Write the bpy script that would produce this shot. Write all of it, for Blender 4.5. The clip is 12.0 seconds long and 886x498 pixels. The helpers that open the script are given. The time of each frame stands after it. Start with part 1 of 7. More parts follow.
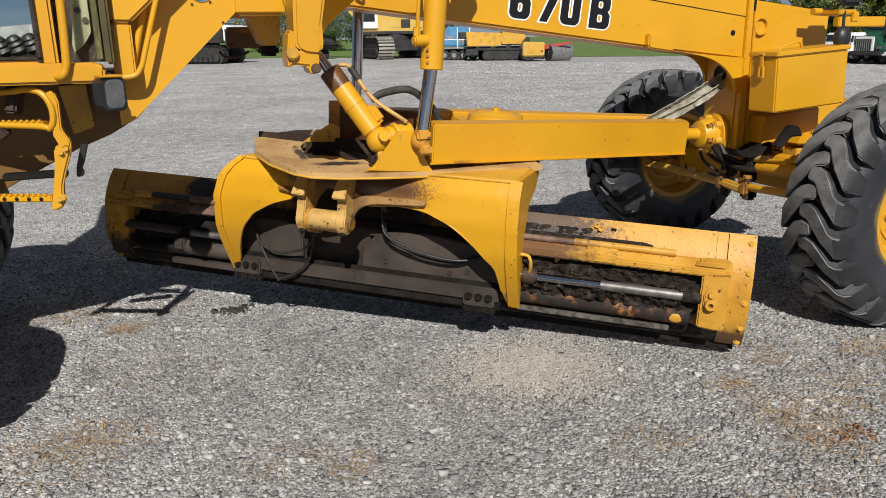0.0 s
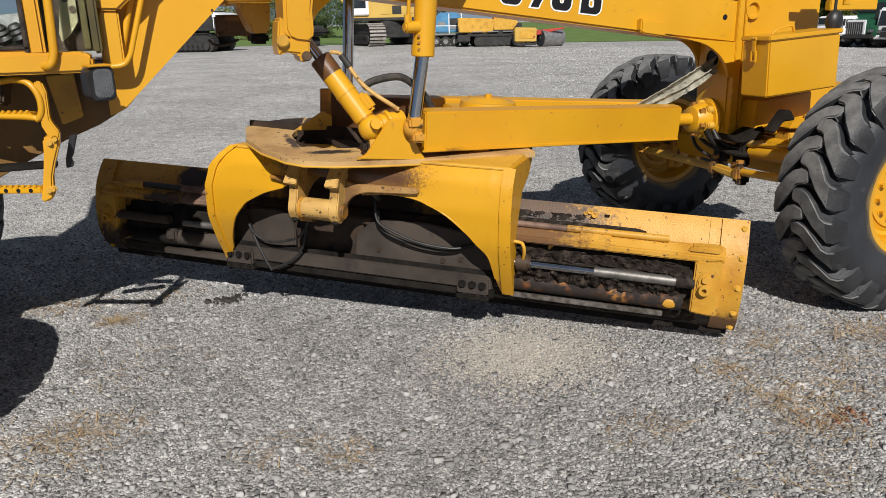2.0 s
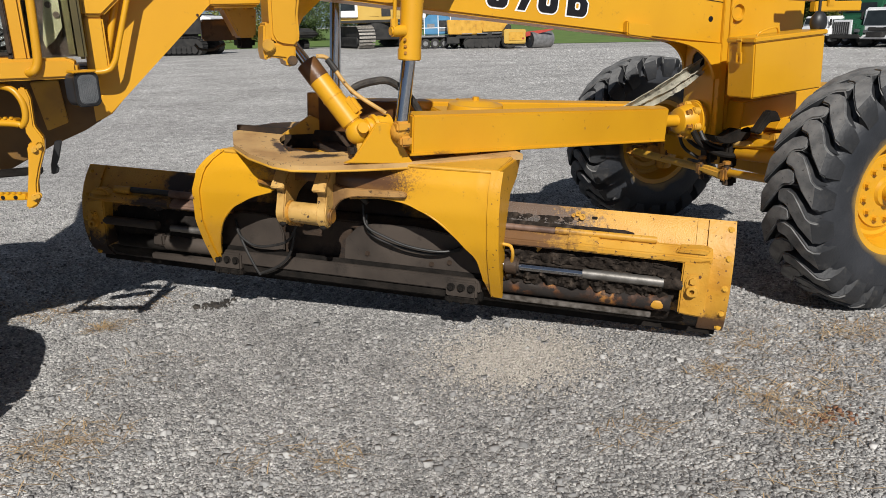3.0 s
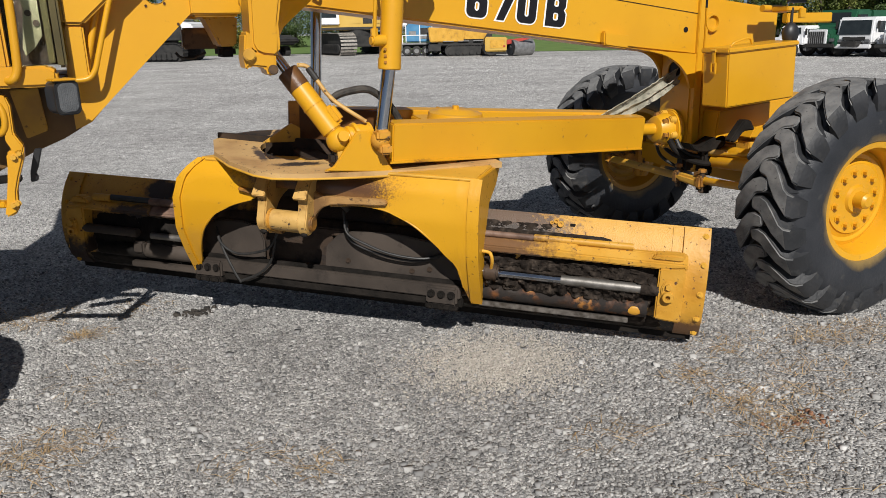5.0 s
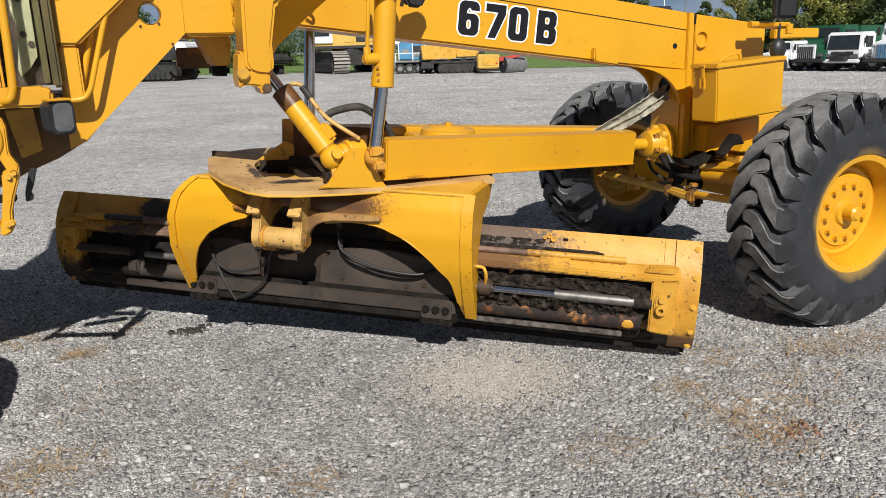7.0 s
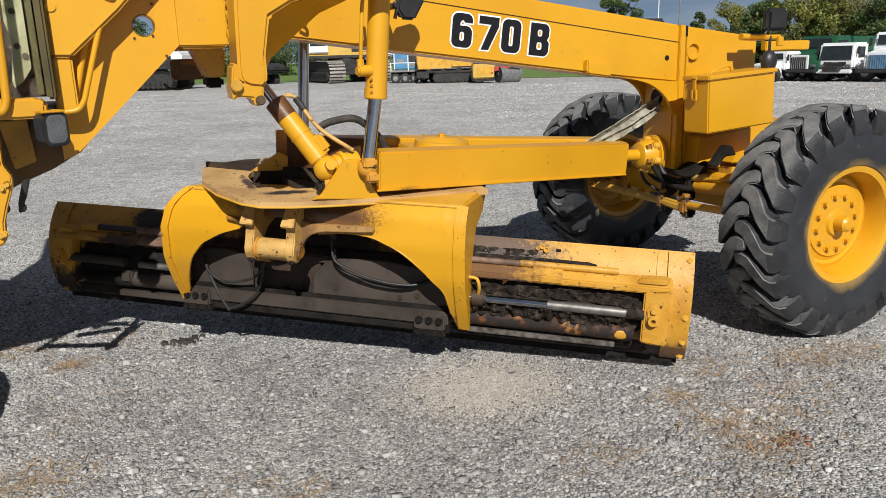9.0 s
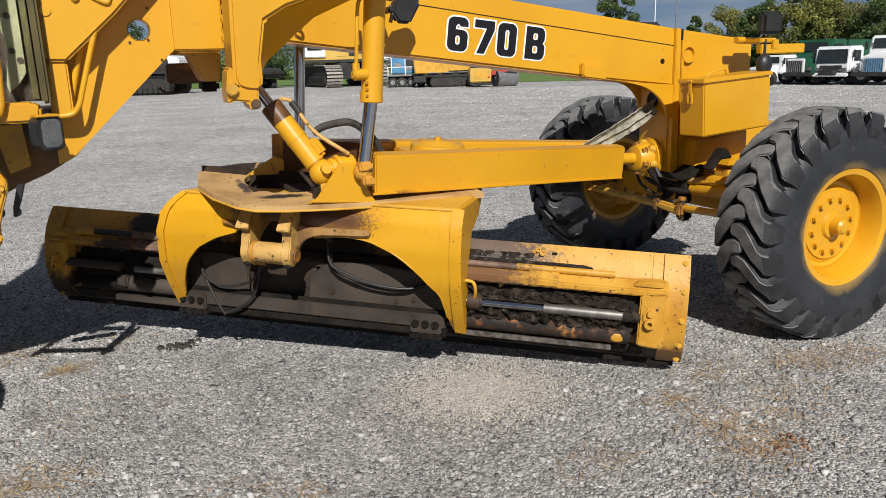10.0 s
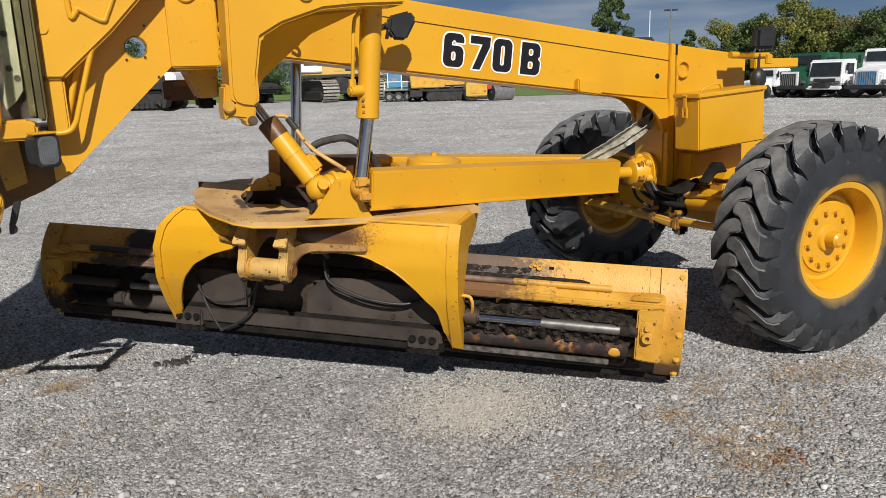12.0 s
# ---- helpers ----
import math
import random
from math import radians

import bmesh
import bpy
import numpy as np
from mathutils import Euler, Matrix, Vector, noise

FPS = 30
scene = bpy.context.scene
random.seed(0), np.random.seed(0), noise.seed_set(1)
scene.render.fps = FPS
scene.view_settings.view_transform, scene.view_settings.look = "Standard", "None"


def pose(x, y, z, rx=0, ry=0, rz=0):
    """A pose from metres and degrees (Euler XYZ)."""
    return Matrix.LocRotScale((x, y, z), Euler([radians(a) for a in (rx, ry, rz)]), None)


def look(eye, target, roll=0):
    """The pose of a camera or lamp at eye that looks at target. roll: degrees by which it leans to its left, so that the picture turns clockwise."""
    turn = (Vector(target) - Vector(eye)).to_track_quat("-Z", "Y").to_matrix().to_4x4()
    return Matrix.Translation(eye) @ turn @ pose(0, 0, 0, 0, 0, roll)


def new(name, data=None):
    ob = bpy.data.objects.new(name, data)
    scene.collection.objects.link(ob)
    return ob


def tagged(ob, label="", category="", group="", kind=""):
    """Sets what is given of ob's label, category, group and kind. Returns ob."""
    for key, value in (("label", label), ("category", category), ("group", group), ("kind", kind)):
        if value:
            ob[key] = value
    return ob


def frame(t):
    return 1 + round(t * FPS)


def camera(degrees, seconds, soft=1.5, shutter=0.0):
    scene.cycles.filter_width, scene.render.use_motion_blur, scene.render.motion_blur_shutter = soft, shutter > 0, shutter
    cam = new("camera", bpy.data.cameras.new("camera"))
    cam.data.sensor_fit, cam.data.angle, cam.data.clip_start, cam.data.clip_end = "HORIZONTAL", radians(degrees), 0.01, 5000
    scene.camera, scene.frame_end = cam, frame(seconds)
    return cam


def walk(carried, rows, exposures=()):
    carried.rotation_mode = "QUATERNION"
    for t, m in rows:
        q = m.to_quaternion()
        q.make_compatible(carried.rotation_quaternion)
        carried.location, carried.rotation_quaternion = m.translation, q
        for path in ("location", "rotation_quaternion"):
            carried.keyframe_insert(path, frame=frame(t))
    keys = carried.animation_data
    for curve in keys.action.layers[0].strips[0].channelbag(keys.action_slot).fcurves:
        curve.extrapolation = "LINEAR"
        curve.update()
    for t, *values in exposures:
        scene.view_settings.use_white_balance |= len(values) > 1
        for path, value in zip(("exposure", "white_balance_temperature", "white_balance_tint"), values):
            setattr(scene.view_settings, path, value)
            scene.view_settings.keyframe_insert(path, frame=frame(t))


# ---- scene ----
cam = camera(61.3, 12.0, 0.5)
PATH = [
    (0, look((-3.832, -4.054, 1.638), (-3.171, -2.248, 1.089), -0.8)),
    (0.5, look((-3.834, -4.049, 1.633), (-3.175, -2.246, 1.074), -0.9)),
    (1, look((-3.826, -4.049, 1.633), (-3.165, -2.248, 1.067), -1.2)),
    (1.5, look((-3.831, -4.042, 1.635), (-3.164, -2.246, 1.063), -1.3)),
    (2, look((-3.828, -4.047, 1.639), (-3.155, -2.256, 1.057), -1.2)),
    (2.5, look((-3.821, -4.052, 1.643), (-3.137, -2.264, 1.062), -1.4)),
    (3, look((-3.813, -4.051, 1.646), (-3.118, -2.267, 1.068), -1.5)),
    (5, look((-3.817, -4.088, 1.658), (-3.075, -2.317, 1.096), -1.2)),
    (5.5, look((-3.816, -4.091, 1.664), (-3.066, -2.320, 1.115), -1.4)),
    (6, look((-3.814, -4.101, 1.667), (-3.056, -2.326, 1.139), -1.6)),
    (6.5, look((-3.816, -4.102, 1.659), (-3.056, -2.326, 1.14), -1.7)),
    (7, look((-3.822, -4.108, 1.659), (-3.061, -2.332, 1.139), -1.6)),
    (9, look((-3.814, -4.120, 1.671), (-3.039, -2.344, 1.174), -1.5)),
    (9.5, look((-3.814, -4.121, 1.671), (-3.035, -2.345, 1.181), -1.5)),
    (10, look((-3.806, -4.122, 1.668), (-3.024, -2.346, 1.181), -1.6)),
    (10.5, look((-3.809, -4.117, 1.67), (-3.023, -2.343, 1.187), -1.6)),
    (11, look((-3.807, -4.121, 1.677), (-3.019, -2.345, 1.204), -1.7)),
    (11.5, look((-3.806, -4.122, 1.676), (-3.016, -2.343, 1.216), -1.7)),
    (12, look((-3.805, -4.121, 1.676), (-3.011, -2.341, 1.224), -1.8)),
]
walk(cam, PATH, [(0.0, 0.06), (3.0, 0.03), (5.0, 0.02), (5.5, 0.06), (6.0, 0.13), (7.0, 0.22), (9.0, 0.14), (12.0, 0.1)])


# ---- daylight ----
world = bpy.data.worlds.new("sky")
scene.world = world
world.use_nodes = True
wn, wl = world.node_tree.nodes, world.node_tree.links
sky = wn.new("ShaderNodeTexSky")
sky.sky_type = "NISHITA"
sky.sun_disc = False
SUN_WAY = Vector((0.34, 1.2, -1.0)).normalized()
sky.sun_elevation = math.asin(-SUN_WAY.z)
sky.sun_rotation = math.atan2(-SUN_WAY.x, -SUN_WAY.y)
sky.air_density, sky.dust_density, sky.ozone_density = 0.42, 0.1, 2.5
# thin streaks of cloud
wc = wn.new("ShaderNodeTexCoord")
wm = wn.new("ShaderNodeMapping")
wm.inputs["Scale"].default_value = (2.0, 2.0, 14.0)
wnz = wn.new("ShaderNodeTexNoise")
wnz.inputs["Scale"].default_value, wnz.inputs["Detail"].default_value = 3.0, 6.0
wr = wn.new("ShaderNodeValToRGB")
wr.color_ramp.elements[0].position, wr.color_ramp.elements[1].position = 0.38, 0.72
wx = wn.new("ShaderNodeMixRGB")
wx.inputs[2].default_value = (7.6, 9.0, 11.2, 1)
wl.new(wc.outputs["Generated"], wm.inputs[0])
wl.new(wm.outputs[0], wnz.inputs["Vector"])
wl.new(wnz.outputs["Fac"], wr.inputs[0])
wl.new(wr.outputs[0], wx.inputs[0])
wl.new(sky.outputs[0], wx.inputs[1])
wl.new(wx.outputs[0], wn["Background"].inputs[0])
wn["Background"].inputs[1].default_value = 0.033
sun = new("sun", bpy.data.lights.new("sun", "SUN"))
sun.data.energy = 5.0
sun.data.angle = radians(0.53)
sun.data.color = (1.0, 0.965, 0.92)
sun.rotation_mode = "QUATERNION"
sun.rotation_quaternion = SUN_WAY.to_track_quat("-Z", "Y")


# ---- materials ----
def material(name, stops, scale=6.0, rough=0.6, metal=0.0, bump=0.0, bump_scale=60.0, detail=5.0, fine=None, island=0.0, coat=0.0, spec=0.5, stretch=(1, 1, 1)):
    """A noise-driven material: stops are (position, colour); fine adds a second, smaller pattern (colour, from, to, scale)."""
    m = bpy.data.materials.new(name)
    m.use_nodes = True
    n, l = m.node_tree.nodes, m.node_tree.links
    b = n["Principled BSDF"]
    tc = n.new("ShaderNodeTexCoord")
    mp = n.new("ShaderNodeMapping")
    mp.inputs["Scale"].default_value = stretch
    l.new(tc.outputs["Object"], mp.inputs[0])
    nz = n.new("ShaderNodeTexNoise")
    nz.inputs["Scale"].default_value, nz.inputs["Detail"].default_value = scale, detail
    l.new(mp.outputs[0], nz.inputs["Vector"])
    r = n.new("ShaderNodeValToRGB")
    while len(r.color_ramp.elements) < len(stops):
        r.color_ramp.elements.new(0.5)
    for e, (p, c) in zip(r.color_ramp.elements, stops):
        e.position, e.color = p, (*c, 1)
    l.new(nz.outputs["Fac"], r.inputs[0])
    out = r.outputs[0]
    if fine:
        col, lo, hi, sc = fine
        f = n.new("ShaderNodeTexNoise")
        f.inputs["Scale"].default_value, f.inputs["Detail"].default_value = sc, 8.0
        f.inputs["Roughness"].default_value = 0.65
        l.new(mp.outputs[0], f.inputs["Vector"])
        k = n.new("ShaderNodeMapRange")
        k.inputs["From Min"].default_value, k.inputs["From Max"].default_value = lo, hi
        l.new(f.outputs["Fac"], k.inputs["Value"])
        x = n.new("ShaderNodeMixRGB")
        x.inputs[2].default_value = (*col, 1)
        l.new(k.outputs[0], x.inputs[0])
        l.new(out, x.inputs[1])
        out = x.outputs[0]
        rg = n.new("ShaderNodeMapRange")
        rg.inputs["To Min"].default_value, rg.inputs["To Max"].default_value = rough, min(0.95, rough + 0.3)
        l.new(k.outputs[0], rg.inputs["Value"])
        l.new(rg.outputs[0], b.inputs["Roughness"])
    else:
        b.inputs["Roughness"].default_value = rough
    if island:
        g = n.new("ShaderNodeNewGeometry")
        h = n.new("ShaderNodeHueSaturation")
        v = n.new("ShaderNodeMapRange")
        v.inputs["To Min"].default_value, v.inputs["To Max"].default_value = 1 - island, 1 + island
        l.new(g.outputs["Random Per Island"], v.inputs["Value"])
        l.new(v.outputs[0], h.inputs["Value"])
        l.new(out, h.inputs["Color"])
        out = h.outputs[0]
    l.new(out, b.inputs["Base Color"])
    b.inputs["Metallic"].default_value = metal
    b.inputs["Specular IOR Level"].default_value = spec
    b.inputs["Coat Weight"].default_value = coat
    if bump:
        bz = n.new("ShaderNodeTexNoise")
        bz.inputs["Scale"].default_value, bz.inputs["Detail"].default_value = bump_scale, 6.0
        l.new(mp.outputs[0], bz.inputs["Vector"])
        bp = n.new("ShaderNodeBump")
        bp.inputs["Strength"].default_value, bp.inputs["Distance"].default_value = bump, 0.01
        l.new(bz.outputs["Fac"], bp.inputs["Height"])
        l.new(bp.outputs[0], b.inputs["Normal"])
    return m


YEL, YEL2 = (0.63, 0.318, 0.011), (0.56, 0.272, 0.010)
RUST, MUD, GREASE = (0.16, 0.055, 0.018), (0.075, 0.048, 0.032), (0.022, 0.018, 0.016)
paint = material("yellow_paint", [(0.3, YEL2), (0.6, YEL)], 1.6, 0.38, bump=0.05, bump_scale=22, fine=((0.3, 0.15, 0.03), 0.63, 0.78, 20), coat=0.12)
worn = material("worn_yellow_paint", [(0.3, (0.42, 0.22, 0.03)), (0.42, (0.56, 0.3, 0.028)), (0.7, (0.64, 0.36, 0.05))], 4, 0.45, bump=0.15, bump_scale=35, fine=((0.14, 0.07, 0.025), 0.61, 0.70, 26))
grimy = material("grimy_yellow_paint", [(0.40, (0.10, 0.055, 0.022)), (0.47, (0.36, 0.16, 0.025)), (0.56, (0.55, 0.26, 0.03)), (0.7, YEL2)], 3.2, 0.5, bump=0.3, bump_scale=45, fine=((0.05, 0.032, 0.02), 0.54, 0.62, 11))
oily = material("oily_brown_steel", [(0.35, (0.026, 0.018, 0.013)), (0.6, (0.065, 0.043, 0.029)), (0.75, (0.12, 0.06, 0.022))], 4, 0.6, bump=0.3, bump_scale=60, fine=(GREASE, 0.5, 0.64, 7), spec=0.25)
mudmat = material("caked_dirt", [(0.35, (0.012, 0.0095, 0.008)), (0.55, (0.032, 0.025, 0.02)), (0.75, (0.085, 0.066, 0.052))], 22, 0.95, bump=1.0, bump_scale=55, spec=0.1)
platemat = material("dusty_tan_plate", [(0.3, (0.3, 0.165, 0.06)), (0.42, (0.46, 0.28, 0.11)), (0.6, (0.54, 0.345, 0.14)), (0.75, (0.56, 0.32, 0.07))], 3.5, 0.55, bump=0.2, bump_scale=45, fine=((0.05, 0.034, 0.024), 0.62, 0.655, 26))
hookmat = material("dirty_cream_yellow_paint", [(0.34, (0.3, 0.16, 0.04)), (0.46, (0.5, 0.3, 0.085)), (0.7, (0.58, 0.36, 0.11))], 9, 0.5, bump=0.3, bump_scale=50, fine=((0.05, 0.03, 0.018), 0.6, 0.66, 30))
# grimy tan, also darkened for the part shade on the rib
ribmat = material("grimy_shaded_tan_paint", [(0.34, (0.16, 0.085, 0.03)), (0.5, (0.34, 0.185, 0.06)), (0.7, (0.4, 0.23, 0.08))], 8, 0.6, bump=0.3, fine=((0.06, 0.036, 0.02), 0.55, 0.64, 26))
rodbrown = material("dusty_red_brown_paint", [(0.35, (0.1, 0.058, 0.04)), (0.65, (0.2, 0.125, 0.09))], 14, 0.6, bump=0.2, fine=((0.34, 0.2, 0.12), 0.64, 0.7, 24))
rusty = material("rusty_steel", [(0.42, (0.02, 0.014, 0.01)), (0.52, (0.055, 0.024, 0.012)), (0.6, (0.16, 0.062, 0.02)), (0.66, (0.3, 0.13, 0.03)), (0.7, (0.05, 0.03, 0.02))], 6, 0.6, bump=0.3, fine=(GREASE, 0.43, 0.53, 14), spec=0.3)
greyplate = material("dusty_dark_plate", [(0.35, (0.034, 0.027, 0.022)), (0.65, (0.072, 0.057, 0.046))], 3, 0.66, spec=0.3, bump=0.1, bump_scale=50, fine=((0.03, 0.024, 0.02), 0.56, 0.7, 9))
chrome = material("chrome_rod", [(0.3, (0.4, 0.41, 0.44)), (0.7, (0.52, 0.53, 0.56))], 9, 0.09, 1.0)
dullrod = material("scratched_rod", [(0.3, (0.15, 0.14, 0.125)), (0.7, (0.27, 0.255, 0.235))], 20, 0.5, 0.75, bump=0.1)
wornsteel = material("worn_edge_steel", [(0.35, (0.06, 0.05, 0.04)), (0.65, (0.2, 0.18, 0.16))], 30, 0.5, 0.4, bump=0.3)
rubber = material("tyre_rubber", [(0.35, (0.012, 0.013, 0.015)), (0.7, (0.026, 0.027, 0.03))], 6, 0.6, bump=0.35, bump_scale=50, fine=((0.06, 0.056, 0.05), 0.56, 0.8, 14))
lugmat = material("dusty_lug_rubber", [(0.35, (0.095, 0.096, 0.097)), (0.65, (0.185, 0.183, 0.178))], 14, 0.85, bump=0.3, bump_scale=160, fine=((0.03, 0.029, 0.028), 0.6, 0.7, 60))
blackrub = material("black_hose", [(0.3, (0.012, 0.012, 0.012)), (0.7, (0.03, 0.028, 0.026))], 20, 0.5)
hosegrey = material("dusty_hose", [(0.4, (0.014, 0.013, 0.012)), (0.6, (0.05, 0.043, 0.035))], 25, 0.7, bump=0.4)
canvas = material("canvas_sleeve", [(0.35, (0.2, 0.19, 0.145)), (0.65, (0.39, 0.37, 0.29))], 14, 0.9, bump=0.8, bump_scale=50, fine=((0.08, 0.07, 0.06), 0.55, 0.66, 20))
greasemat = material("black_grease", [(0.35, (0.008, 0.007, 0.006)), (0.7, (0.022, 0.018, 0.015))], 9, 0.75, bump=0.5, bump_scale=40, spec=0.15)
blackplas = material("black_plastic", [(0.3, (0.012, 0.012, 0.013)), (0.7, (0.025, 0.025, 0.026))], 8, 0.45)
blackpaint = material("black_lettering", [(0.3, (0.008, 0.008, 0.01)), (0.7, (0.014, 0.014, 0.018))], 30, 0.5, spec=0.2)
whitepaint = material("white_lettering", [(0.3, (0.78, 0.78, 0.76)), (0.7, (0.85, 0.85, 0.83))], 30, 0.45)
greyplas = material("grey_plastic", [(0.3, (0.018, 0.021, 0.026)), (0.7, (0.03, 0.034, 0.04))], 10, 0.5)
lens = material("lamp_lens", [(0.3, (0.085, 0.09, 0.095)), (0.7, (0.13, 0.135, 0.14))], 12, 0.25, bump=0.3, bump_scale=160)
consolemat = material("grey_console", [(0.3, (0.2, 0.2, 0.2)), (0.7, (0.3, 0.3, 0.3))], 6, 0.6)
cream = material("cream_board", [(0.35, (0.24, 0.22, 0.12)), (0.65, (0.36, 0.33, 0.2))], 6, 0.7, fine=((0.2, 0.17, 0.08), 0.58, 0.7, 9))


def stain(m, centre, spread, dark, reach=0.92, scale=9.0):
    """Adds a ragged patch of grime, rust or painted shade round a point of the object to a material."""
    n, l = m.node_tree.nodes, m.node_tree.links
    b = n["Principled BSDF"]
    old = b.inputs["Base Color"].links[0].from_socket
    tc = n.new("ShaderNodeTexCoord")
    mp = n.new("ShaderNodeMapping")
    mp.vector_type = "TEXTURE"
    mp.inputs["Location"].default_value = centre
    mp.inputs["Scale"].default_value = spread
    l.new(tc.outputs["Object"], mp.inputs[0])
    ln = n.new("ShaderNodeVectorMath")
    ln.operation = "LENGTH"
    l.new(mp.outputs[0], ln.inputs[0])
    nz = n.new("ShaderNodeTexNoise")
    nz.inputs["Scale"].default_value, nz.inputs["Detail"].default_value, nz.inputs["Roughness"].default_value = scale, 10.0, 0.75
    l.new(tc.outputs["Object"], nz.inputs["Vector"])
    sm = n.new("ShaderNodeMath")
    sm.operation = "MULTIPLY_ADD"
    sm.inputs[1].default_value = 1.8
    l.new(nz.outputs["Fac"], sm.inputs[0])
    l.new(ln.outputs["Value"], sm.inputs[2])
    dv = n.new("ShaderNodeMath")
    dv.operation = "MULTIPLY"
    dv.inputs[1].default_value = 0.5
    l.new(sm.outputs[0], dv.inputs[0])
    r = n.new("ShaderNodeValToRGB")
    while len(r.color_ramp.elements) < 3:
        r.color_ramp.elements.new(0.5)
    for e, (p, c) in zip(r.color_ramp.elements, ((reach - 0.2, (1, 1, 1, 1)), (reach - 0.12, (0.6, 0.6, 0.6, 1)), (reach, (0, 0, 0, 1)))):
        e.position, e.color = p, c
    l.new(dv.outputs[0], r.inputs[0])
    x = n.new("ShaderNodeMixRGB")
    x.inputs[2].default_value = (*dark, 1)
    l.new(r.outputs[0], x.inputs[0])
    l.new(old, x.inputs[1])
    l.new(x.outputs[0], b.inputs["Base Color"])
    return m


stain(platemat, (-2.52, -0.32, -0.05), (0.17, 0.055, 0.2), (0.035, 0.024, 0.016), 0.93, 30)
stain(platemat, (-2.67, -0.05, -0.05), (0.04, 0.25, 0.2), (0.07, 0.045, 0.03), 0.86, 30)
FADED = [(0.3, (0.42, 0.195, 0.016)), (0.45, (0.52, 0.26, 0.024)), (0.7, (0.57, 0.31, 0.045))]
CHIP = (0.1, 0.045, 0.02)
wallpaint = material("oil_stained_yellow_paint", [(0.3, YEL2), (0.6, YEL)], 1.6, 0.34, bump=0.06, bump_scale=24, fine=((0.3, 0.15, 0.03), 0.65, 0.74, 30), coat=0.15)
stain(wallpaint, (1.98, 0.4, 0.78), (0.5, 0.5, 0.2), (0.2, 0.095, 0.025), 0.92, 60)
stain(wallpaint, (1.8, 0.4, 0.72), (0.3, 0.5, 0.1), (0.1, 0.045, 0.018), 0.9, 90)
stain(wallpaint, (2.08, 0.4, 0.82), (0.42, 0.5, 0.13), (0.07, 0.036, 0.016), 0.9, 11)
stain(wallpaint, (1.78, 0.4, 0.68), (0.26, 0.5, 0.05), (0.14, 0.065, 0.02), 0.88, 22)
stain(wallpaint, (1.2, 0.3, 0.14), (0.1, 0.4, 0.12), (0.2, 0.1, 0.03), 0.82, 24)
rimpaint = material("chipped_yellow_rim_paint", [(0.3, YEL2), (0.6, YEL)], 2, 0.42, bump=0.2, bump_scale=30, fine=(CHIP, 0.63, 0.66, 38))
bladepaint = material("faded_blade_paint", FADED, 5, 0.46, bump=0.3, bump_scale=150, fine=(CHIP, 0.62, 0.66, 44))
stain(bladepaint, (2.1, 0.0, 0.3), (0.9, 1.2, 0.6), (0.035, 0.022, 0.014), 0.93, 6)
# far end blackened: grease together with the cab's shade, put into the colour
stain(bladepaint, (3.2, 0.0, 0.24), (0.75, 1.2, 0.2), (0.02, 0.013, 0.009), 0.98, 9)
stain(bladepaint, (1.06, 0.0, 0.52), (0.46, 0.5, 0.14), (0.1, 0.06, 0.036), 0.95, 42)
stain(bladepaint, (1.0, 0.0, 0.49), (0.36, 0.5, 0.05), (0.035, 0.024, 0.017), 0.93, 60)
stain(bladepaint, (3.13, 0.0, 0.53), (0.17, 0.5, 0.1), (0.03, 0.018, 0.012), 0.9, 14)
# darker towards the foot, along the whole board
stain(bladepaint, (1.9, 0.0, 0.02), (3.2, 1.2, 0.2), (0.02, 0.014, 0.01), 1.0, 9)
stain(bladepaint, (1.9, 0.0, 0.6), (3.0, 1.2, 0.018), (0.13, 0.055, 0.025), 0.88, 24)
bladepart = material("chipped_faded_yellow_paint", FADED, 5, 0.5, bump=0.3, bump_scale=32, fine=(CHIP, 0.61, 0.65, 40))
stain(bladepart, (1.25, 0.15, 0.42), (0.6, 0.4, 0.2), (0.15, 0.075, 0.03), 0.93, 12)
stain(bladepart, (0.85, 0.15, 0.375), (0.55, 0.4, 0.035), (0.05, 0.03, 0.018), 0.95, 14)
stain(bladepart, (0.08, 0.1, 0.01), (0.4, 0.6, 0.14), (0.14, 0.07, 0.028), 0.9, 14)
# far end plate darkened low down for the shade it stands in
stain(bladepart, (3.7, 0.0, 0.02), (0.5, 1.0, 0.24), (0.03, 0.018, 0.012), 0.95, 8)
stain(bladepart, (3.25, 0.1, 0.4), (0.22, 0.4, 0.07), (0.06, 0.034, 0.018), 0.93, 16)
armpaint = material("drawbar_yellow_paint", [(0.3, YEL2), (0.6, YEL)], 1.6, 0.4, bump=0.06, bump_scale=22, fine=((0.3, 0.15, 0.03), 0.64, 0.72, 22), coat=0.1)
stain(armpaint, (-1.5, -0.42, -0.07), (0.4, 0.5, 0.022), (0.015, 0.011, 0.008), 0.93, 40)
stain(armpaint, (-1.95, -0.55, -0.03), (0.14, 0.3, 0.03), (0.2, 0.095, 0.02), 0.84, 50)
# frame yellow darkened for the shade under the cab
rearmat = material("shaded_frame_paint", [(0.35, (0.08, 0.04, 0.012)), (0.65, (0.19, 0.095, 0.016))], 2.5, 0.5, bump=0.1, fine=((0.1, 0.05, 0.015), 0.58, 0.7, 14))
olive = material("dark_olive_trim", [(0.35, (0.05, 0.04, 0.012)), (0.65, (0.09, 0.07, 0.02))], 5, 0.4)
darkbrown = material("dark_brown_coat", [(0.35, (0.07, 0.03, 0.012)), (0.65, (0.13, 0.058, 0.018))], 8, 0.4, bump=0.15)


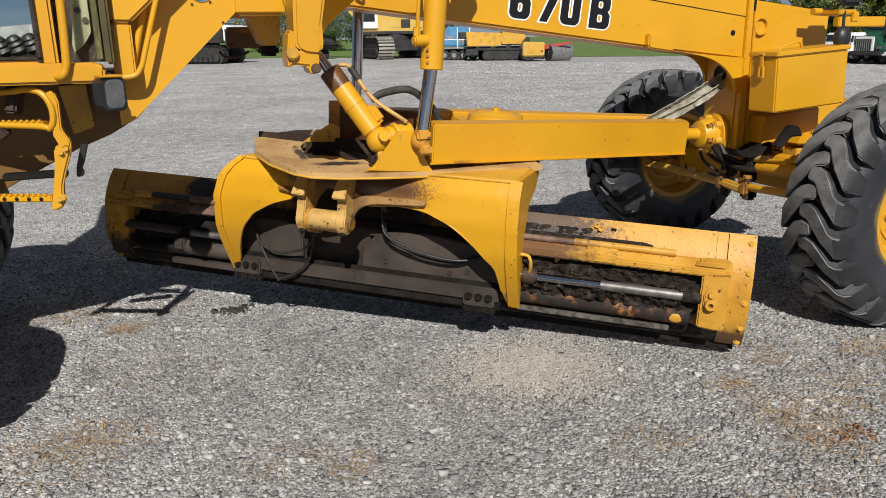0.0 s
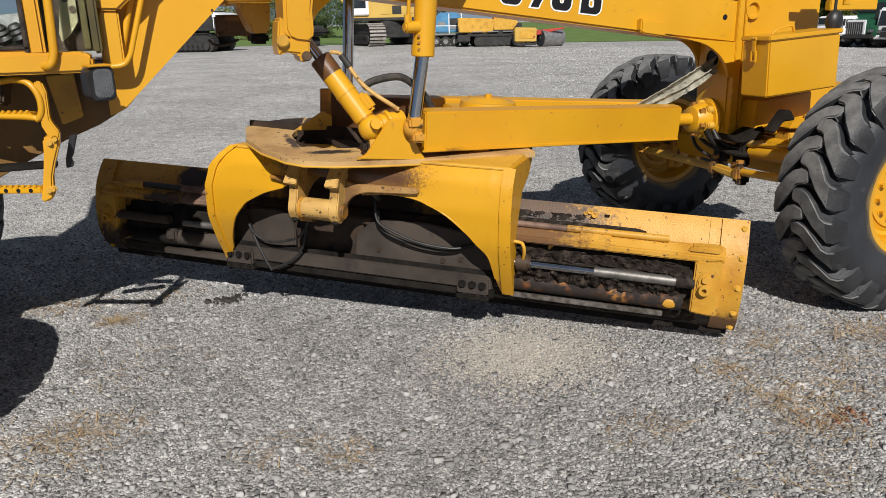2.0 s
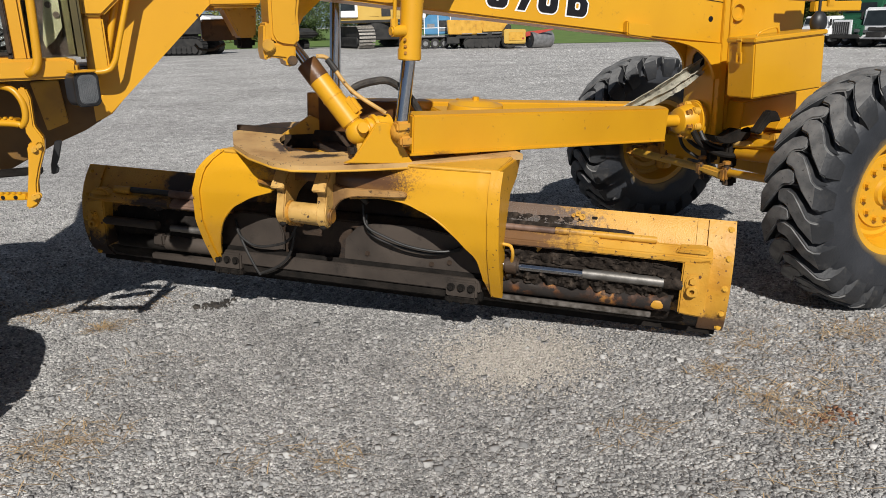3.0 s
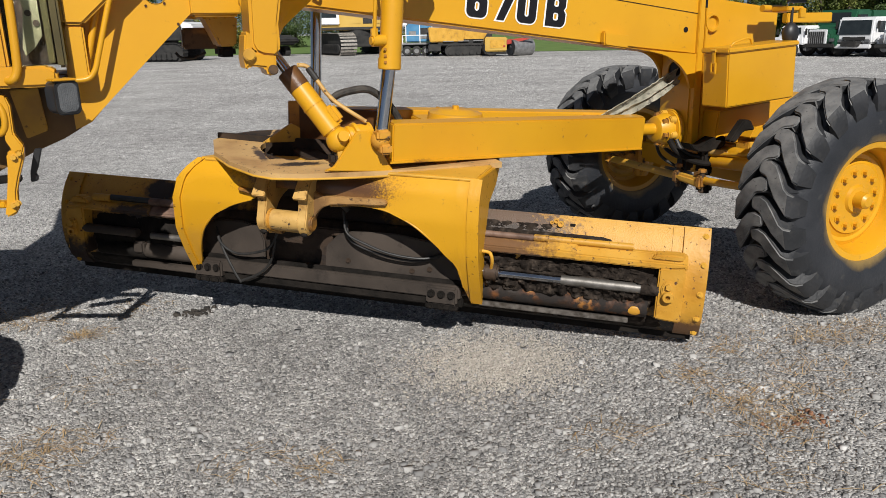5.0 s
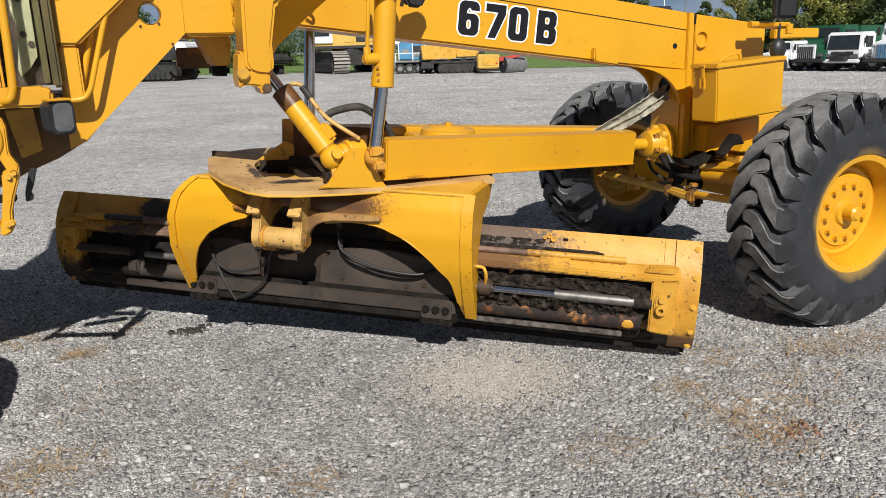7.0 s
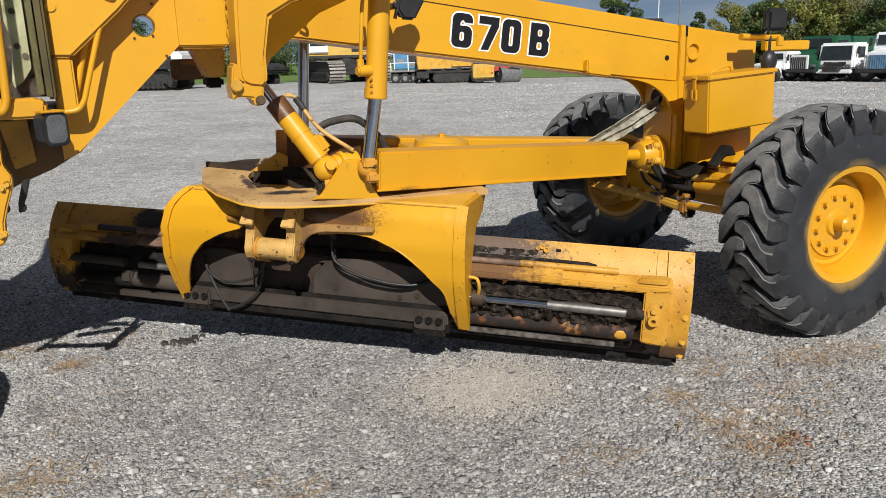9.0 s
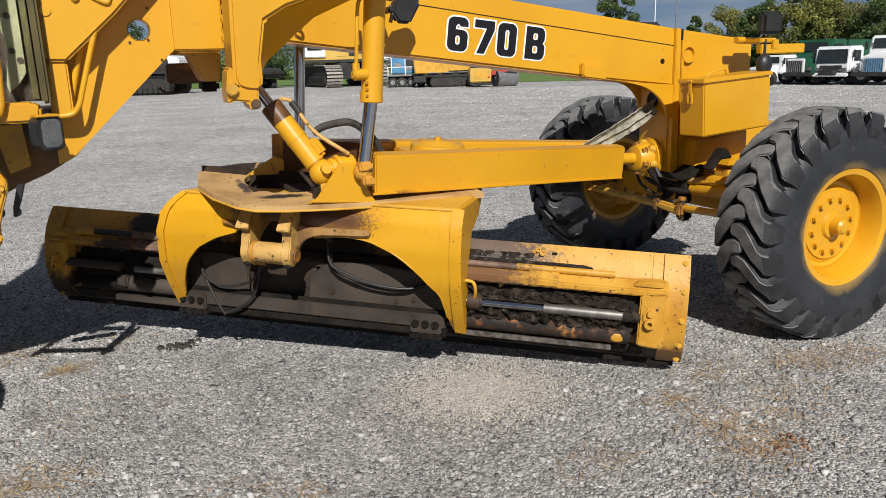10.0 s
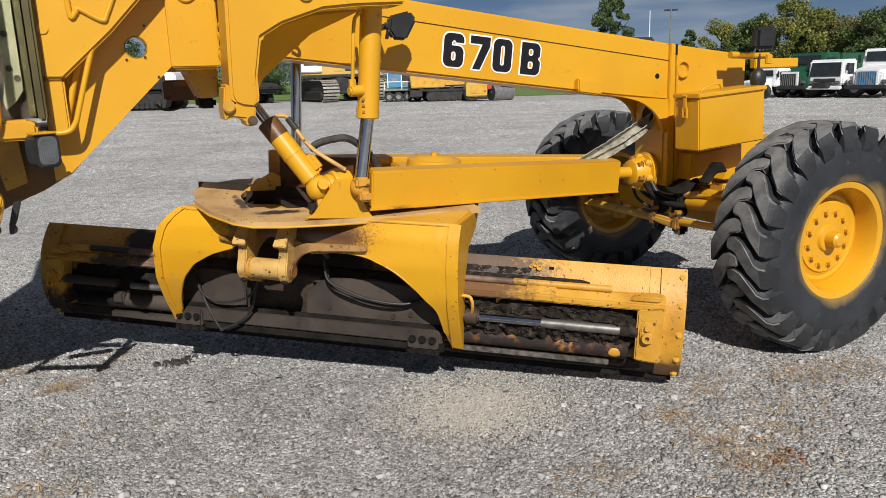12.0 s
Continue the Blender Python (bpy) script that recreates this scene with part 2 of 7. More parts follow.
def overspray(m, inner, outer, colour):
    """Adds a ragged ring of sprayed dust between two radii about local z to a material."""
    n, l = m.node_tree.nodes, m.node_tree.links
    b = n["Principled BSDF"]
    old = b.inputs["Base Color"].links[0].from_socket
    tc = n.new("ShaderNodeTexCoord")
    flat = n.new("ShaderNodeVectorMath")
    flat.operation = "MULTIPLY"
    flat.inputs[1].default_value = (1, 1, 0)
    l.new(tc.outputs["Object"], flat.inputs[0])
    ln = n.new("ShaderNodeVectorMath")
    ln.operation = "LENGTH"
    l.new(flat.outputs[0], ln.inputs[0])
    nz = n.new("ShaderNodeTexNoise")
    nz.inputs["Scale"].default_value, nz.inputs["Detail"].default_value = 5.0, 6.0
    l.new(tc.outputs["Object"], nz.inputs["Vector"])
    ad = n.new("ShaderNodeMath")
    ad.operation = "MULTIPLY_ADD"
    ad.inputs[1].default_value = 0.16
    l.new(nz.outputs["Fac"], ad.inputs[0])
    l.new(ln.outputs["Value"], ad.inputs[2])
    mr = n.new("ShaderNodeMapRange")
    mr.inputs["From Min"].default_value, mr.inputs["From Max"].default_value = inner + 0.08, outer + 0.08
    mr.inputs["To Min"].default_value, mr.inputs["To Max"].default_value = 0.8, 0.0
    l.new(ad.outputs[0], mr.inputs["Value"])
    x = n.new("ShaderNodeMixRGB")
    x.inputs[2].default_value = (*colour, 1)
    l.new(mr.outputs[0], x.inputs[0])
    l.new(old, x.inputs[1])
    l.new(x.outputs[0], b.inputs["Base Color"])
    return m


sidewall = overspray(material("tyre_sidewall", [(0.35, (0.014, 0.016, 0.02)), (0.7, (0.028, 0.03, 0.035))], 5, 0.5, bump=0.3, bump_scale=50, fine=((0.06, 0.058, 0.054), 0.6, 0.8, 14)), 0.345, 0.395, (0.26, 0.17, 0.05))


def glass_material(name, tint):
    m = bpy.data.materials.new(name)
    m.use_nodes = True
    b = m.node_tree.nodes["Principled BSDF"]
    b.inputs["Base Color"].default_value = (*tint, 1)
    b.inputs["Roughness"].default_value = 0.03
    b.inputs["Transmission Weight"].default_value = 1.0
    b.inputs["IOR"].default_value = 1.1
    return m


glass = glass_material("window_glass", (0.75, 0.8, 0.78))


def gravel_material(name, island, gain=1.0, spread=1.0):
    """Crushed grey limestone: cell by cell greys, dust between."""
    m = bpy.data.materials.new(name)
    m.use_nodes = True
    n, l = m.node_tree.nodes, m.node_tree.links
    b = n["Principled BSDF"]
    tc = n.new("ShaderNodeTexCoord")
    big = n.new("ShaderNodeTexNoise")
    big.inputs["Scale"].default_value, big.inputs["Detail"].default_value = 0.5, 7.0
    l.new(tc.outputs["Object"], big.inputs["Vector"])
    tone = n.new("ShaderNodeValToRGB")
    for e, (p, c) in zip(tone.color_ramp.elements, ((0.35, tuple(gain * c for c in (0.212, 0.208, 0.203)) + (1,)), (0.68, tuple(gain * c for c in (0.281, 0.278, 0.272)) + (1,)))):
        e.position, e.color = p, c
    l.new(big.outputs["Fac"], tone.inputs[0])
    pick = n.new("ShaderNodeValToRGB")
    while len(pick.color_ramp.elements) < 4:
        pick.color_ramp.elements.new(0.5)
    for e, (p, c) in zip(pick.color_ramp.elements, ((0.0, (0.38, 0.38, 0.385)), (0.35, (0.76, 0.75, 0.74)), (0.8, (1.12, 1.1, 1.07)), (1.0, (1.6, 1.58, 1.54)))):
        e.position, e.color = p, (*(0.95 + (q - 0.95) * spread for q in c), 1)
    if island:
        g = n.new("ShaderNodeNewGeometry")
        l.new(g.outputs["Random Per Island"], pick.inputs[0])
    else:
        vo = n.new("ShaderNodeTexVoronoi")
        vo.inputs["Scale"].default_value = 85.0
        wob = n.new("ShaderNodeTexNoise")
        wob.inputs["Scale"].default_value = 30.0
        mixv = n.new("ShaderNodeMixRGB")
        mixv.inputs[0].default_value = 0.025
        l.new(tc.outputs["Object"], wob.inputs["Vector"])
        l.new(tc.outputs["Object"], mixv.inputs[1])
        l.new(wob.outputs["Color"], mixv.inputs[2])
        l.new(mixv.outputs[0], vo.inputs["Vector"])
        sep = n.new("ShaderNodeSeparateColor")
        l.new(vo.outputs["Color"], sep.inputs[0])
        l.new(sep.outputs[0], pick.inputs[0])
        bp = n.new("ShaderNodeBump")
        bp.invert = True
        bp.inputs["Strength"].default_value, bp.inputs["Distance"].default_value = 0.8, 0.012
        l.new(vo.outputs["Distance"], bp.inputs["Height"])
        l.new(bp.outputs[0], b.inputs["Normal"])
    mul = n.new("ShaderNodeMixRGB")
    mul.blend_type = "MULTIPLY"
    mul.inputs[0].default_value = 1.0
    mid = n.new("ShaderNodeTexNoise")
    mid.inputs["Scale"].default_value, mid.inputs["Detail"].default_value, mid.inputs["Roughness"].default_value = 5.0, 9.0, 0.8
    l.new(tc.outputs["Object"], mid.inputs["Vector"])
    mr = n.new("ShaderNodeMapRange")
    mr.inputs["From Min"].default_value, mr.inputs["From Max"].default_value = 0.3, 0.7
    mr.inputs["To Min"].default_value, mr.inputs["To Max"].default_value = 0.62, 1.36
    l.new(mid.outputs["Fac"], mr.inputs["Value"])
    mul2 = n.new("ShaderNodeMixRGB")
    mul2.blend_type = "MULTIPLY"
    mul2.inputs[0].default_value = 1.0
    l.new(tone.outputs[0], mul2.inputs[1])
    l.new(mr.outputs[0], mul2.inputs[2])
    l.new(mul2.outputs[0], mul.inputs[1])
    l.new(pick.outputs[0], mul.inputs[2])
    l.new(mul.outputs[0], b.inputs["Base Color"])
    b.inputs["Roughness"].default_value = 0.9
    b.inputs["Specular IOR Level"].default_value = 0.25
    return m


# same limestone: bed and far stones lightened for sunlight at a grazing view
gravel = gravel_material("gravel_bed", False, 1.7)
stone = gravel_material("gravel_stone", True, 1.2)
farstone = gravel_material("lightened_far_gravel", True, 2.3, 0.1)
palestone = gravel_material("pale_pebble", True, 1.45, 0.6)
grassmat = material("mown_grass", [(0.35, (0.085, 0.145, 0.025)), (0.65, (0.13, 0.205, 0.04))], 0.6, 0.9, bump=0.5, bump_scale=8)
straw = material("dry_grass", [(0.3, (0.3, 0.19, 0.09)), (0.7, (0.48, 0.35, 0.19))], 9, 0.9, island=0.35)
leafdark = material("dark_leaves", [(0.35, (0.035, 0.062, 0.016)), (0.65, (0.085, 0.12, 0.028))], 0.5, 0.7, island=0.5)
leafgold = material("turning_leaves", [(0.35, (0.08, 0.105, 0.02)), (0.65, (0.2, 0.19, 0.035))], 0.4, 0.7, island=0.5)
leafbrown = material("brown_green_leaves", [(0.35, (0.065, 0.075, 0.03)), (0.65, (0.15, 0.14, 0.05))], 0.4, 0.7, island=0.5)
bark = material("bark", [(0.3, (0.05, 0.04, 0.03)), (0.7, (0.11, 0.09, 0.07))], 6, 0.9, bump=0.6)
farwhite = material("white_cab_paint", [(0.3, (0.7, 0.71, 0.72)), (0.7, (0.8, 0.8, 0.8))], 2, 0.35)
fargreen = material("dark_green_paint", [(0.3, (0.012, 0.07, 0.035)), (0.7, (0.02, 0.1, 0.05))], 2, 0.4)
farblue = material("blue_paint", [(0.3, (0.04, 0.17, 0.33)), (0.7, (0.08, 0.25, 0.42))], 2, 0.5)
farsteel = material("grey_steel", [(0.3, (0.2, 0.2, 0.2)), (0.7, (0.34, 0.34, 0.34))], 5, 0.45, 0.6)
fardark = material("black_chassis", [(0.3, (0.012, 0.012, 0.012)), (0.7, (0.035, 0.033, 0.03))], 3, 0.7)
farglass = material("dark_windscreen", [(0.3, (0.015, 0.02, 0.024)), (0.7, (0.03, 0.038, 0.042))], 2, 0.15, spec=0.25)
farred = material("red_paint", [(0.3, (0.35, 0.03, 0.02)), (0.7, (0.45, 0.05, 0.03))], 3, 0.5)
paleyellow = material("sun_faded_yellow_paint", [(0.3, (0.5, 0.31, 0.05)), (0.7, (0.58, 0.38, 0.08))], 0.8, 0.5)
tracksteel = material("track_steel", [(0.3, (0.24, 0.22, 0.19)), (0.7, (0.46, 0.43, 0.39))], 8, 0.6, 0.4)


# ---- mesh helpers ----
def finish(bm, name, mat, smooth=True):
    bmesh.ops.recalc_face_normals(bm, faces=bm.faces[:])
    me = bpy.data.meshes.new(name)
    bm.to_mesh(me)
    bm.free()
    me.materials.append(mat)
    if smooth:
        me.polygons.foreach_set("use_smooth", [True] * len(me.polygons))
        me.set_sharp_from_angle(angle=radians(32))
    return me


def thing(name, label, category, m=None, group="", kind=""):
    ob = new(name)
    ob.empty_display_size = 0.1
    if m is not None:
        ob.matrix_basis = m
    return tagged(ob, label, category, group, kind)


def part(name, bm, mat, parent, label="", m=None):
    """Links a bmesh as one mesh object under a thing or a part."""
    ob = new(name, bm if isinstance(bm, bpy.types.Mesh) else finish(bm, name, mat))
    ob.parent = parent
    if m is not None:
        ob.matrix_basis = m
    if label:
        ob["label"] = label
    return ob


def join(bm, tmp, m=None):
    if m is not None:
        tmp.transform(m)
    me = bpy.data.meshes.new("tmp")
    tmp.to_mesh(me)
    tmp.free()
    bm.from_mesh(me)
    bpy.data.meshes.remove(me)
    return bm


def bevelled(tmp, width, segments=2):
    if width:
        es = [e for e in tmp.edges if len(e.link_faces) == 2 and e.calc_face_angle(0) > 0.5]
        bmesh.ops.bevel(tmp, geom=es, offset=width, segments=segments, affect="EDGES", clamp_overlap=True)
    return tmp


def box(c, s, m=None, bev=0.006, bm=None):
    """A bevelled block with centre c and size s."""
    tmp = bmesh.new()
    bmesh.ops.create_cube(tmp, size=1, matrix=Matrix.Translation(c) @ Matrix.Diagonal((*s, 1)))
    bevelled(tmp, bev)
    return join(bm if bm else bmesh.new(), tmp, m)


XZ = Matrix(((1, 0, 0, 0), (0, 0, 1, 0), (0, 1, 0, 0), (0, 0, 0, 1)))
YZ = Matrix(((0, 0, 1, 0), (1, 0, 0, 0), (0, 1, 0, 0), (0, 0, 0, 1)))


def slab(pts, lo, hi, m=None, bev=0.004, bm=None):
    """A plate with the outline pts in local x and y, from lo to hi along local z."""
    tmp = bmesh.new()
    a = [tmp.verts.new((x, y, lo)) for x, y in pts]
    b = [tmp.verts.new((x, y, hi)) for x, y in pts]
    tmp.faces.new(a[::-1])
    tmp.faces.new(b)
    k = len(pts)
    for i in range(k):
        tmp.faces.new((a[i], a[(i + 1) % k], b[(i + 1) % k], b[i]))
    bmesh.ops.recalc_face_normals(tmp, faces=tmp.faces[:])
    bevelled(tmp, bev)
    return join(bm if bm else bmesh.new(), tmp, m)


def holed(pts, hc, hr, lo, hi, m=None, bm=None, k=72):
    """A plate with a round or oval hole; the outline is met by rays from the hole's centre."""
    tmp = bmesh.new()
    hr = hr if isinstance(hr, tuple) else (hr, hr)
    rings = []
    angs = [i * 2 * math.pi / k for i in range(k)] + [math.atan2(y - hc[1], x - hc[0]) % (2 * math.pi) for x, y in pts]
    for ang in sorted(set(round(q, 4) for q in angs)):
        d = Vector((math.cos(ang), math.sin(ang)))
        best = None
        for i in range(len(pts)):
            p, q = Vector(pts[i]) - Vector(hc), Vector(pts[(i + 1) % len(pts)]) - Vector(hc)
            e = q - p
            den = d.x * e.y - d.y * e.x
            if abs(den) < 1e-9:
                continue
            s = (p.x * e.y - p.y * e.x) / den
            r = (p.x * d.y - p.y * d.x) / den
            if s > 0 and -1e-3 <= r <= 1 + 1e-3 and (best is None or s > best):
                best = s
        o = Vector(hc) + d * (best or 1)
        h = Vector(hc) + Vector((d.x * hr[0], d.y * hr[1]))
        rings.append([tmp.verts.new((*v, z)) for v in (h, o) for z in (lo, hi)])
    n = len(rings)
    for i in range(n):
        a, b = rings[i], rings[(i + 1) % n]
        for f in ((a[0], a[2], b[2], b[0]), (a[1], b[1], b[3], a[3]), (a[2], a[3], b[3], b[2]), (a[0], b[0], b[1], a[1])):
            tmp.faces.new(f)
    return join(bm if bm else bmesh.new(), tmp, m)


def rod(p, q, r, r2=None, bm=None, seg=20, bev=0.0, m=None):
    """A round bar from p to q."""
    tmp = bmesh.new()
    p, q = Vector(p), Vector(q)
    bmesh.ops.create_cone(tmp, cap_ends=True, segments=seg, radius1=r, radius2=r if r2 is None else r2, depth=(q - p).length)
    bevelled(tmp, bev)
    tmp.transform(Matrix.Translation((p + q) / 2) @ (q - p).to_track_quat("Z", "Y").to_matrix().to_4x4())
    return join(bm if bm else bmesh.new(), tmp, m)


def ball(c, r, bm=None, m=None, s=(1, 1, 1)):
    tmp = bmesh.new()
    bmesh.ops.create_uvsphere(tmp, u_segments=20, v_segments=12, radius=r, matrix=Matrix.Translation(c) @ Matrix.Diagonal((*s, 1)))
    return join(bm if bm else bmesh.new(), tmp, m)


def lathe(profile, seg=48, m=None, bm=None, closed=False):
    """Turns a profile of (radius, height) about local z."""
    tmp = bmesh.new()
    rows = [[tmp.verts.new((r * math.cos(i * 2 * math.pi / seg), r * math.sin(i * 2 * math.pi / seg), h)) for i in range(seg)] for r, h in profile]
    pairs = list(zip(rows, rows[1:])) + ([(rows[-1], rows[0])] if closed else [])
    for a, b in pairs:
        for i in range(seg):
            j = (i + 1) % seg
            tmp.faces.new((a[i], a[j], b[j], b[i]))
    if not closed:
        for r in (rows[0], rows[-1]):
            if (r[0].co.xy).length > 1e-4:
                tmp.faces.new(r)
    bmesh.ops.remove_doubles(tmp, verts=tmp.verts[:], dist=1e-5)
    return join(bm if bm else bmesh.new(), tmp, m)


def spline(pts, steps=8):
    """Points of a smooth curve through pts."""
    pts = [Vector(p) for p in pts]
    ext = [2 * pts[0] - pts[1]] + pts + [2 * pts[-1] - pts[-2]]
    out = []
    for i in range(1, len(ext) - 2):
        a, b, c, d = ext[i - 1:i + 3]
        for k in range(steps):
            t = k / steps
            out.append(0.5 * ((2 * b) + (c - a) * t + (2 * a - 5 * b + 4 * c - d) * t * t + (3 * b - a - 3 * c + d) * t ** 3))
    return out + [pts[-1]]


def tube(pts, r, seg=10, smooth=True, bm=None, m=None):
    """A bent pipe or hose through pts; r is one radius or a function of 0..1."""
    path = spline(pts) if smooth else [Vector(p) for p in pts]
    tmp = bmesh.new()
    rows, side = [], None
    for i, p in enumerate(path):
        d = (path[min(i + 1, len(path) - 1)] - path[max(i - 1, 0)]).normalized()
        side = (side - d * side.dot(d)).normalized() if side else d.orthogonal().normalized()
        up = d.cross(side)
        rr = r(i / (len(path) - 1)) if callable(r) else r
        rows.append([tmp.verts.new(p + (side * math.cos(a) + up * math.sin(a)) * rr) for a in (k * 2 * math.pi / seg for k in range(seg))])
    for a, b in zip(rows, rows[1:]):
        for i in range(seg):
            tmp.faces.new((a[i], a[(i + 1) % seg], b[(i + 1) % seg], b[i]))
    tmp.faces.new(rows[0][::-1])
    tmp.faces.new(rows[-1])
    return join(bm if bm else bmesh.new(), tmp, m)


def sheet(grid, thick, m=None, bm=None):
    """A thin shell over a grid of points, thickened along its normals."""
    tmp = bmesh.new()
    vs = [[tmp.verts.new(p) for p in row] for row in grid]
    for a, b in zip(vs, vs[1:]):
        for i in range(len(a) - 1):
            tmp.faces.new((a[i], a[i + 1], b[i + 1], b[i]))
    bmesh.ops.recalc_face_normals(tmp, faces=tmp.faces[:])
    bmesh.ops.solidify(tmp, geom=tmp.faces[:], thickness=thick)
    return join(bm if bm else bmesh.new(), tmp, m)


def bolt_mesh(r=0.014, h=0.012):
    bm = rod((0, 0, 0), (0, 0, h), r, seg=6)
    rod((0, 0, -0.002), (0, 0, 0.003), r * 1.5, seg=16, bm=bm)
    return bm


def bolts(parent, name, mat, places, way, r=0.014, h=0.012, m=None):
    """Separate hexagon bolts at the places, heads along way, sharing one mesh."""
    me = finish(bolt_mesh(r, h), name, mat)
    turn = Vector(way).to_track_quat("Z", "Y").to_matrix().to_4x4()
    for p in places:
        mm = Matrix.Translation(p) @ turn
        part(name, me, mat, parent, m=(m @ mm) if m is not None else mm)


# ---- ground ----
def flat_sheet(name, pts, z, mat, label, category):
    bm = bmesh.new()
    bm.faces.new([bm.verts.new((x, y, z)) for x, y in pts])
    ob = new(name, finish(bm, name, mat, False))
    return tagged(ob, label, category, kind="structure")


flat_sheet("ground", [(-900, -900), (900, -900), (900, 900), (-900, 900)], 0.0, gravel, "grey crushed limestone gravel yard, open to the horizon", "ground")
flat_sheet("lawn", [(-60, 62), (6, 62), (19.6, 49.5), (36, 38.5), (60, 12), (400, 12), (400, 500), (-60, 500)], 0.02, grassmat, "mown green lawn beyond the edge of the gravel yard", "lawn")


def scatter(name, count, near, far, size, mat, label, category, seed, sink=0.25, area=None, low_poly=False):
    """Loose angular stones in one mesh, fanned out from the camera and denser near it; low_poly ones grow with
    distance.
    """
    rng = np.random.default_rng(seed)
    if area is None:
        d = near * (far / near) ** rng.random(count) if low_poly else near + (far - near) * rng.random(count) ** 1.35
        d += rng.normal(0, 0.12, count) * d ** 0.5
        a = np.radians(90 - 22 + rng.uniform(-33, 33, count) + rng.normal(0, 4, count))
        c = np.stack([-3.8 + d * np.cos(a), -4.1 + d * np.sin(a)], 1)
    else:
        c = np.stack([rng.normal(area[0], area[2], count), rng.normal(area[1], area[3], count)], 1)
    r = np.clip(size * np.exp(rng.normal(0, 0.55, count)), size * 0.4, size * 2.9)
    if low_poly:
        r *= d / near
    base = np.array([[x, y, z] for x in (-1, 1) for y in (-1, 1) for z in (-1, 1)], float) * 0.62
    quads = np.array([(0, 1, 3, 2), (4, 6, 7, 5), (0, 4, 5, 1), (2, 3, 7, 6), (1, 5, 7, 3)])
    if low_poly:
        base = np.array([(-0.9, -0.9, -0.5), (0.9, -0.9, -0.5), (0.9, 0.9, -0.5), (-0.9, 0.9, -0.5), (-0.4, -0.3, 0.2), (0.4, 0.3, 0.2)])
        quads = np.array([(0, 1, 5, 4), (1, 2, 5, 5), (2, 3, 4, 5), (3, 0, 4, 4)])  # a repeated corner marks a triangle
    k8 = len(base)
    v = base[None] + rng.uniform(-0.34, 0.34, (count, k8, 3))
    v *= np.stack([rng.uniform(0.7, 1.35, count), rng.uniform(0.7, 1.2, count), rng.uniform(0.55, 1.05, count)], 1)[:, None]
    s, k = np.sin(t := rng.uniform(0, 6.283, count)), np.cos(t)
    x, y = v[..., 0] * k[:, None] - v[..., 1] * s[:, None], v[..., 0] * s[:, None] + v[..., 1] * k[:, None]
    v = np.stack([x, y, v[..., 2]], 2) * r[:, None, None]
    v[..., 0] += c[:, :1]
    v[..., 1] += c[:, 1:]
    v[..., 2] += (r * sink)[:, None]
    flat = [q[:3] if len(set(q)) < 4 else q for q in quads.tolist()]
    starts, loops, at = [], [], 0
    per = sum(len(q) for q in flat)
    for q in flat:
        starts.append(at)
        at += len(q)
        loops += q
    loops = (np.array(loops)[None] + k8 * np.arange(count)[:, None]).reshape(-1)
    starts = (np.array(starts)[None] + per * np.arange(count)[:, None]).reshape(-1)
    me = bpy.data.meshes.new(name)
    me.vertices.add(count * k8)
    me.vertices.foreach_set("co", v.reshape(-1))
    me.loops.add(len(loops))
    me.loops.foreach_set("vertex_index", loops)
    me.polygons.add(len(starts))
    me.polygons.foreach_set("loop_start", starts)
    me.update()
    me.materials.append(mat)
    return tagged(new(name, me), label, category, kind="stuff")


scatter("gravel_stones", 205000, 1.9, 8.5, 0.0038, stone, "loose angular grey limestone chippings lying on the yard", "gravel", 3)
scatter("far_gravel", 130000, 7.0, 46.0, 0.0033, farstone, "limestone chippings out across the yard, lightened and enlarged for the distant view", "gravel", 4, 0.2, None, True)
scatter("gravel_pebbles", 6000, 1.9, 6.5, 0.0072, palestone, "scattered larger pale stones lying in the gravel", "gravel", 5)


def dry_tufts(name, spots, label, seed):
    """Withered blades of grass lying and standing in the gravel, round each (x, y, radius, count, height)."""
    rng = random.Random(seed)
    bm = bmesh.new()
    for x, y, rad, count, high in spots:
        for _ in range(count):
            a, d = rng.uniform(0, 6.283), rad * rng.random() ** 0.7
            p = Vector((x + d * math.cos(a) * 1.4, y + d * math.sin(a), 0.008))
            b = rng.uniform(0, 6.283)
            ln = rng.uniform(0.03, 0.13)
            tip = p + Vector((math.cos(b) * ln, math.sin(b) * ln, rng.uniform(0.002, high * 0.45)))
            mid = (p + tip) / 2 + Vector((0, 0, rng.uniform(0.002, 0.01)))
            side = Vector((-math.sin(b), math.cos(b), 0)) * rng.uniform(0.0008, 0.002)
            q = [bm.verts.new(v) for v in (p - side, p + side, mid + side, mid - side, tip)]
            bm.faces.new(q[:4])
            bm.faces.new((q[3], q[2], q[4]))
    return tagged(new(name, finish(bm, name, straw, False)), label, "dry grass", kind="stuff")


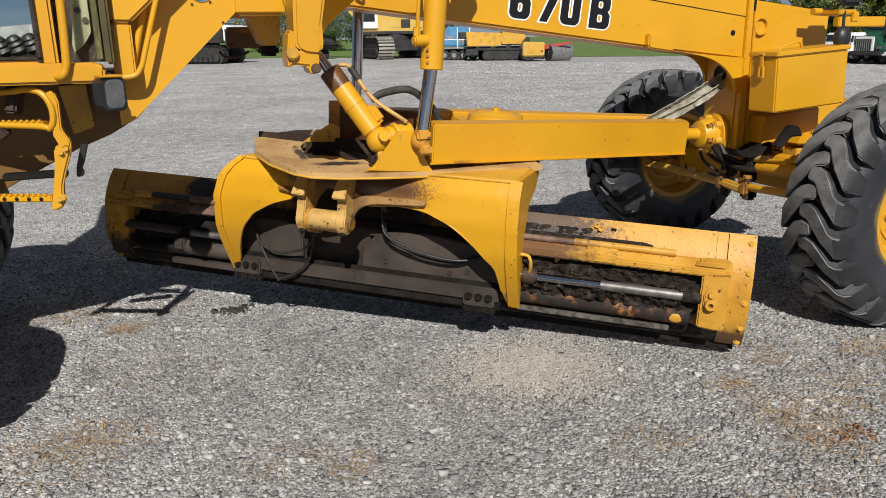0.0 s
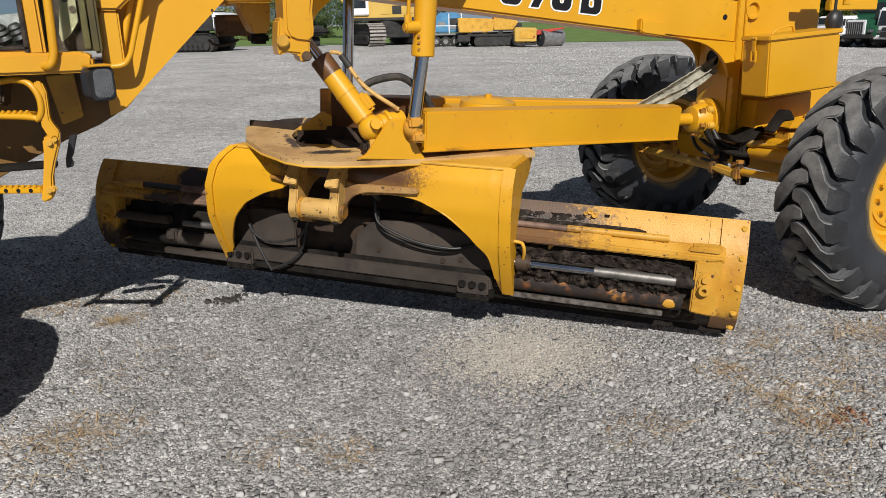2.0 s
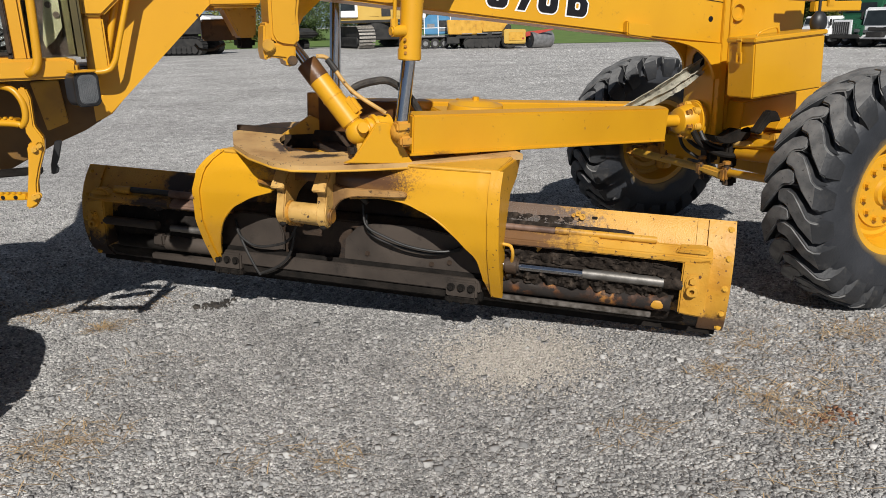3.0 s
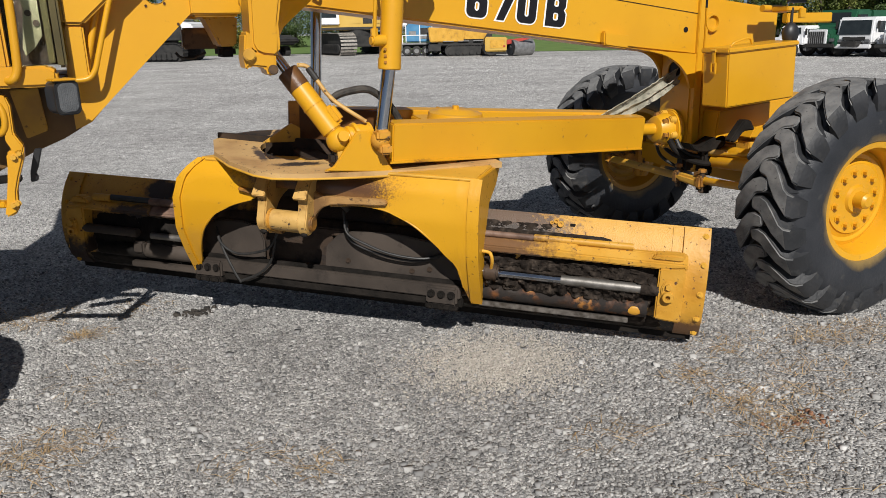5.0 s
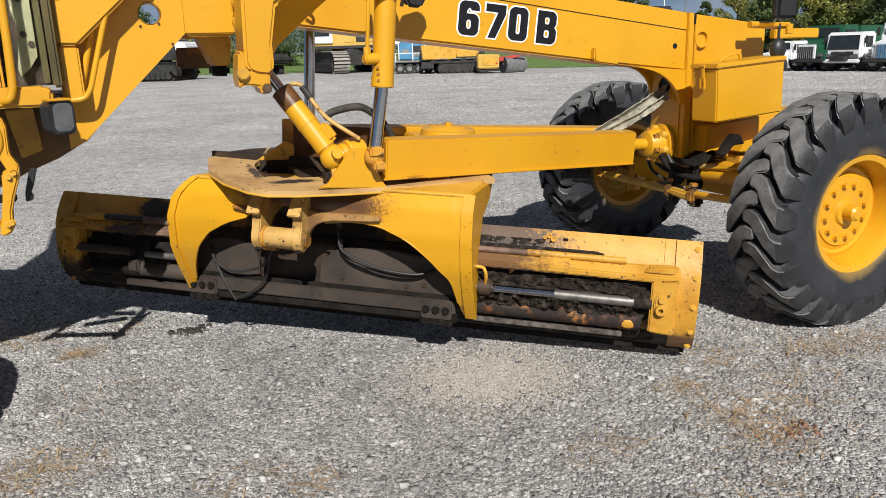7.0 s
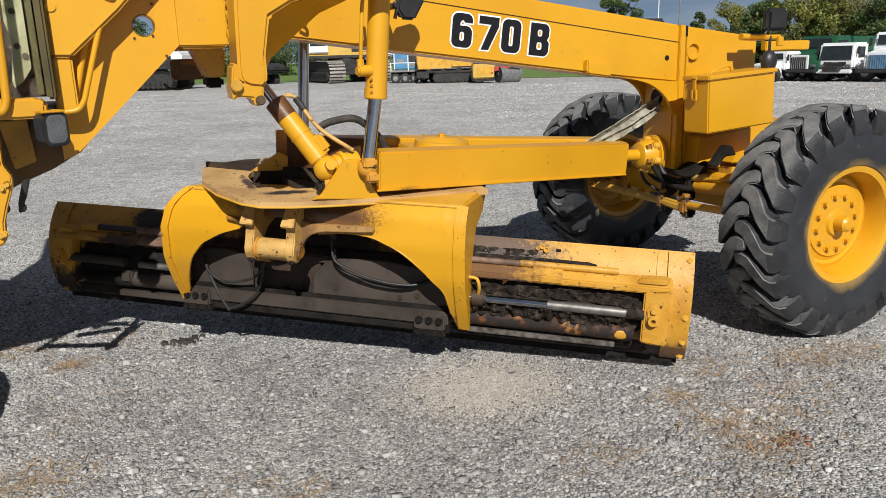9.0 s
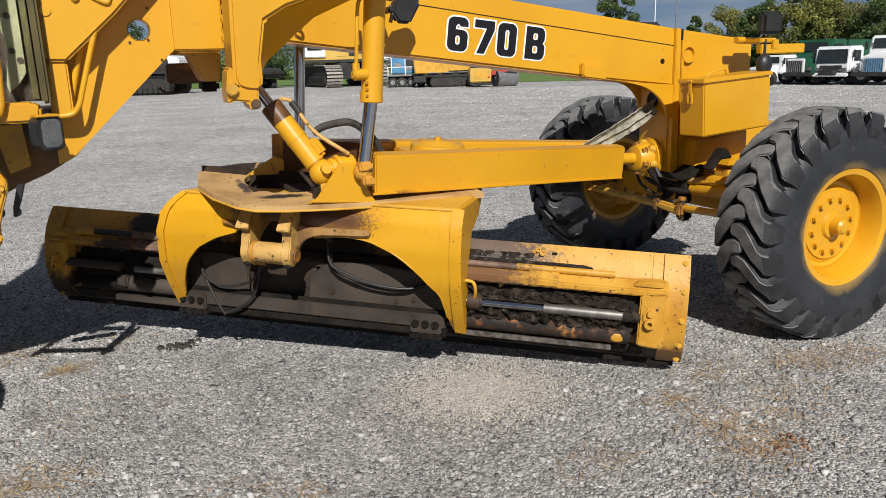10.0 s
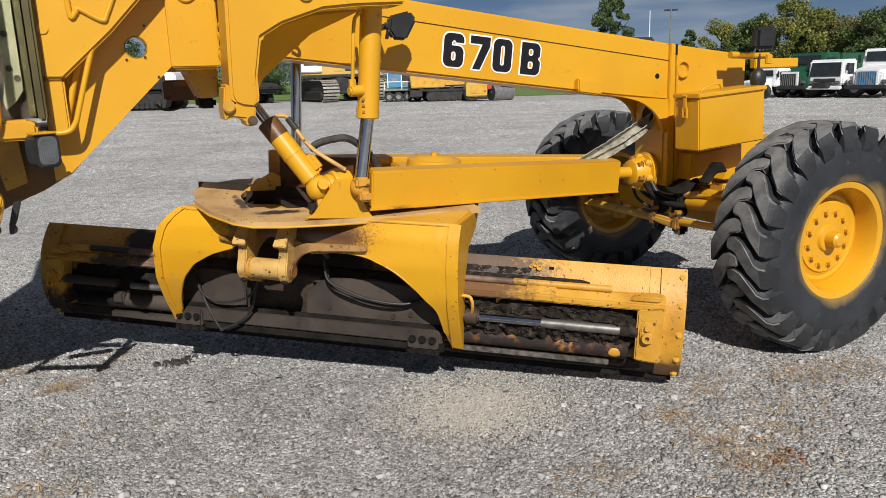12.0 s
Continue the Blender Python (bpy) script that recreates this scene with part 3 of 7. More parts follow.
dry_tufts("dry_grass", [(-4.3, -0.88, 0.2, 160, 0.02), (-1.4, -1.48, 0.12, 80, 0.03), (-1.39, -2.03, 0.14, 80, 0.04), (-0.49, -1.39, 0.14, 110, 0.04),
                        (-3.29, -1.47, 0.09, 50, 0.02), (-4.18, 0.44, 0.12, 70, 0.02), (-1.25, -1.75, 0.2, 90, 0.02), (-0.9, -1.65, 0.25, 110, 0.03),
                        (-4.45, 0.8, 0.2, 120, 0.02), (-3.9, 0.75, 0.2, 70, 0.02), (-0.25, -1.45, 0.2, 90, 0.05), (-1.7, -2.3, 0.3, 90, 0.02), (-4.1, -0.3, 0.3, 60, 0.015),
                        (-1.42, -1.75, 0.16, 60, 0.03), (-1.37, -1.85, 0.1, 40, 0.03), (-0.07, -1.46, 0.16, 90, 0.04), (-2.1, -1.76, 0.14, 60, 0.015), (-1.05, -1.3, 0.2, 90, 0.02), (-0.7, -1.2, 0.3, 80, 0.02),
                        (-4.45, -0.95, 0.3, 140, 0.015), (-4.2, 0.43, 0.06, 60, 0.03), (-3.52, -1.32, 0.15, 40, 0.01), (-1.2, -1.98, 0.25, 70, 0.03), (-4.6, 1.0, 0.25, 90, 0.02)],
          "withered yellow grass lying in the gravel", 11)
oilspot = material("oil_soaked_gravel", [(0.35, (0.02, 0.017, 0.014)), (0.7, (0.06, 0.05, 0.04))], 30, 0.85, bump=0.8)
dustpatch = material("tan_dust", [(0.3, (0.38, 0.345, 0.3)), (0.7, (0.46, 0.425, 0.37))], 12, 0.95, island=0.2)
leaflitter = material("red_brown_litter", [(0.35, (0.13, 0.06, 0.035)), (0.65, (0.26, 0.13, 0.07))], 30, 0.9, island=0.4)
scatter("leaf_litter", 90, 0, 1, 0.005, leaflitter, "reddish brown crumbled leaves lying in the gravel", "litter", 12, 0.6, (-1.27, -2.0, 0.1, 0.04))
scatter("oil_stain", 120, 0, 1, 0.008, oilspot, "small dark oil-soaked clump of gravel", "oil stain", 8, 0.3, (-3.55, 0.52, 0.05, 0.03))
scatter("fine_dust", 21000, 0, 1, 0.0024, dustpatch, "patch of fine tan dust over the gravel", "dust", 9, 1.5, (-2.2, -0.92, 0.22, 0.19))


# ---- the motor grader ----
grader = thing("motor_grader", "yellow motor grader with worn grimy blade, parked on gravel", "motor grader")
TYRE = [(0.33, -0.15), (0.35, -0.176), (0.42, -0.196), (0.5, -0.2), (0.565, -0.186), (0.605, -0.15), (0.622, -0.08), (0.626, 0.0),
        (0.622, 0.08), (0.605, 0.15), (0.565, 0.186), (0.5, 0.2), (0.42, 0.196), (0.35, 0.176), (0.33, 0.15)]
RIM = [(0.31, -0.16), (0.345, -0.168), (0.348, -0.158), (0.33, -0.15), (0.315, -0.1), (0.29, -0.09), (0.285, 0.02), (0.25, 0.035), (0.23, 0.03), (0.19, 0.05), (0.19, 0.06),
       (0.235, 0.04), (0.256, 0.046), (0.296, 0.03), (0.3, 0.10), (0.318, 0.11), (0.332, 0.15), (0.348, 0.158), (0.345, 0.168), (0.31, 0.16), (0.292, 0.12), (0.28, 0.02), (0.28, -0.08), (0.3, -0.12)]


def tread_mesh(count=22, wind=1):
    """Two rows of hooked traction bars: a knob at the middle, a slanted bar, a buttress down the shoulder."""
    bm = bmesh.new()
    # across, round, radius, and the half width as an offset across and round
    stations = [(-0.046, -0.004, 0.68, 0.0, 0.016), (-0.034, -0.002, 0.684, 0.0, 0.03), (0.012, 0.0, 0.685, -0.003, 0.037), (0.046, 0.022, 0.685, -0.017, 0.035), (0.076, 0.075, 0.684, -0.03, 0.026),
                (0.128, 0.18, 0.679, -0.026, 0.028), (0.176, 0.262, 0.664, 0.0, 0.056), (0.194, 0.275, 0.64, 0.0, 0.056), (0.204, 0.285, 0.585, 0.0, 0.05), (0.2, 0.295, 0.53, 0.0, 0.042)]
    low = [0.61, 0.61, 0.61, 0.61, 0.61, 0.595, 0.57, 0.56, 0.53, 0.5]
    inset = [0, 0, 0, 0, 0, 0, 0, 0.03, 0.03, 0.02]
    rng = random.Random(4)
    for side in (-1, 1):
        for i in range(count):
            start = (i + (0.5 if side > 0 else 0)) * 2 * math.pi / count + rng.uniform(-0.008, 0.008)
            worn_down = rng.uniform(-0.004, 0.002)
            rows = []
            for k, (h, da, r, oh, oa) in enumerate(stations):
                row = []
                for sgn, rr, wide, slip in ((-1, r + worn_down, 0.94, 0), (1, r + worn_down, 0.94, 0), (1, low[k], 1.12, 0.03), (-1, low[k], 1.12, -0.03)):
                    ang = wind * (start + da + sgn * wide * 1.2 * oa / 0.66)
                    hh = side * (h + sgn * wide * 1.15 * oh - (inset[k] if rr == low[k] else 0))
                    row.append(bm.verts.new((rr * math.cos(ang), rr * math.sin(ang), hh)))
                rows.append(row)
            for k, (a, b) in enumerate(zip(rows, rows[1:])):
                for j in range(4):
                    f = bm.faces.new((a[j], a[(j + 1) % 4], b[(j + 1) % 4], b[j]))
                    f.material_index = 0 if j == 0 and k < 6 else 1
            bm.faces.new(rows[0]).material_index = 1
            bm.faces.new(rows[-1][::-1]).material_index = 1
    bmesh.ops.recalc_face_normals(bm, faces=bm.faces[:])
    rims = [e for e in bm.edges if len(e.link_faces) == 2 and e.calc_face_angle(0) > 0.7 and min((v.co.xy.length for v in e.verts)) > 0.6]
    bmesh.ops.bevel(bm, geom=rims, offset=0.008, segments=2, affect="EDGES", clamp_overlap=True)
    return bm


TREADS = {}
tyre_me = finish(lathe(TYRE, 72, closed=True), "tyre", sidewall)
rim_me = finish(lathe(RIM, 64, closed=True), "rim", paint)
hub_bm = lathe([(0.0, 0.16), (0.03, 0.158), (0.045, 0.145), (0.05, 0.09), (0.075, 0.085), (0.085, 0.07), (0.205, 0.062), (0.21, 0.045), (0.12, 0.0), (0.1, -0.06), (0.07, -0.12), (0.0, -0.13)], 40)
hub_me = finish(hub_bm, "hub", paint)
nut_me = finish(bolt_mesh(0.016, 0.026), "wheel_nut", paint)
dish_me = finish(lathe([(0.284, -0.03), (0.262, -0.02), (0.25, -0.035), (0.228, -0.04), (0.215, -0.025), (0.19, -0.03), (0.175, -0.055), (0.15, -0.06), (0.14, -0.1), (0.105, -0.11), (0.1, -0.15), (0.0, -0.155)], 48), "inner_dish", worn)


def wheel(name, m, wind, label):
    if wind not in TREADS:
        TREADS[wind] = finish(tread_mesh(22, wind), "tread", lugmat)
        TREADS[wind].materials.append(rubber)
    w = part(name, rim_me, paint, grader, label, m)
    part("tyre", tyre_me, sidewall, w, "black rubber tyre with dust and yellow overspray round the rim")
    part("tread", TREADS[wind], lugmat, w, "worn dusty rubber traction bars")
    part("hub", hub_me, paint, w)
    part("inner_dish", dish_me, grimy, w, "dusty inner wheel dish")
    for i in range(12):
        a = i * math.pi / 6 + 0.1
        part("wheel_nut", nut_me, paint, w, m=Matrix.Translation((0.158 * math.cos(a), 0.158 * math.sin(a), 0.064)))
    return w


wheel("front_wheel", pose(0.02, -1.05, 0.672, 90, 0, 0) @ pose(0, 0, 0, 0, 0, 5), 1, "yellow steel wheel with traction tyre")
wheel("front_wheel", pose(0.06, 1.14, 0.672, -90, 0, 0) @ pose(0, 0, 0, 0, 0, 11), -1, "yellow steel wheel with traction tyre")
wheel("rear_wheel", pose(-5.42, -0.98, 0.672, 90, 0, 0), 1, "yellow steel wheel with traction tyre")
wheel("rear_wheel", pose(-5.45, 1.0, 0.672, -90, 0, 0), -1, "yellow steel wheel with traction tyre")

# main beam, square tube sloping down to the front
BEAM = [(-3.3, 2.235), (-0.372, 1.832), (-0.372, 1.47), (-0.84, 1.522), (-3.3, 1.835)]
beam = part("main_beam", slab(BEAM, -0.16, 0.16, XZ, 0.012), paint, grader)
part("top_flange", slab([(-3.3, 2.125), (-0.39, 1.725), (-0.39, 1.7285), (-3.3, 2.1285)], -0.1635, -0.155, XZ, 0), blackpaint, beam, "dark seam along the beam")
part("lifting_tab", slab([(-1.116, 1.633), (-0.942, 1.611), (-0.932, 1.598), (-0.936, 1.536), (-0.95, 1.526), (-1.105, 1.548), (-1.118, 1.562)], -0.205, -0.155, XZ, 0.012), paint, beam)
arch = [(p.x, p.y) for p in spline([(-0.83, 1.516, 0), (-0.723, 1.499, 0), (-0.611, 1.468, 0), (-0.518, 1.414, 0), (-0.454, 1.345, 0), (-0.42, 1.265, 0)], 4)] + [(-0.372, 1.262), (-0.372, 1.478)]
far_arch = [(p.x, p.y) for p in spline([(-0.6, 1.498, 0), (-0.52, 1.475, 0), (-0.455, 1.43, 0), (-0.412, 1.37, 0), (-0.396, 1.3, 0)], 4)] + [(-0.372, 1.29), (-0.372, 1.478)]
part("gusset", slab(arch, -0.175, -0.15, XZ, 0.003), paint, beam)
part("gusset", slab(far_arch, 0.15, 0.175, XZ, 0.003), paint, beam)
part("bore_plug", rod((-0.477, -0.162, 1.63), (-0.477, -0.15, 1.63), 0.017, seg=20), blackpaint, beam, "dark round hole")
# front pedestal above the axle
PED = [(-0.4, 0.905), (-0.4, 1.836), (0.3, 1.752), (0.3, 1.0), (0.12, 0.9)]
pedestal = part("front_pedestal", slab(PED, -0.15, 0.15, XZ, 0.01), paint, grader)
part("side_flange", slab([(-0.392, 0.9), (-0.392, 1.834), (-0.352, 1.829), (-0.335, 0.9)], -0.185, -0.14, XZ, 0.004), paint, pedestal)
part("side_flange", slab([(-0.315, 0.93), (-0.33, 1.80), (-0.31, 1.80), (-0.29, 0.93)], -0.17, -0.14, XZ, 0.003), paint, pedestal)
part("seam", slab([(-0.352, 1.76), (-0.352, 1.828), (-0.338, 1.826), (-0.338, 1.76)], -0.187, -0.15, XZ, 0), blackpaint, pedestal)
part("boss", lathe([(0.0, 0.002), (0.04, 0.002), (0.044, 0.022), (0.056, 0.022), (0.062, -0.004)], 32, Matrix.Translation((-0.27, -0.152, 1.67)) @ pose(0, 0, 0, 90, 0, 0)), paint, pedestal, "round cover plate")
low = part("lower_frame", slab([(-0.3, 0.93), (-0.28, 1.12), (0.5, 1.2), (0.5, 0.98), (0.32, 1.0), (0.25, 1.06), (0.14, 1.04), (0.08, 0.96), (-0.1, 0.9)], -0.3, -0.15, XZ, 0.008), paint, pedestal)
part("cross_block", box((0.15, 0.0, 0.98), (0.5, 0.5, 0.2)), paint, pedestal)
nose = part("front_bumper", box((0.62, -0.1, 1.69), (0.42, 0.05, 0.066), bev=0.006), paint, grader, "yellow steel arm")
# tool box
BXM = pose(-0.49, -0.58, 1.175, 0, -3.2, 4)
toolbox = part("tool_box", box((0.29, 0.1, 0.16), (0.58, 0.2, 0.32), bev=0.008), paint, grader, "", BXM)
part("lid", box((0.29, 0.1, 0.333), (0.6, 0.22, 0.028), bev=0.006), paint, toolbox)
part("mount", box((0.38, 0.3, 0.18), (0.3, 0.22, 0.16), bev=0.006), paint, toolbox)
part("latch", box((-0.014, 0.1, 0.3), (0.01, 0.026, 0.09), bev=0.003), paint, toolbox)
part("latch_hinge", rod((-0.014, 0.085, 0.335), (-0.014, 0.115, 0.335), 0.009, seg=12), worn, toolbox)
part("staple", slab([(0.08, 0.2), (0.12, 0.2), (0.12, 0.265), (0.11, 0.265), (0.11, 0.212), (0.09, 0.212), (0.09, 0.265), (0.08, 0.265)], -0.022, -0.008, YZ, 0.002), paint, toolbox)
part("handle", tube([(0.12, 0.1, 0.347), (0.15, 0.09, 0.37), (0.26, 0.09, 0.385), (0.3, 0.1, 0.349)], 0.006), paint, toolbox)

# front mirror and lamp on a bracket
mir = part("mirror_bracket", rod((0.0, -0.3, 1.75), (0.2, -0.3, 1.742), 0.022, seg=16), paint, grader)
part("bracket_plate", box((0.11, -0.4, 1.742), (0.14, 0.13, 0.03), bev=0.006), paint, mir)
part("bracket_lip", box((0.16, -0.47, 1.715), (0.05, 0.02, 0.06), bev=0.004), paint, mir)
part("stem", tube([(0.05, -0.45, 1.75), (0.05, -0.46, 1.78), (0.075, -0.46, 1.8), (0.09, -0.46, 1.77)], 0.006), chrome, mir)
part("rear_view_mirror", box((0.115, -0.46, 1.846), (0.175, 0.07, 0.14), bev=0.022), blackplas, mir, "black square mirror housing")
part("round_mirror", ball((0.09, -0.46, 1.592), 0.062, s=(0.9, 0.7, 1.1)), blackplas, mir, "round black convex mirror")
part("mirror_edge", lathe([(0.066, 0.0), (0.07, 0.003), (0.067, 0.01)], 28, pose(0.095, -0.43, 1.592, 90, 0, 55), closed=True), chrome, mir)
part("mirror_stalk", rod((0.088, -0.46, 1.66), (0.085, -0.46, 1.75), 0.009), blackplas, mir)
part("lamp_housing", box((-0.42, 0.1, 1.86), (0.16, 0.14, 0.05), bev=0.015), greyplas, grader, "grey lamp housing on the beam")

# front axle, steering rods
axle = part("front_axle", box((0.02, 0.0, 0.72), (0.2, 1.5, 0.18), bev=0.03), paint, grader)
part("pivot", box((0.0, 0.0, 0.82), (0.4, 0.3, 0.18), bev=0.03), paint, axle)
for s in (-1, 1):
    part("king_pin", rod((-0.02, s * 0.8, 0.5), (-0.02, s * 0.8, 0.85), 0.06, bev=0.01), grimy, axle)
    part("steering_knuckle", slab([(-0.34, 0.62), (-0.36, 0.66), (-0.32, 0.69), (-0.2, 0.7), (-0.05, 0.74), (0.1, 0.72), (0.1, 0.6), (-0.1, 0.58)], s * 0.82 - 0.045, s * 0.82 + 0.045, XZ, 0.02), grimy, axle)
    part("spindle_housing", lathe([(0.0, 0.0), (0.1, 0.0), (0.13, 0.02), (0.135, 0.07), (0.1, 0.09), (0.09, 0.16), (0.0, 0.16)], 28, pose(0.03, s * 0.8, 0.672, -90 * s, 0, 0)), worn, axle)
    part("king_pin_cap", rod((-0.02, s * 0.8, 0.85), (-0.02, s * 0.8, 0.88), 0.075, bev=0.01), grimy, axle)
    bolts(axle, "bolt", grimy, [(0.03 + 0.11 * math.cos(q), s * 0.805, 0.672 + 0.11 * math.sin(q)) for q in (0.4, 1.45, 2.5, 3.5, 4.6, 5.6)], (0, -s, 0), 0.011, 0.014)
part("lean_bar", rod((-0.16, -0.8, 0.84), (-0.16, 0.3, 0.83), 0.05, bev=0.01), paint, axle)
part("steering_cylinder", rod((-0.28, -0.84, 0.828), (-0.28, -0.28, 0.795), 0.043, bev=0.01), paint, axle)
part("cylinder_rod", rod((-0.28, -0.3, 0.796), (-0.28, 0.1, 0.79), 0.018), grimy, axle)
tie = part("tie_rod", rod((-0.4, -0.86, 0.715), (-0.38, -0.31, 0.68), 0.024, bev=0.004), paint, axle)
part("tie_rod", rod((-0.38, -0.08, 0.67), (-0.32, 0.76, 0.66), 0.026, bev=0.004), worn, axle)
crank = part("bell_crank", slab([(-0.33, 0.65), (-0.3, 0.63), (-0.1, 0.65), (-0.06, 0.665), (-0.06, 0.695), (-0.1, 0.7), (-0.29, 0.69), (-0.33, 0.685)], -0.42, -0.36, YZ, 0.014), worn, axle)
for y in (-0.31, -0.08):
    part("clevis", box((-0.39, y, 0.672), (0.075, 0.05, 0.085), bev=0.012), grimy, crank)
    part("pin", rod((-0.39, y, 0.6), (-0.39, y, 0.745), 0.017, bev=0.004), oily, crank)
    part("lock_nut", rod((-0.39, y, 0.735), (-0.39, y, 0.755), 0.026, seg=6), grimy, crank)
part("crank_block", box((-0.36, -0.3, 0.63), (0.09, 0.09, 0.07), bev=0.02), greasemat, crank, "greasy black block")
part("grease_block", box((-0.25, 0.02, 0.75), (0.1, 0.09, 0.13), bev=0.02), fardark, axle, "greasy black valve block")
part("clamp", box((-0.25, -0.06, 0.84), (0.08, 0.16, 0.03), bev=0.01), grimy, axle)
valve = part("steering_valve", box((-0.3, -0.22, 0.77), (0.09, 0.08, 0.15), bev=0.012), greasemat, axle, "greasy black valve block")
for k in range(4):
    part("spool", rod((-0.33 + 0.02 * k, -0.24 - 0.012 * k, 0.83), (-0.33 + 0.02 * k, -0.25 - 0.012 * k, 0.875), 0.012, seg=10), blackrub, valve)
part("lower_clamp", box((-0.33, -0.22, 0.685), (0.07, 0.06, 0.075), bev=0.01), grimy, axle)
part("valve_rod", rod((-0.3, -0.24, 0.835), (-0.3, -0.8, 0.91), 0.012), paint, axle)
part("rod_clevis", rod((-0.3, -0.22, 0.845), (-0.29, -0.4, 0.868), 0.02, seg=12, bev=0.004), hookmat, axle)
PAN = spline([(-0.5, 0.93, 0), (-0.42, 0.9, 0), (-0.36, 0.925, 0), (-0.28, 0.96, 0), (-0.225, 0.965, 0), (-0.2, 0.93, 0), (-0.22, 0.885, 0), (-0.3, 0.87, 0), (-0.4, 0.865, 0), (-0.47, 0.89, 0)], 4)
part("splash_pan", slab([(p.x, p.y) for p in PAN], -0.3, -0.2, XZ, 0.008), greasemat, axle, "bent black splash pan")
part("hose", tube([(-0.5, -0.1, 0.93), (-0.47, -0.14, 0.86), (-0.4, -0.2, 0.8), (-0.33, -0.27, 0.78), (-0.28, -0.32, 0.8)], 0.02), greasemat, axle, "thick black hose")
part("hose", tube([(-0.46, -0.12, 0.93), (-0.44, -0.15, 0.87), (-0.39, -0.18, 0.83), (-0.33, -0.22, 0.815)], 0.016), blackrub, axle)
part("bent_bracket", slab([(-0.362, 0.956), (-0.259, 1.083), (-0.203, 1.079), (-0.159, 1.015), (-0.25, 1.013), (-0.315, 0.942)], -0.5, -0.44, XZ, 0.008), greasemat, axle, "black bent bracket")
part("hose", tube([(-0.3, 0.2, 0.9), (-0.33, 0.14, 0.83), (-0.3, 0.02, 0.78), (-0.26, -0.05, 0.83), (-0.2, -0.2, 0.9)], 0.014), blackrub, axle)
part("hose", tube([(-0.36, 0.22, 0.88), (-0.38, 0.12, 0.78), (-0.3, 0.02, 0.7), (-0.27, 0.0, 0.66)], 0.011), blackrub, axle)
part("hose", tube([(-0.28, -0.05, 0.86), (-0.2, -0.25, 0.865), (-0.15, -0.55, 0.86), (-0.1, -0.75, 0.84)], 0.011), worn, axle)
part("brace", slab([(-0.12, 0.95), (0.25, 0.93), (0.25, 0.97), (-0.08, 1.02)], -0.42, -0.3, XZ, 0.006), paint, axle)
part("brace", slab([(-0.1, 0.86), (0.3, 0.84), (0.3, 0.9), (-0.1, 0.92)], -0.4, -0.28, XZ, 0.006), worn, axle)

# ---- drawbar, circle and lift gear ----
D = pose(-0.5, 0, 0.99, 4, 2.3, 0)
drawbar = part("drawbar", box((-0.42, 0.0, 0.0), (0.32, 0.3, 0.19), bev=0.012), paint, grader, "", D)


def draw_arm(s):
    """One tapering box arm from the ball back to the plate."""
    tmp = bmesh.new()
    rows = []
    for x, y, lo, hi in ((-0.22, 0.08, -0.098, 0.106), (-0.25, 0.15, -0.096, 0.108), (-2.1, 0.55, -0.02 if s < 0 else -0.06, 0.182 if s < 0 else 0.106)):
        rows.append([tmp.verts.new((x, s * (y - d), z)) for d, z in ((0, lo), (0, hi), (0.13, hi), (0.13, lo))])
    rows[0][2].co.y = rows[0][3].co.y = 0.0
    for a, b in zip(rows, rows[1:]):
        for j in range(4):
            tmp.faces.new((a[j], a[(j + 1) % 4], b[(j + 1) % 4], b[j]))
    tmp.faces.new(rows[0])
    tmp.faces.new(rows[-1][::-1])
    bmesh.ops.recalc_face_normals(tmp, faces=tmp.faces[:])
    return bevelled(tmp, 0.008)


for s in (-1, 1):
    part("arm", draw_arm(s), armpaint, drawbar)
    part("bottom_flange", slab([(-0.25, s * 0.158), (-2.12, s * 0.575), (-2.12, s * 0.4), (-0.25, s * 0.05)], -0.012, 0.0, pose(0, 0, -0.1, 0, 2.6, 0), 0.003), armpaint, drawbar)
PLATE = [(-1.45, -0.5), (-1.95, -0.56), (-2.3, -0.556), (-2.55, -0.535), (-2.69, -0.493), (-2.765, -0.41), (-2.85, -0.19), (-2.893, 0.06), (-2.86, 0.38), (-2.78, 0.52), (-2.58, 0.63), (-2.3, 0.66), (-2.1, 0.62), (-1.45, 0.5)]
part("yoke_plate", holed(PLATE, (-2.42, 0.05), (0.225, 0.3), -0.081, -0.051), platemat, drawbar, "worn dirty drawbar plate with round opening")
part("plate_edge", tube([(-2.0, -0.557, -0.079), (-2.3, -0.554, -0.079), (-2.55, -0.533, -0.079), (-2.69, -0.491, -0.079), (-2.765, -0.408, -0.079), (-2.85, -0.19, -0.079), (-2.89, 0.06, -0.079)], 0.006, smooth=False), worn, drawbar)
for s in (-1, 1):
    part("triangle_bracket", slab([(-2.45, -0.04), (-2.4, -0.02), (-2.285, 0.15), (-2.225, 0.15), (-2.09, -0.06)], s * 0.53, s * 0.553, XZ, 0.005), worn if s > 0 else paint, drawbar)
    part("inner_bracket", slab([(-2.3, -0.03), (-2.22, 0.1), (-2.16, 0.1), (-2.1, -0.03)], s * 0.44, s * 0.46, XZ, 0.005), grimy, drawbar)
part("upright_plate", box((-2.43, 0.21, 0.07), (0.06, 0.03, 0.24), bev=0.004), grimy, drawbar, "grimy brown upright plate")
# brown colour put in for the shade on this wall
part("gear_case", slab([(-2.44, -0.05), (-2.44, 0.175), (-2.3, 0.165), (-2.1, 0.135), (-1.9, 0.12), (-1.9, -0.05)], 0.225, 0.25, XZ, 0.005), darkbrown, drawbar, "gear case wall, browned for its shade")
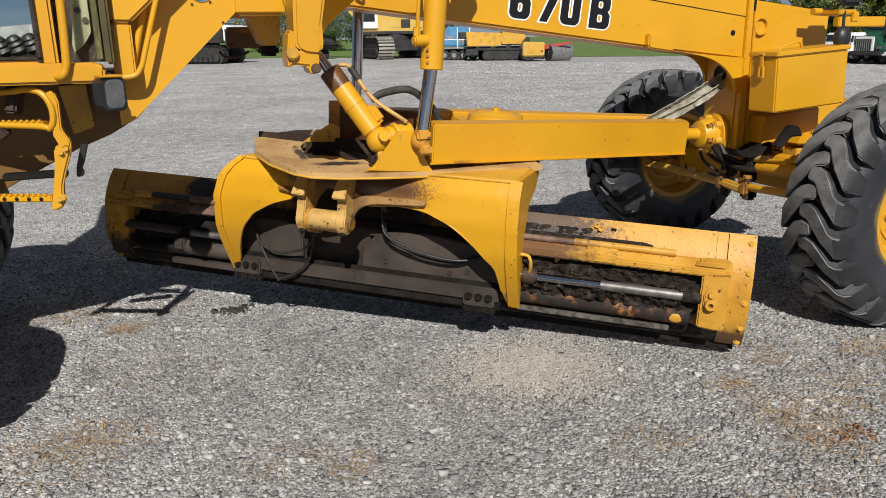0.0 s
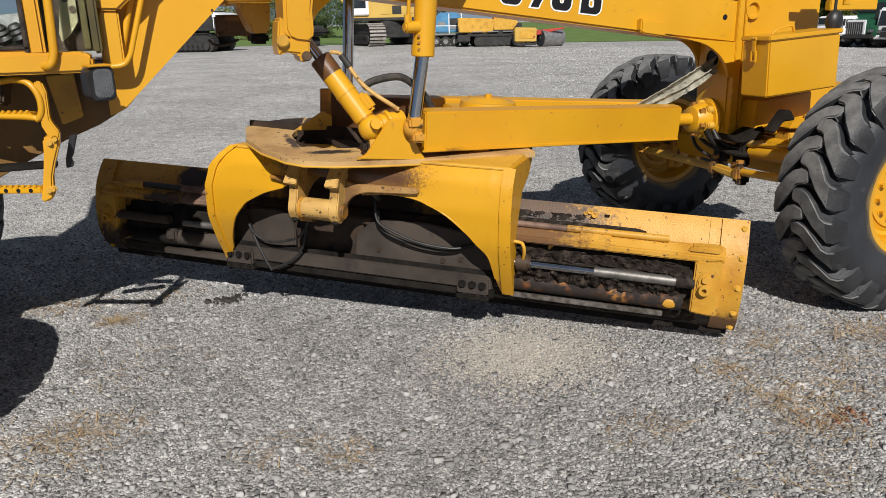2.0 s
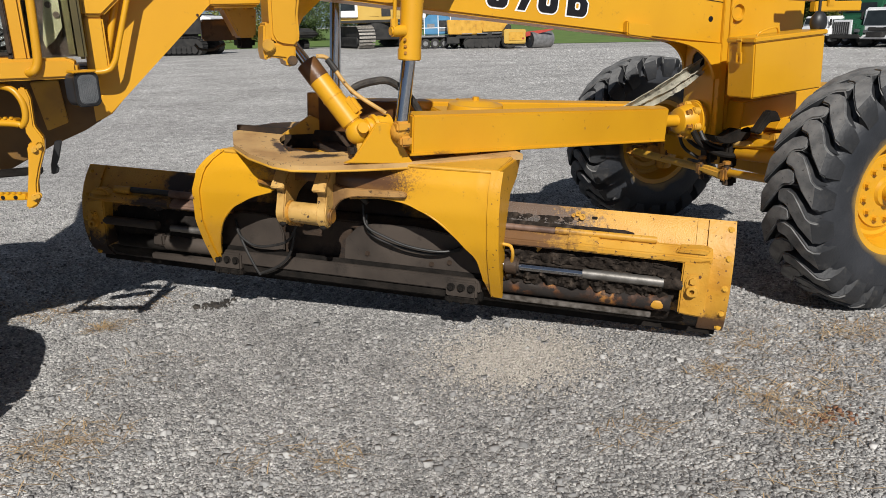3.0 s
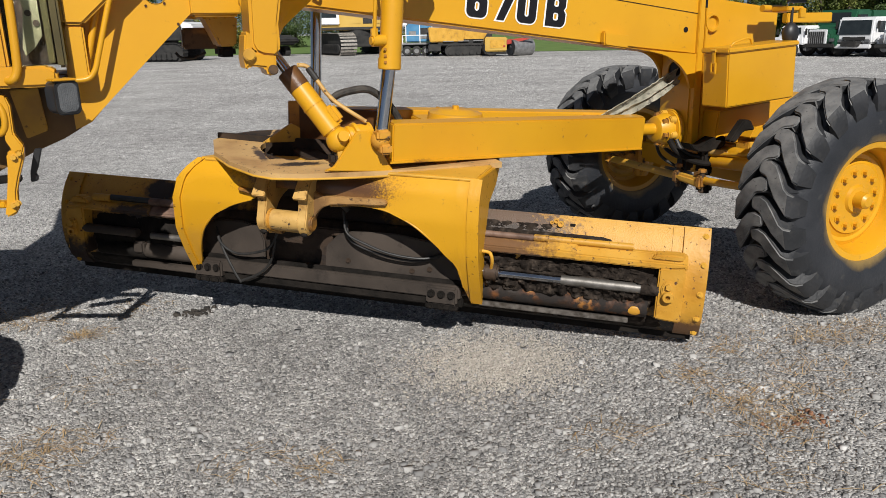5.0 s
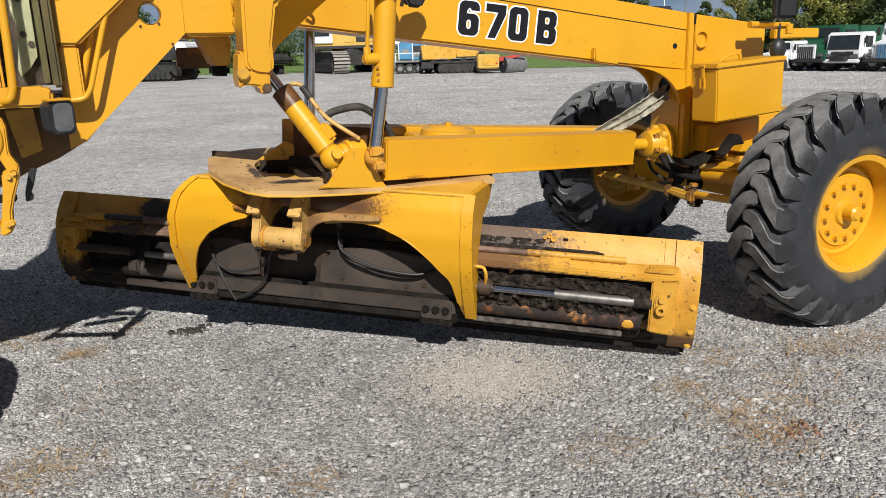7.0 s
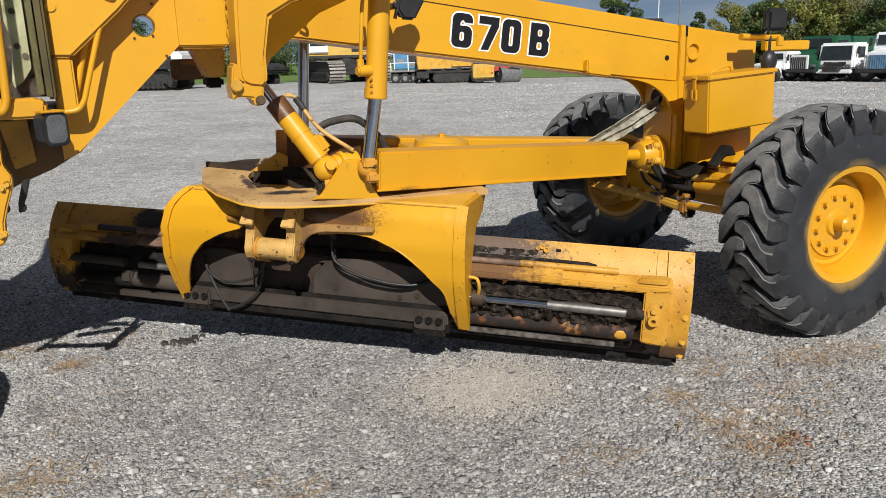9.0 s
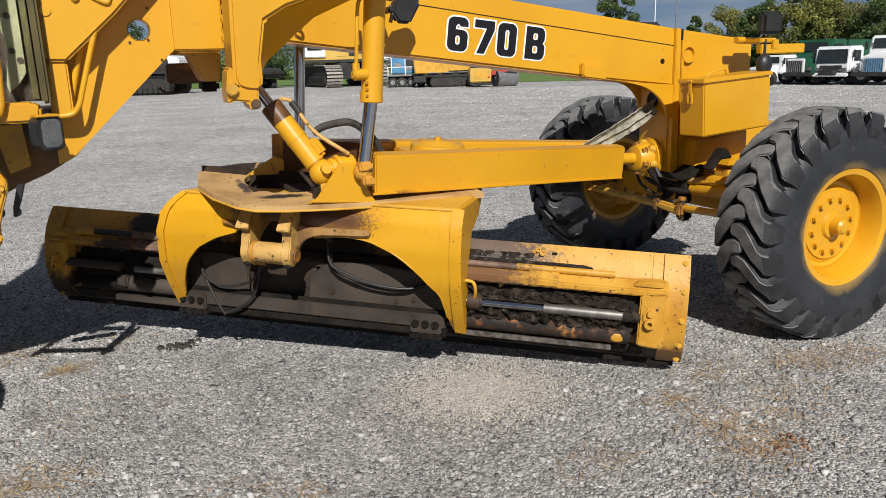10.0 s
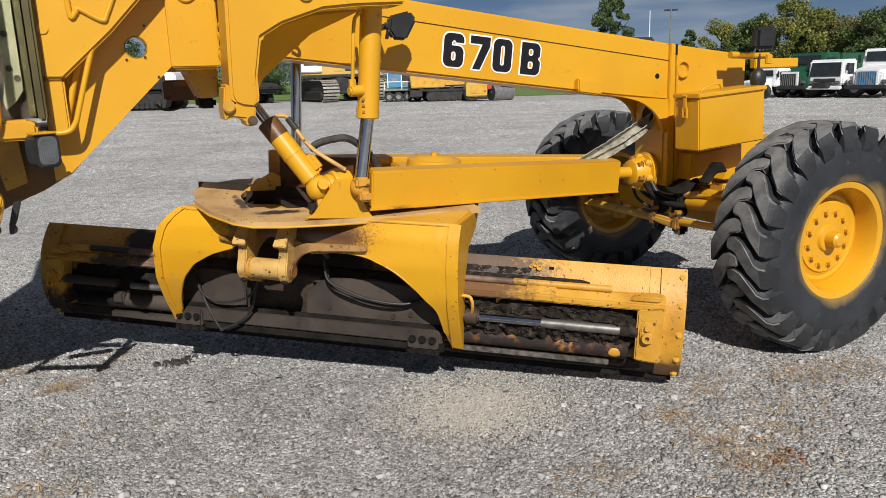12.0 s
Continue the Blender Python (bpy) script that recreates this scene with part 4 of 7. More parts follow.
part("gear_case_back", slab([(0.24, -0.05), (0.24, 0.16), (0.52, 0.12), (0.52, -0.05)], -2.36, -2.33, YZ, 0.005), grimy, drawbar)
part("stiffener", slab([(-2.62, -0.03), (-2.46, 0.075), (-2.41, 0.05), (-2.41, -0.03)], 0.14, 0.16, XZ, 0.003), worn, drawbar)
part("cross_beam", box((-1.75, 0.0, 0.0), (0.16, 0.9, 0.1), bev=0.01), paint, drawbar)
part("stiffener", box((-1.47, 0.33, 0.03), (0.02, 0.12, 0.17), bev=0.003), paint, drawbar)
part("cover_plate", lathe([(0.0, 0.03), (0.1, 0.028), (0.12, 0.015), (0.16, 0.01), (0.17, -0.04)], 32, Matrix.Translation((-1.5, 0.04, 0.125))), paint, drawbar)
part("cover_bolt", rod((-1.5, 0.04, 0.15), (-1.5, 0.04, 0.175), 0.02, seg=6), paint, drawbar)
part("cover_plinth", box((-1.5, 0.06, 0.06), (0.4, 0.4, 0.06), bev=0.008), paint, drawbar)
part("floor_plate", slab([(-2.1, -0.42), (-2.1, 0.42), (-0.6, 0.1), (-0.6, -0.1)], -0.06, -0.04, None, 0.003), oily, drawbar)
part("ball_stud", rod((-0.27, 0, 0.0), (0.02, 0, 0.0), 0.04, bev=0.006), paint, drawbar)
sock = part("ball_socket", lathe([(0.05, -0.075), (0.075, -0.065), (0.095, -0.02), (0.1, 0.01), (0.085, 0.014), (0.085, 0.03), (0.11, 0.034), (0.11, 0.055), (0.07, 0.075), (0.07, 0.16), (0.0, 0.16)], 32, pose(0.02, 0, 0, 0, 90, 0) @ Matrix.Scale(1.1, 4)), paint, drawbar)
bolts(drawbar, "bolt", grimy, [(-0.012, 0.095 * math.cos(a), 0.095 * math.sin(a)) for a in (0.3, 1.35, 2.4, 3.4, 4.5, 5.5)], (-1, 0, 0), 0.015, 0.03)
for i in range(6):
    a = i * math.pi / 3 + 0.25
    part("flange_lobe", rod((0.005, 0.1 * math.cos(a), 0.1 * math.sin(a)), (0.055, 0.1 * math.cos(a), 0.1 * math.sin(a)), 0.026, seg=16, bev=0.006), worn, drawbar)
# black ring takes the place of the dark shadow gap before the flange
part("socket_gap_ring", lathe([(0.06, 0.0), (0.112, 0.0), (0.112, 0.014), (0.06, 0.014)], 32, pose(0.058, 0, 0, 0, 90, 0), closed=True), greasemat, drawbar, "black ring standing in for the shadowed gap")
part("socket_flange", lathe([(0.06, 0.0), (0.128, 0.0), (0.132, 0.004), (0.132, 0.02), (0.126, 0.026), (0.06, 0.026)], 36, pose(0.072, 0, 0, 0, 90, 0), closed=True), paint, drawbar)
part("socket_cap", lathe([(0.0, 0.0), (0.085, 0.0), (0.085, 0.07), (0.075, 0.085), (0.0, 0.085)], 32, pose(0.095, 0, 0, 0, 90, 0)), paint, drawbar)
circle = part("turning_circle", lathe([(0.47, 0.02), (0.6, 0.02), (0.6, -0.03), (0.57, -0.035), (0.57, -0.055), (0.47, -0.055)], 72, D @ Matrix.Translation((-1.86, 0.04, -0.085)), closed=True), oily, grader, "greasy black turning circle")

# added black disc: the deep shade seen through the plate opening
part("hole_shade_disc", lathe([(0.0, 0.0), (0.53, 0.0), (0.53, -0.02), (0.0, -0.02)], 48, D @ Matrix.Translation((-2.22, 0.2, -0.115))), greasemat, circle, "black disc standing in for the shade inside the plate opening")

# near lift cylinder and its mate
for y, top, bot, name in ((-0.58, (-2.545, 2.2), (-2.606, 1.487), "lift_cylinder"), (0.56, (-2.62, 2.3), (-2.66, 1.86), "lift_cylinder")):
    foot = (-2.667, -0.58, 1.145) if y < 0 else (-2.71, 0.56, 1.16)
    lc = part(name, rod((top[0], y, top[1]), (bot[0], y, bot[1]), 0.053, seg=32, bev=0.006), paint, grader)
    part("rod", rod((bot[0], y, bot[1] + 0.02), foot, 0.033, seg=24), chrome, lc, "polished steel piston rod")
    part("ball_end", ball(foot, 0.05), grimy, lc)
    if y < 0:
        part("gland", rod((bot[0] + 0.002, y, bot[1] + 0.05), (bot[0] - 0.002, y, bot[1] - 0.006), 0.056, seg=32, bev=0.004), paint, lc)
        part("port", rod((bot[0] - 0.1, y - 0.03, bot[1] + 0.13), (bot[0] - 0.02, y - 0.02, bot[1] + 0.13), 0.027, seg=18, bev=0.008), paint, lc)
        part("pipe_nut", rod((bot[0] - 0.08, y - 0.03, bot[1] + 0.15), (bot[0] - 0.08, y - 0.03, bot[1] + 0.185), 0.018, seg=6), paint, lc)
        bolts(lc, "bolt", grimy, [(bot[0] - 0.035, y - 0.045, bot[1] + dz) for dz in (0.03, 0.06, 0.09)], (-0.6, -0.8, 0), 0.005, 0.006)
        part("clamp", box((foot[0], foot[1] - 0.02, foot[2] + 0.03), (0.07, 0.08, 0.05), bev=0.01), grimy, lc)
        part("clamp", box((foot[0] + 0.01, foot[1] - 0.03, foot[2] - 0.04), (0.06, 0.06, 0.05), bev=0.01), grimy, lc)
        part("pipe", tube([(bot[0] - 0.08, y - 0.03, bot[1] + 0.15), (bot[0] - 0.075, y - 0.05, bot[1] + 0.3), (bot[0] - 0.06, y - 0.05, bot[1] + 0.45), (top[0] - 0.085, y - 0.04, top[1] - 0.2), (top[0] - 0.09, y - 0.02, top[1])], 0.009), paint, lc)

# diagonal side cylinder
P0, P1 = Vector((-2.846, -0.47, 1.146)), Vector((-3.185, -0.24, 1.7))
way = (P1 - P0).normalized()
side = part("side_cylinder", rod(P0 + way * 0.05, P0 + way * 0.4, 0.053, seg=28, bev=0.006), paint, grader)
part("rod", rod(P0 + way * 0.4, P1, 0.026, seg=20), chrome, side, "polished steel piston rod")
part("gland", rod(P0 + way * 0.31, P0 + way * 0.415, 0.054, seg=28, bev=0.004), darkbrown, side, "brown cylinder head")
part("collar", rod(P0 + way * 0.2, P0 + way * 0.215, 0.056, seg=28, bev=0.002), paint, side)
part("ball_end", ball(P0, 0.066), paint, side)
part("socket", lathe([(0.0, -0.02), (0.045, -0.02), (0.05, 0.0), (0.058, 0.004), (0.06, 0.018), (0.052, 0.022), (0.052, 0.032), (0.066, 0.036), (0.068, 0.052), (0.055, 0.06), (0.05, 0.13), (0.0, 0.14)], 28, Matrix.Translation(P0 + Vector((0.04, 0.0, 0.005))) @ pose(0, 0, 0, -8, 80, 0)), paint, side)
part("socket_foot", box(P0 + Vector((0.01, 0.02, -0.09)), (0.12, 0.1, 0.07), bev=0.02), oily, side)
part("nut", rod(P0 + Vector((0.0, -0.02, -0.05)), P0 + Vector((0.0, -0.03, -0.11)), 0.025, seg=6), worn, side)
part("boss", rod(P0 + Vector((0.0, -0.05, 0.02)), P0 + Vector((0.0, -0.09, 0.03)), 0.026), paint, side)
part("port", box((0, 0, 0), (0.045, 0.05, 0.1), Matrix.Translation(P0 + way * 0.12 + Vector((0.045, -0.03, 0.03))) @ way.to_track_quat("Z", "Y").to_matrix().to_4x4(), 0.014), paint, side)
off = Vector((0.075, -0.03, 0.03))
part("pipe", tube([P0 + way * 0.425 + off * 0.7, P0 + way * 0.4 + off * 1.1, P0 + way * 0.34 + off * 1.1, P0 + way * 0.2 + off * 1.15, P0 + way * 0.05 + off * 1.45 + Vector((0.05, 0, 0))], 0.0105), hookmat, side)
part("hose", tube([P0 + way * 0.39 + off * 1.1, P0 + way * 0.32 + off * 1.1], 0.016, smooth=False), blackrub, side)
part("hose", tube([(-2.86, -0.4, 1.335), (-2.816, -0.4, 1.362), (-2.74, -0.4, 1.378), (-2.667, -0.4, 1.379), (-2.606, -0.4, 1.345), (-2.54, -0.4, 1.279), (-2.495, -0.4, 1.19), (-2.49, -0.38, 1.1)], 0.019), hosegrey, side, "dusty black hydraulic hose")

# saddle arm that carries the near lift cylinder
SADDLE = [(-3.27, 2.1), (-3.285, 1.62), (-3.27, 1.585), (-3.24, 1.57), (-3.185, 1.562), (-3.165, 1.58), (-3.16, 1.62), (-3.162, 1.696), (-3.132, 1.859), (-3.039, 1.913), (-2.852, 1.975), (-2.7, 1.99), (-2.46, 2.0), (-2.46, 2.1)]
saddle = part("saddle_arm", slab(SADDLE, -0.78, -0.56, XZ, 0.016), paint, grader)
part("under_plate", sheet([[Vector(a).lerp(Vector(b), k / 3) for k in range(4)] for a, b in (((-3.165, -0.565, 1.62), (-3.13, -0.45, 1.63)), ((-3.166, -0.565, 1.7), (-3.09, -0.45, 1.698)), ((-3.136, -0.565, 1.868), (-2.937, -0.45, 1.824)), ((-3.043, -0.565, 1.922), (-2.84, -0.45, 1.902)), ((-2.855, -0.565, 1.985), (-2.686, -0.45, 1.971)), ((-2.7, -0.565, 2.0), (-2.584, -0.45, 2.017)))], 0.02), paint, saddle)



part("yoke", slab([(-3.307, 1.661), (-3.286, 1.673), (-3.278, 1.585), (-3.181, 1.575), (-3.185, 1.49), (-3.222, 1.484), (-3.231, 1.519), (-3.294, 1.528), (-3.313, 1.511), (-3.319, 1.56)], -0.775, -0.62, XZ, 0.008), paint, saddle)
part("yoke_pin", rod((-3.2, -0.79, 1.51), (-3.2, -0.6, 1.51), 0.021, bev=0.004), grimy, saddle)
part("yoke_boss", rod((-3.297, -0.8, 1.575), (-3.297, -0.77, 1.575), 0.026, bev=0.005), worn, saddle)
# brown paint chosen for the shade on the far side
part("far_link", box((-3.38, 0.3, 1.642), (0.19, 0.1, 0.11), bev=0.01), grimy, grader, "link on the far side, brown put in for its shade")

part("pivot_cap", rod((-2.93, -0.8, 2.045), (-2.93, -0.775, 2.045), 0.036, bev=0.008), worn, saddle)
mirb = part("cab_mirror", slab([(-0.066, 0.054), (0.042, 0.08), (0.08, 0.036), (0.018, -0.068), (-0.048, -0.062), (-0.08, -0.015)], -0.03, 0.03, pose(-2.325, -0.36, 1.928, 90, 0, 0), 0.012), blackplas, grader, "black angular mirror housing")
part("bracket", tube([(-2.40, -0.34, 1.95), (-2.395, -0.36, 1.93), (-2.4, -0.36, 1.9), (-2.405, -0.35, 1.87)], 0.01), dullrod, mirb)
part("bracket", box((-2.41, -0.28, 1.93), (0.03, 0.2, 0.03), bev=0.006), blackplas, mirb)
part("hook", tube([(-2.87, -0.2, 1.885), (-2.84, -0.22, 1.88), (-2.84, -0.22, 1.85), (-2.87, -0.2, 1.85)], 0.008), worn, saddle)
part("lug", rod((-2.9, -0.2, 1.93), (-2.9, -0.155, 1.93), 0.035, bev=0.005), paint, beam)

# frame head and the goose neck down to the cab
head = part("frame_head", box((-3.36, 0.0, 2.07), (0.215, 0.7, 0.66), bev=0.012), paint, grader)
part("rim_plate", box((-3.36, 0.0, 1.90), (0.222, 0.71, 0.30), bev=0.006), paint, head)
part("swivel_block", slab([(-3.4, 1.756), (-3.234, 1.745), (-3.25, 1.602), (-3.331, 1.601)], -0.12, 0.12, XZ, 0.01), worn, head, "dull yellow swivel wedge")
part("swivel_foot", box((-3.293, 0.0, 1.577), (0.082, 0.2, 0.055), bev=0.014), greasemat, head)
for z, r in ((1.93, 0.02), (1.88, 0.026), (1.83, 0.02), (1.795, 0.03)):
    part("pipe_fitting", rod((-3.24, -0.48, z), (-3.24, -0.42, z + 0.005), r, seg=16, bev=0.004), paint, head)
part("supply_pipe", tube([(-3.24, -0.45, 2.3), (-3.243, -0.45, 1.95), (-3.245, -0.45, 1.8)], 0.011), paint, head)
part("cap", rod((-3.38, -0.355, 2.08), (-3.38, -0.368, 2.08), 0.042, bev=0.004), paint, head)
bolts(head, "bolt", paint, [(-3.45 + 0.05 * i, -0.2, 1.742) for i in range(4)], (0, 0, -1), 0.01, 0.01)
NECK = [(-3.47, 1.755), (-3.47, 2.45), (-4.02, 2.45), (-4.02, 1.26), (-3.96, 1.285)]
neck = part("goose_neck_plate", holed(NECK, (-3.615, 1.845), 0.047, -0.31, -0.285, XZ), paint, grader)
part("goose_neck_plate", holed(NECK, (-3.6, 1.88), 0.16, 0.285, 0.31, XZ), paint, grader)
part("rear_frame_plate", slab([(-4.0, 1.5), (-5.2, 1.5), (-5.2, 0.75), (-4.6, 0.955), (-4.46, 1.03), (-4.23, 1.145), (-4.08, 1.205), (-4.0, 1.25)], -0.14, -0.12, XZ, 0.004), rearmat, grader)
# unseen floor added so that it shades the frame plate below
part("cab_shade_floor", box((-4.62, 0.0, 1.48), (1.18, 1.03, 0.03), bev=0.004), oily, grader)
part("hole_sleeve", lathe([(0.046, 0.0), (0.05, 0.0), (0.05, 0.1), (0.046, 0.1)], 32, pose(-3.615, -0.31, 1.845, -90, 0, 0), closed=True), paint, neck)
part("bottom_plate", sheet([[(x, y, z) for y in (-0.28, 0.28)] for x, z in ((-3.5, 1.80), (-3.96, 1.305), (-4.01, 1.28))], 0.02), paint, neck)
bolts(neck, "rivet", darkbrown, [(-3.66, -0.312, 1.79), (-3.58, -0.312, 1.8), (-3.57, -0.312, 1.94), (-3.53, -0.312, 1.71)], (0, -1, 0), 0.004, 0.003)
part("hose", tube([(-3.522, 0.2, 1.573), (-3.496, 0.2, 1.547), (-3.432, 0.2, 1.543), (-3.368, 0.2, 1.57)], 0.007), blackrub, head)

# ---- blade, its carrier and side-shift gear ----
U, W = Vector((-0.789, 0.612, 0.0495)).normalized(), None
V = Vector((0.0391, -0.0303, 0.9988))
V = (V - U * V.dot(U)).normalized()
W = V.cross(U)
B = Matrix(((U.x, W.x, V.x, -1.191), (U.y, W.y, V.y, -1.215), (U.z, W.z, V.z, 0.079), (0, 0, 0, 1)))
LEN = 3.80
PROFILE = spline([(-0.02, 0.0, 0.0), (0.045, 0.0, 0.07), (0.085, 0.0, 0.19), (0.09, 0.0, 0.31), (0.07, 0.0, 0.43), (0.02, 0.0, 0.53), (-0.035, 0.0, 0.6)], 4)


def back(z):
    """How far the mould board's back bulges at height z."""
    for a, b in zip(PROFILE, PROFILE[1:]):
        if a.z <= z <= b.z:
            return a.x + (b.x - a.x) * (z - a.z) / (b.z - a.z)
    return 0.0


def curved(u0, u1, z0, z1, lift, thick, n=10, k=2):
    """A curved plate lying on the mould board's back."""
    zs = [z0 + (z1 - z0) * i / n for i in range(n + 1)]
    return sheet([[(u0 + (u1 - u0) * j / k, back(z) + lift, z) for j in range(k + 1)] for z in zs], thick)


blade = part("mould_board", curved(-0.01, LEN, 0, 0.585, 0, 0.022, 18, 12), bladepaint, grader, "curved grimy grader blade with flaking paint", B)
part("cutting_edge", box((LEN / 2, -0.03, 0.04), (LEN - 0.02, 0.016, 0.15), bev=0.003), greasemat, blade, "worn steel cutting edge")
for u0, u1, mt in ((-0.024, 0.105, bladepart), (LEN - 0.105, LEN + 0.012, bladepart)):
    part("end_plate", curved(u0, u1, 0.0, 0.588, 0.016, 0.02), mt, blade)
    uc = u0 + 0.025 if u0 < 1 else u1 - 0.03
    bolts(blade, "bolt", worn, [(uc, back(z) + 0.016, z) for z in (0.55, 0.418, 0.268, 0.128, 0.03)], (0, 1, 0.1), 0.011, 0.011)
part("stiffening_rib", curved(0.13, 0.16, 0.46, 0.58, 0.006, 0.012, 6), bladepart, blade)


def round_bar(u0, u1, y, z, r, mat, name, label="", seg=18):
    return part(name, rod((u0, y, z), (u1, y, z), r, seg=seg, bev=0.003), mat, blade, label)


def rail(u0, u1, z0, z1, y0, y1, mat, name, label=""):
    return part(name, slab([(y0, z0), (y1, z0 + 0.012), (y1, z1 - 0.035), (y0 + (y1 - y0) * 0.45, z1), (y0, z1)], u0, u1, Matrix(((0, 0, 1, 0), (1, 0, 0, 0), (0, 1, 0, 0), (0, 0, 0, 1))), 0.006), mat, blade, label)


# slide rails along the back
rail(0.08, 1.30, 0.385, 0.465, 0.07, 0.157, bladepart, "slide_rail")
rail(0.63, 0.79, 0.392, 0.476, 0.07, 0.163, bladepart, "rail_clamp")
rail(3.14, LEN - 0.08, 0.39, 0.45, 0.07, 0.16, bladepart, "slide_rail")
rail(2.7, 3.14, 0.392, 0.457, 0.07, 0.165, rodbrown, "slide_rail", "dusty red-brown rail sleeve")
rail(1.30, 2.7, 0.385, 0.47, 0.07, 0.157, oily, "slide_rail")
round_bar(0.35, 0.86, 0.1, 0.482, 0.018, bladepart, "guide_bar")
round_bar(0.86, 1.3, 0.1, 0.48, 0.017, rodbrown, "guide_bar")
round_bar(2.75, 3.16, 0.11, 0.476, 0.023, rodbrown, "guide_bar")
round_bar(3.16, 3.435, 0.105, 0.478, 0.018, blackrub, "guide_bar", "black rubber sleeve")
round_bar(3.43, 3.55, 0.11, 0.474, 0.023, bladepart, "guide_bar")
part("rail_end", slab([(3.56, 0.44), (3.6, 0.475), (3.66, 0.48), (3.7, 0.455), (3.7, 0.435)], 0.08, 0.15, XZ, 0.01), bladepart, blade)
part("rail_end", slab([(0.11, 0.44), (0.09, 0.47), (0.14, 0.474), (0.24, 0.468), (0.26, 0.44)], 0.07, 0.155, XZ, 0.008), bladepart, blade)
round_bar(0.25, 1.9, 0.085, 0.155, 0.048, rusty, "lower_rail", "rusty lower slide rail")
round_bar(1.9, 3.22, 0.085, 0.165, 0.05, greyplate, "lower_rail", "dusty grey lower rail")
round_bar(3.22, LEN - 0.25, 0.085, 0.155, 0.046, greasemat, "lower_rail")
part("rail_lug", box((3.245, 0.125, 0.19), (0.075, 0.05, 0.075), bev=0.012), greyplate, blade)
part("wear_strip", box((0.74, 0.075, 0.08), (0.8, 0.06, 0.028), bev=0.004), wornsteel, blade, "bright worn steel strip")
part("wear_strip", box((3.08, 0.085, 0.07), (0.5, 0.05, 0.035), bev=0.004), greyplate, blade, "dusty worn steel strip")
round_bar(0.2, 0.7, 0.14, 0.278, 0.026, dullrod, "cylinder_rod", "scratched steel rod")
round_bar(0.67, 1.14, 0.14, 0.278, 0.021, chrome, "cylinder_rod", "bright chrome rod")
round_bar(2.6, 3.15, 0.14, 0.275, 0.02, dullrod, "cylinder_rod", "scratched steel rod")
round_bar(3.24, 3.62, 0.14, 0.282, 0.027, greyplate, "cylinder_sleeve")
part("rod_gland", rod((1.03, 0.14, 0.278), (1.11, 0.14, 0.278), 0.044, seg=20, bev=0.01), oily, blade, "greasy black gland")
part("pipe", tube([(1.07, 0.16, 0.3), (1.06, 0.19, 0.35), (1.065, 0.2, 0.39), (1.09, 0.19, 0.405), (1.2, 0.18, 0.405)], 0.009), worn, blade)
for u0, u1, mt in ((0.085, 0.215, bladepart), (LEN - 0.2, LEN - 0.07, bladepart)):
    br = part("end_bracket", slab([(u0, 0.12), (u1, 0.13), (u1, 0.4), (u0, 0.42)], 0.05, 0.165, Matrix(((1, 0, 0, 0), (0, 0, 1, 0), (0, 1, 0, 0), (0, 0, 0, 1))), 0.008), mt, blade)
    uc = (u0 + u1) / 2 + 0.01
    part("anchor_pad", slab([(uc - 0.035, 0.25), (uc - 0.035, 0.31), (uc - 0.02, 0.345), (uc + 0.02, 0.345), (uc + 0.035, 0.31), (uc + 0.035, 0.25), (uc + 0.02, 0.225), (uc - 0.02, 0.225)], 0.165, 0.18, XZ, 0.006), mt, br)
    part("anchor_bush", lathe([(0.012, 0.0), (0.012, 0.018), (0.026, 0.018), (0.03, 0.0)], 20, Matrix.Translation((uc, 0.18, 0.262)) @ pose(0, 0, 0, -90, 0, 0)), mt, br)
    part("anchor_nut", rod((uc, 0.18, 0.316), (uc, 0.196, 0.316), 0.017, seg=6), mt, br)


def lumps(u0, u1, z0, z1, lift, seed, nu=110, nz=16):
    """A crust of dried dirt on the blade's back."""
    rng = random.Random(seed)
    grid = []
    for i in range(nz + 1):
        row = []
        for j in range(nu + 1):
            u, z = u0 + (u1 - u0) * j / nu, z0 + (z1 - z0) * i / nz
            edge = min(1.0, 4 * min(i, nz - i) / nz) * min(1.0, 8 * min(j, nu - j) / nu)
            h = noise.noise((u * 9, z * 9, seed)) * 0.5 + noise.noise((u * 28, z * 28, seed)) * 0.35 + rng.uniform(-0.1, 0.1)
            row.append((u, back(z) + edge * max(0.0, lift * (0.62 + 1.1 * h)) - 0.004, z))
        grid.append(row)
    return sheet(grid, 0.004)


part("dried_dirt", lumps(0.2, 1.28, 0.28, 0.395, 0.05, 2), mudmat, blade, "crust of dried dark dirt")
part("dried_dirt", lumps(0.15, 1.3, 0.005, 0.12, 0.02, 11, 60, 8), mudmat, blade, "dark rough crust along the foot")
part("dried_dirt", lumps(0.2, 1.28, 0.145, 0.32, 0.078, 3), mudmat, blade, "crust of dried dark dirt")
part("dried_dirt", lumps(0.66, 1.32, 0.493, 0.545, 0.009, 5), mudmat, blade, "crust of dried dark dirt")
# grease at the far end, also filling in the shade between the rails
part("dried_dirt", lumps(2.72, 3.62, 0.08, 0.385, 0.03, 7), greasemat, blade, "black caked grease")
part("dried_dirt", lumps(2.5, 3.72, 0.005, 0.11, 0.02, 13, 80, 8), greasemat, blade, "black caked grease along the foot")
part("dried_dirt", ball((0.235, 0.13, 0.315), 0.03, s=(1.1, 0.8, 1)), mudmat, blade, "clod of dried dirt")
part("dried_dirt", lumps(0.24, 0.34, 0.25, 0.33, 0.1, 17, 16, 8), mudmat, blade, "lump of dried dirt round the rod end")
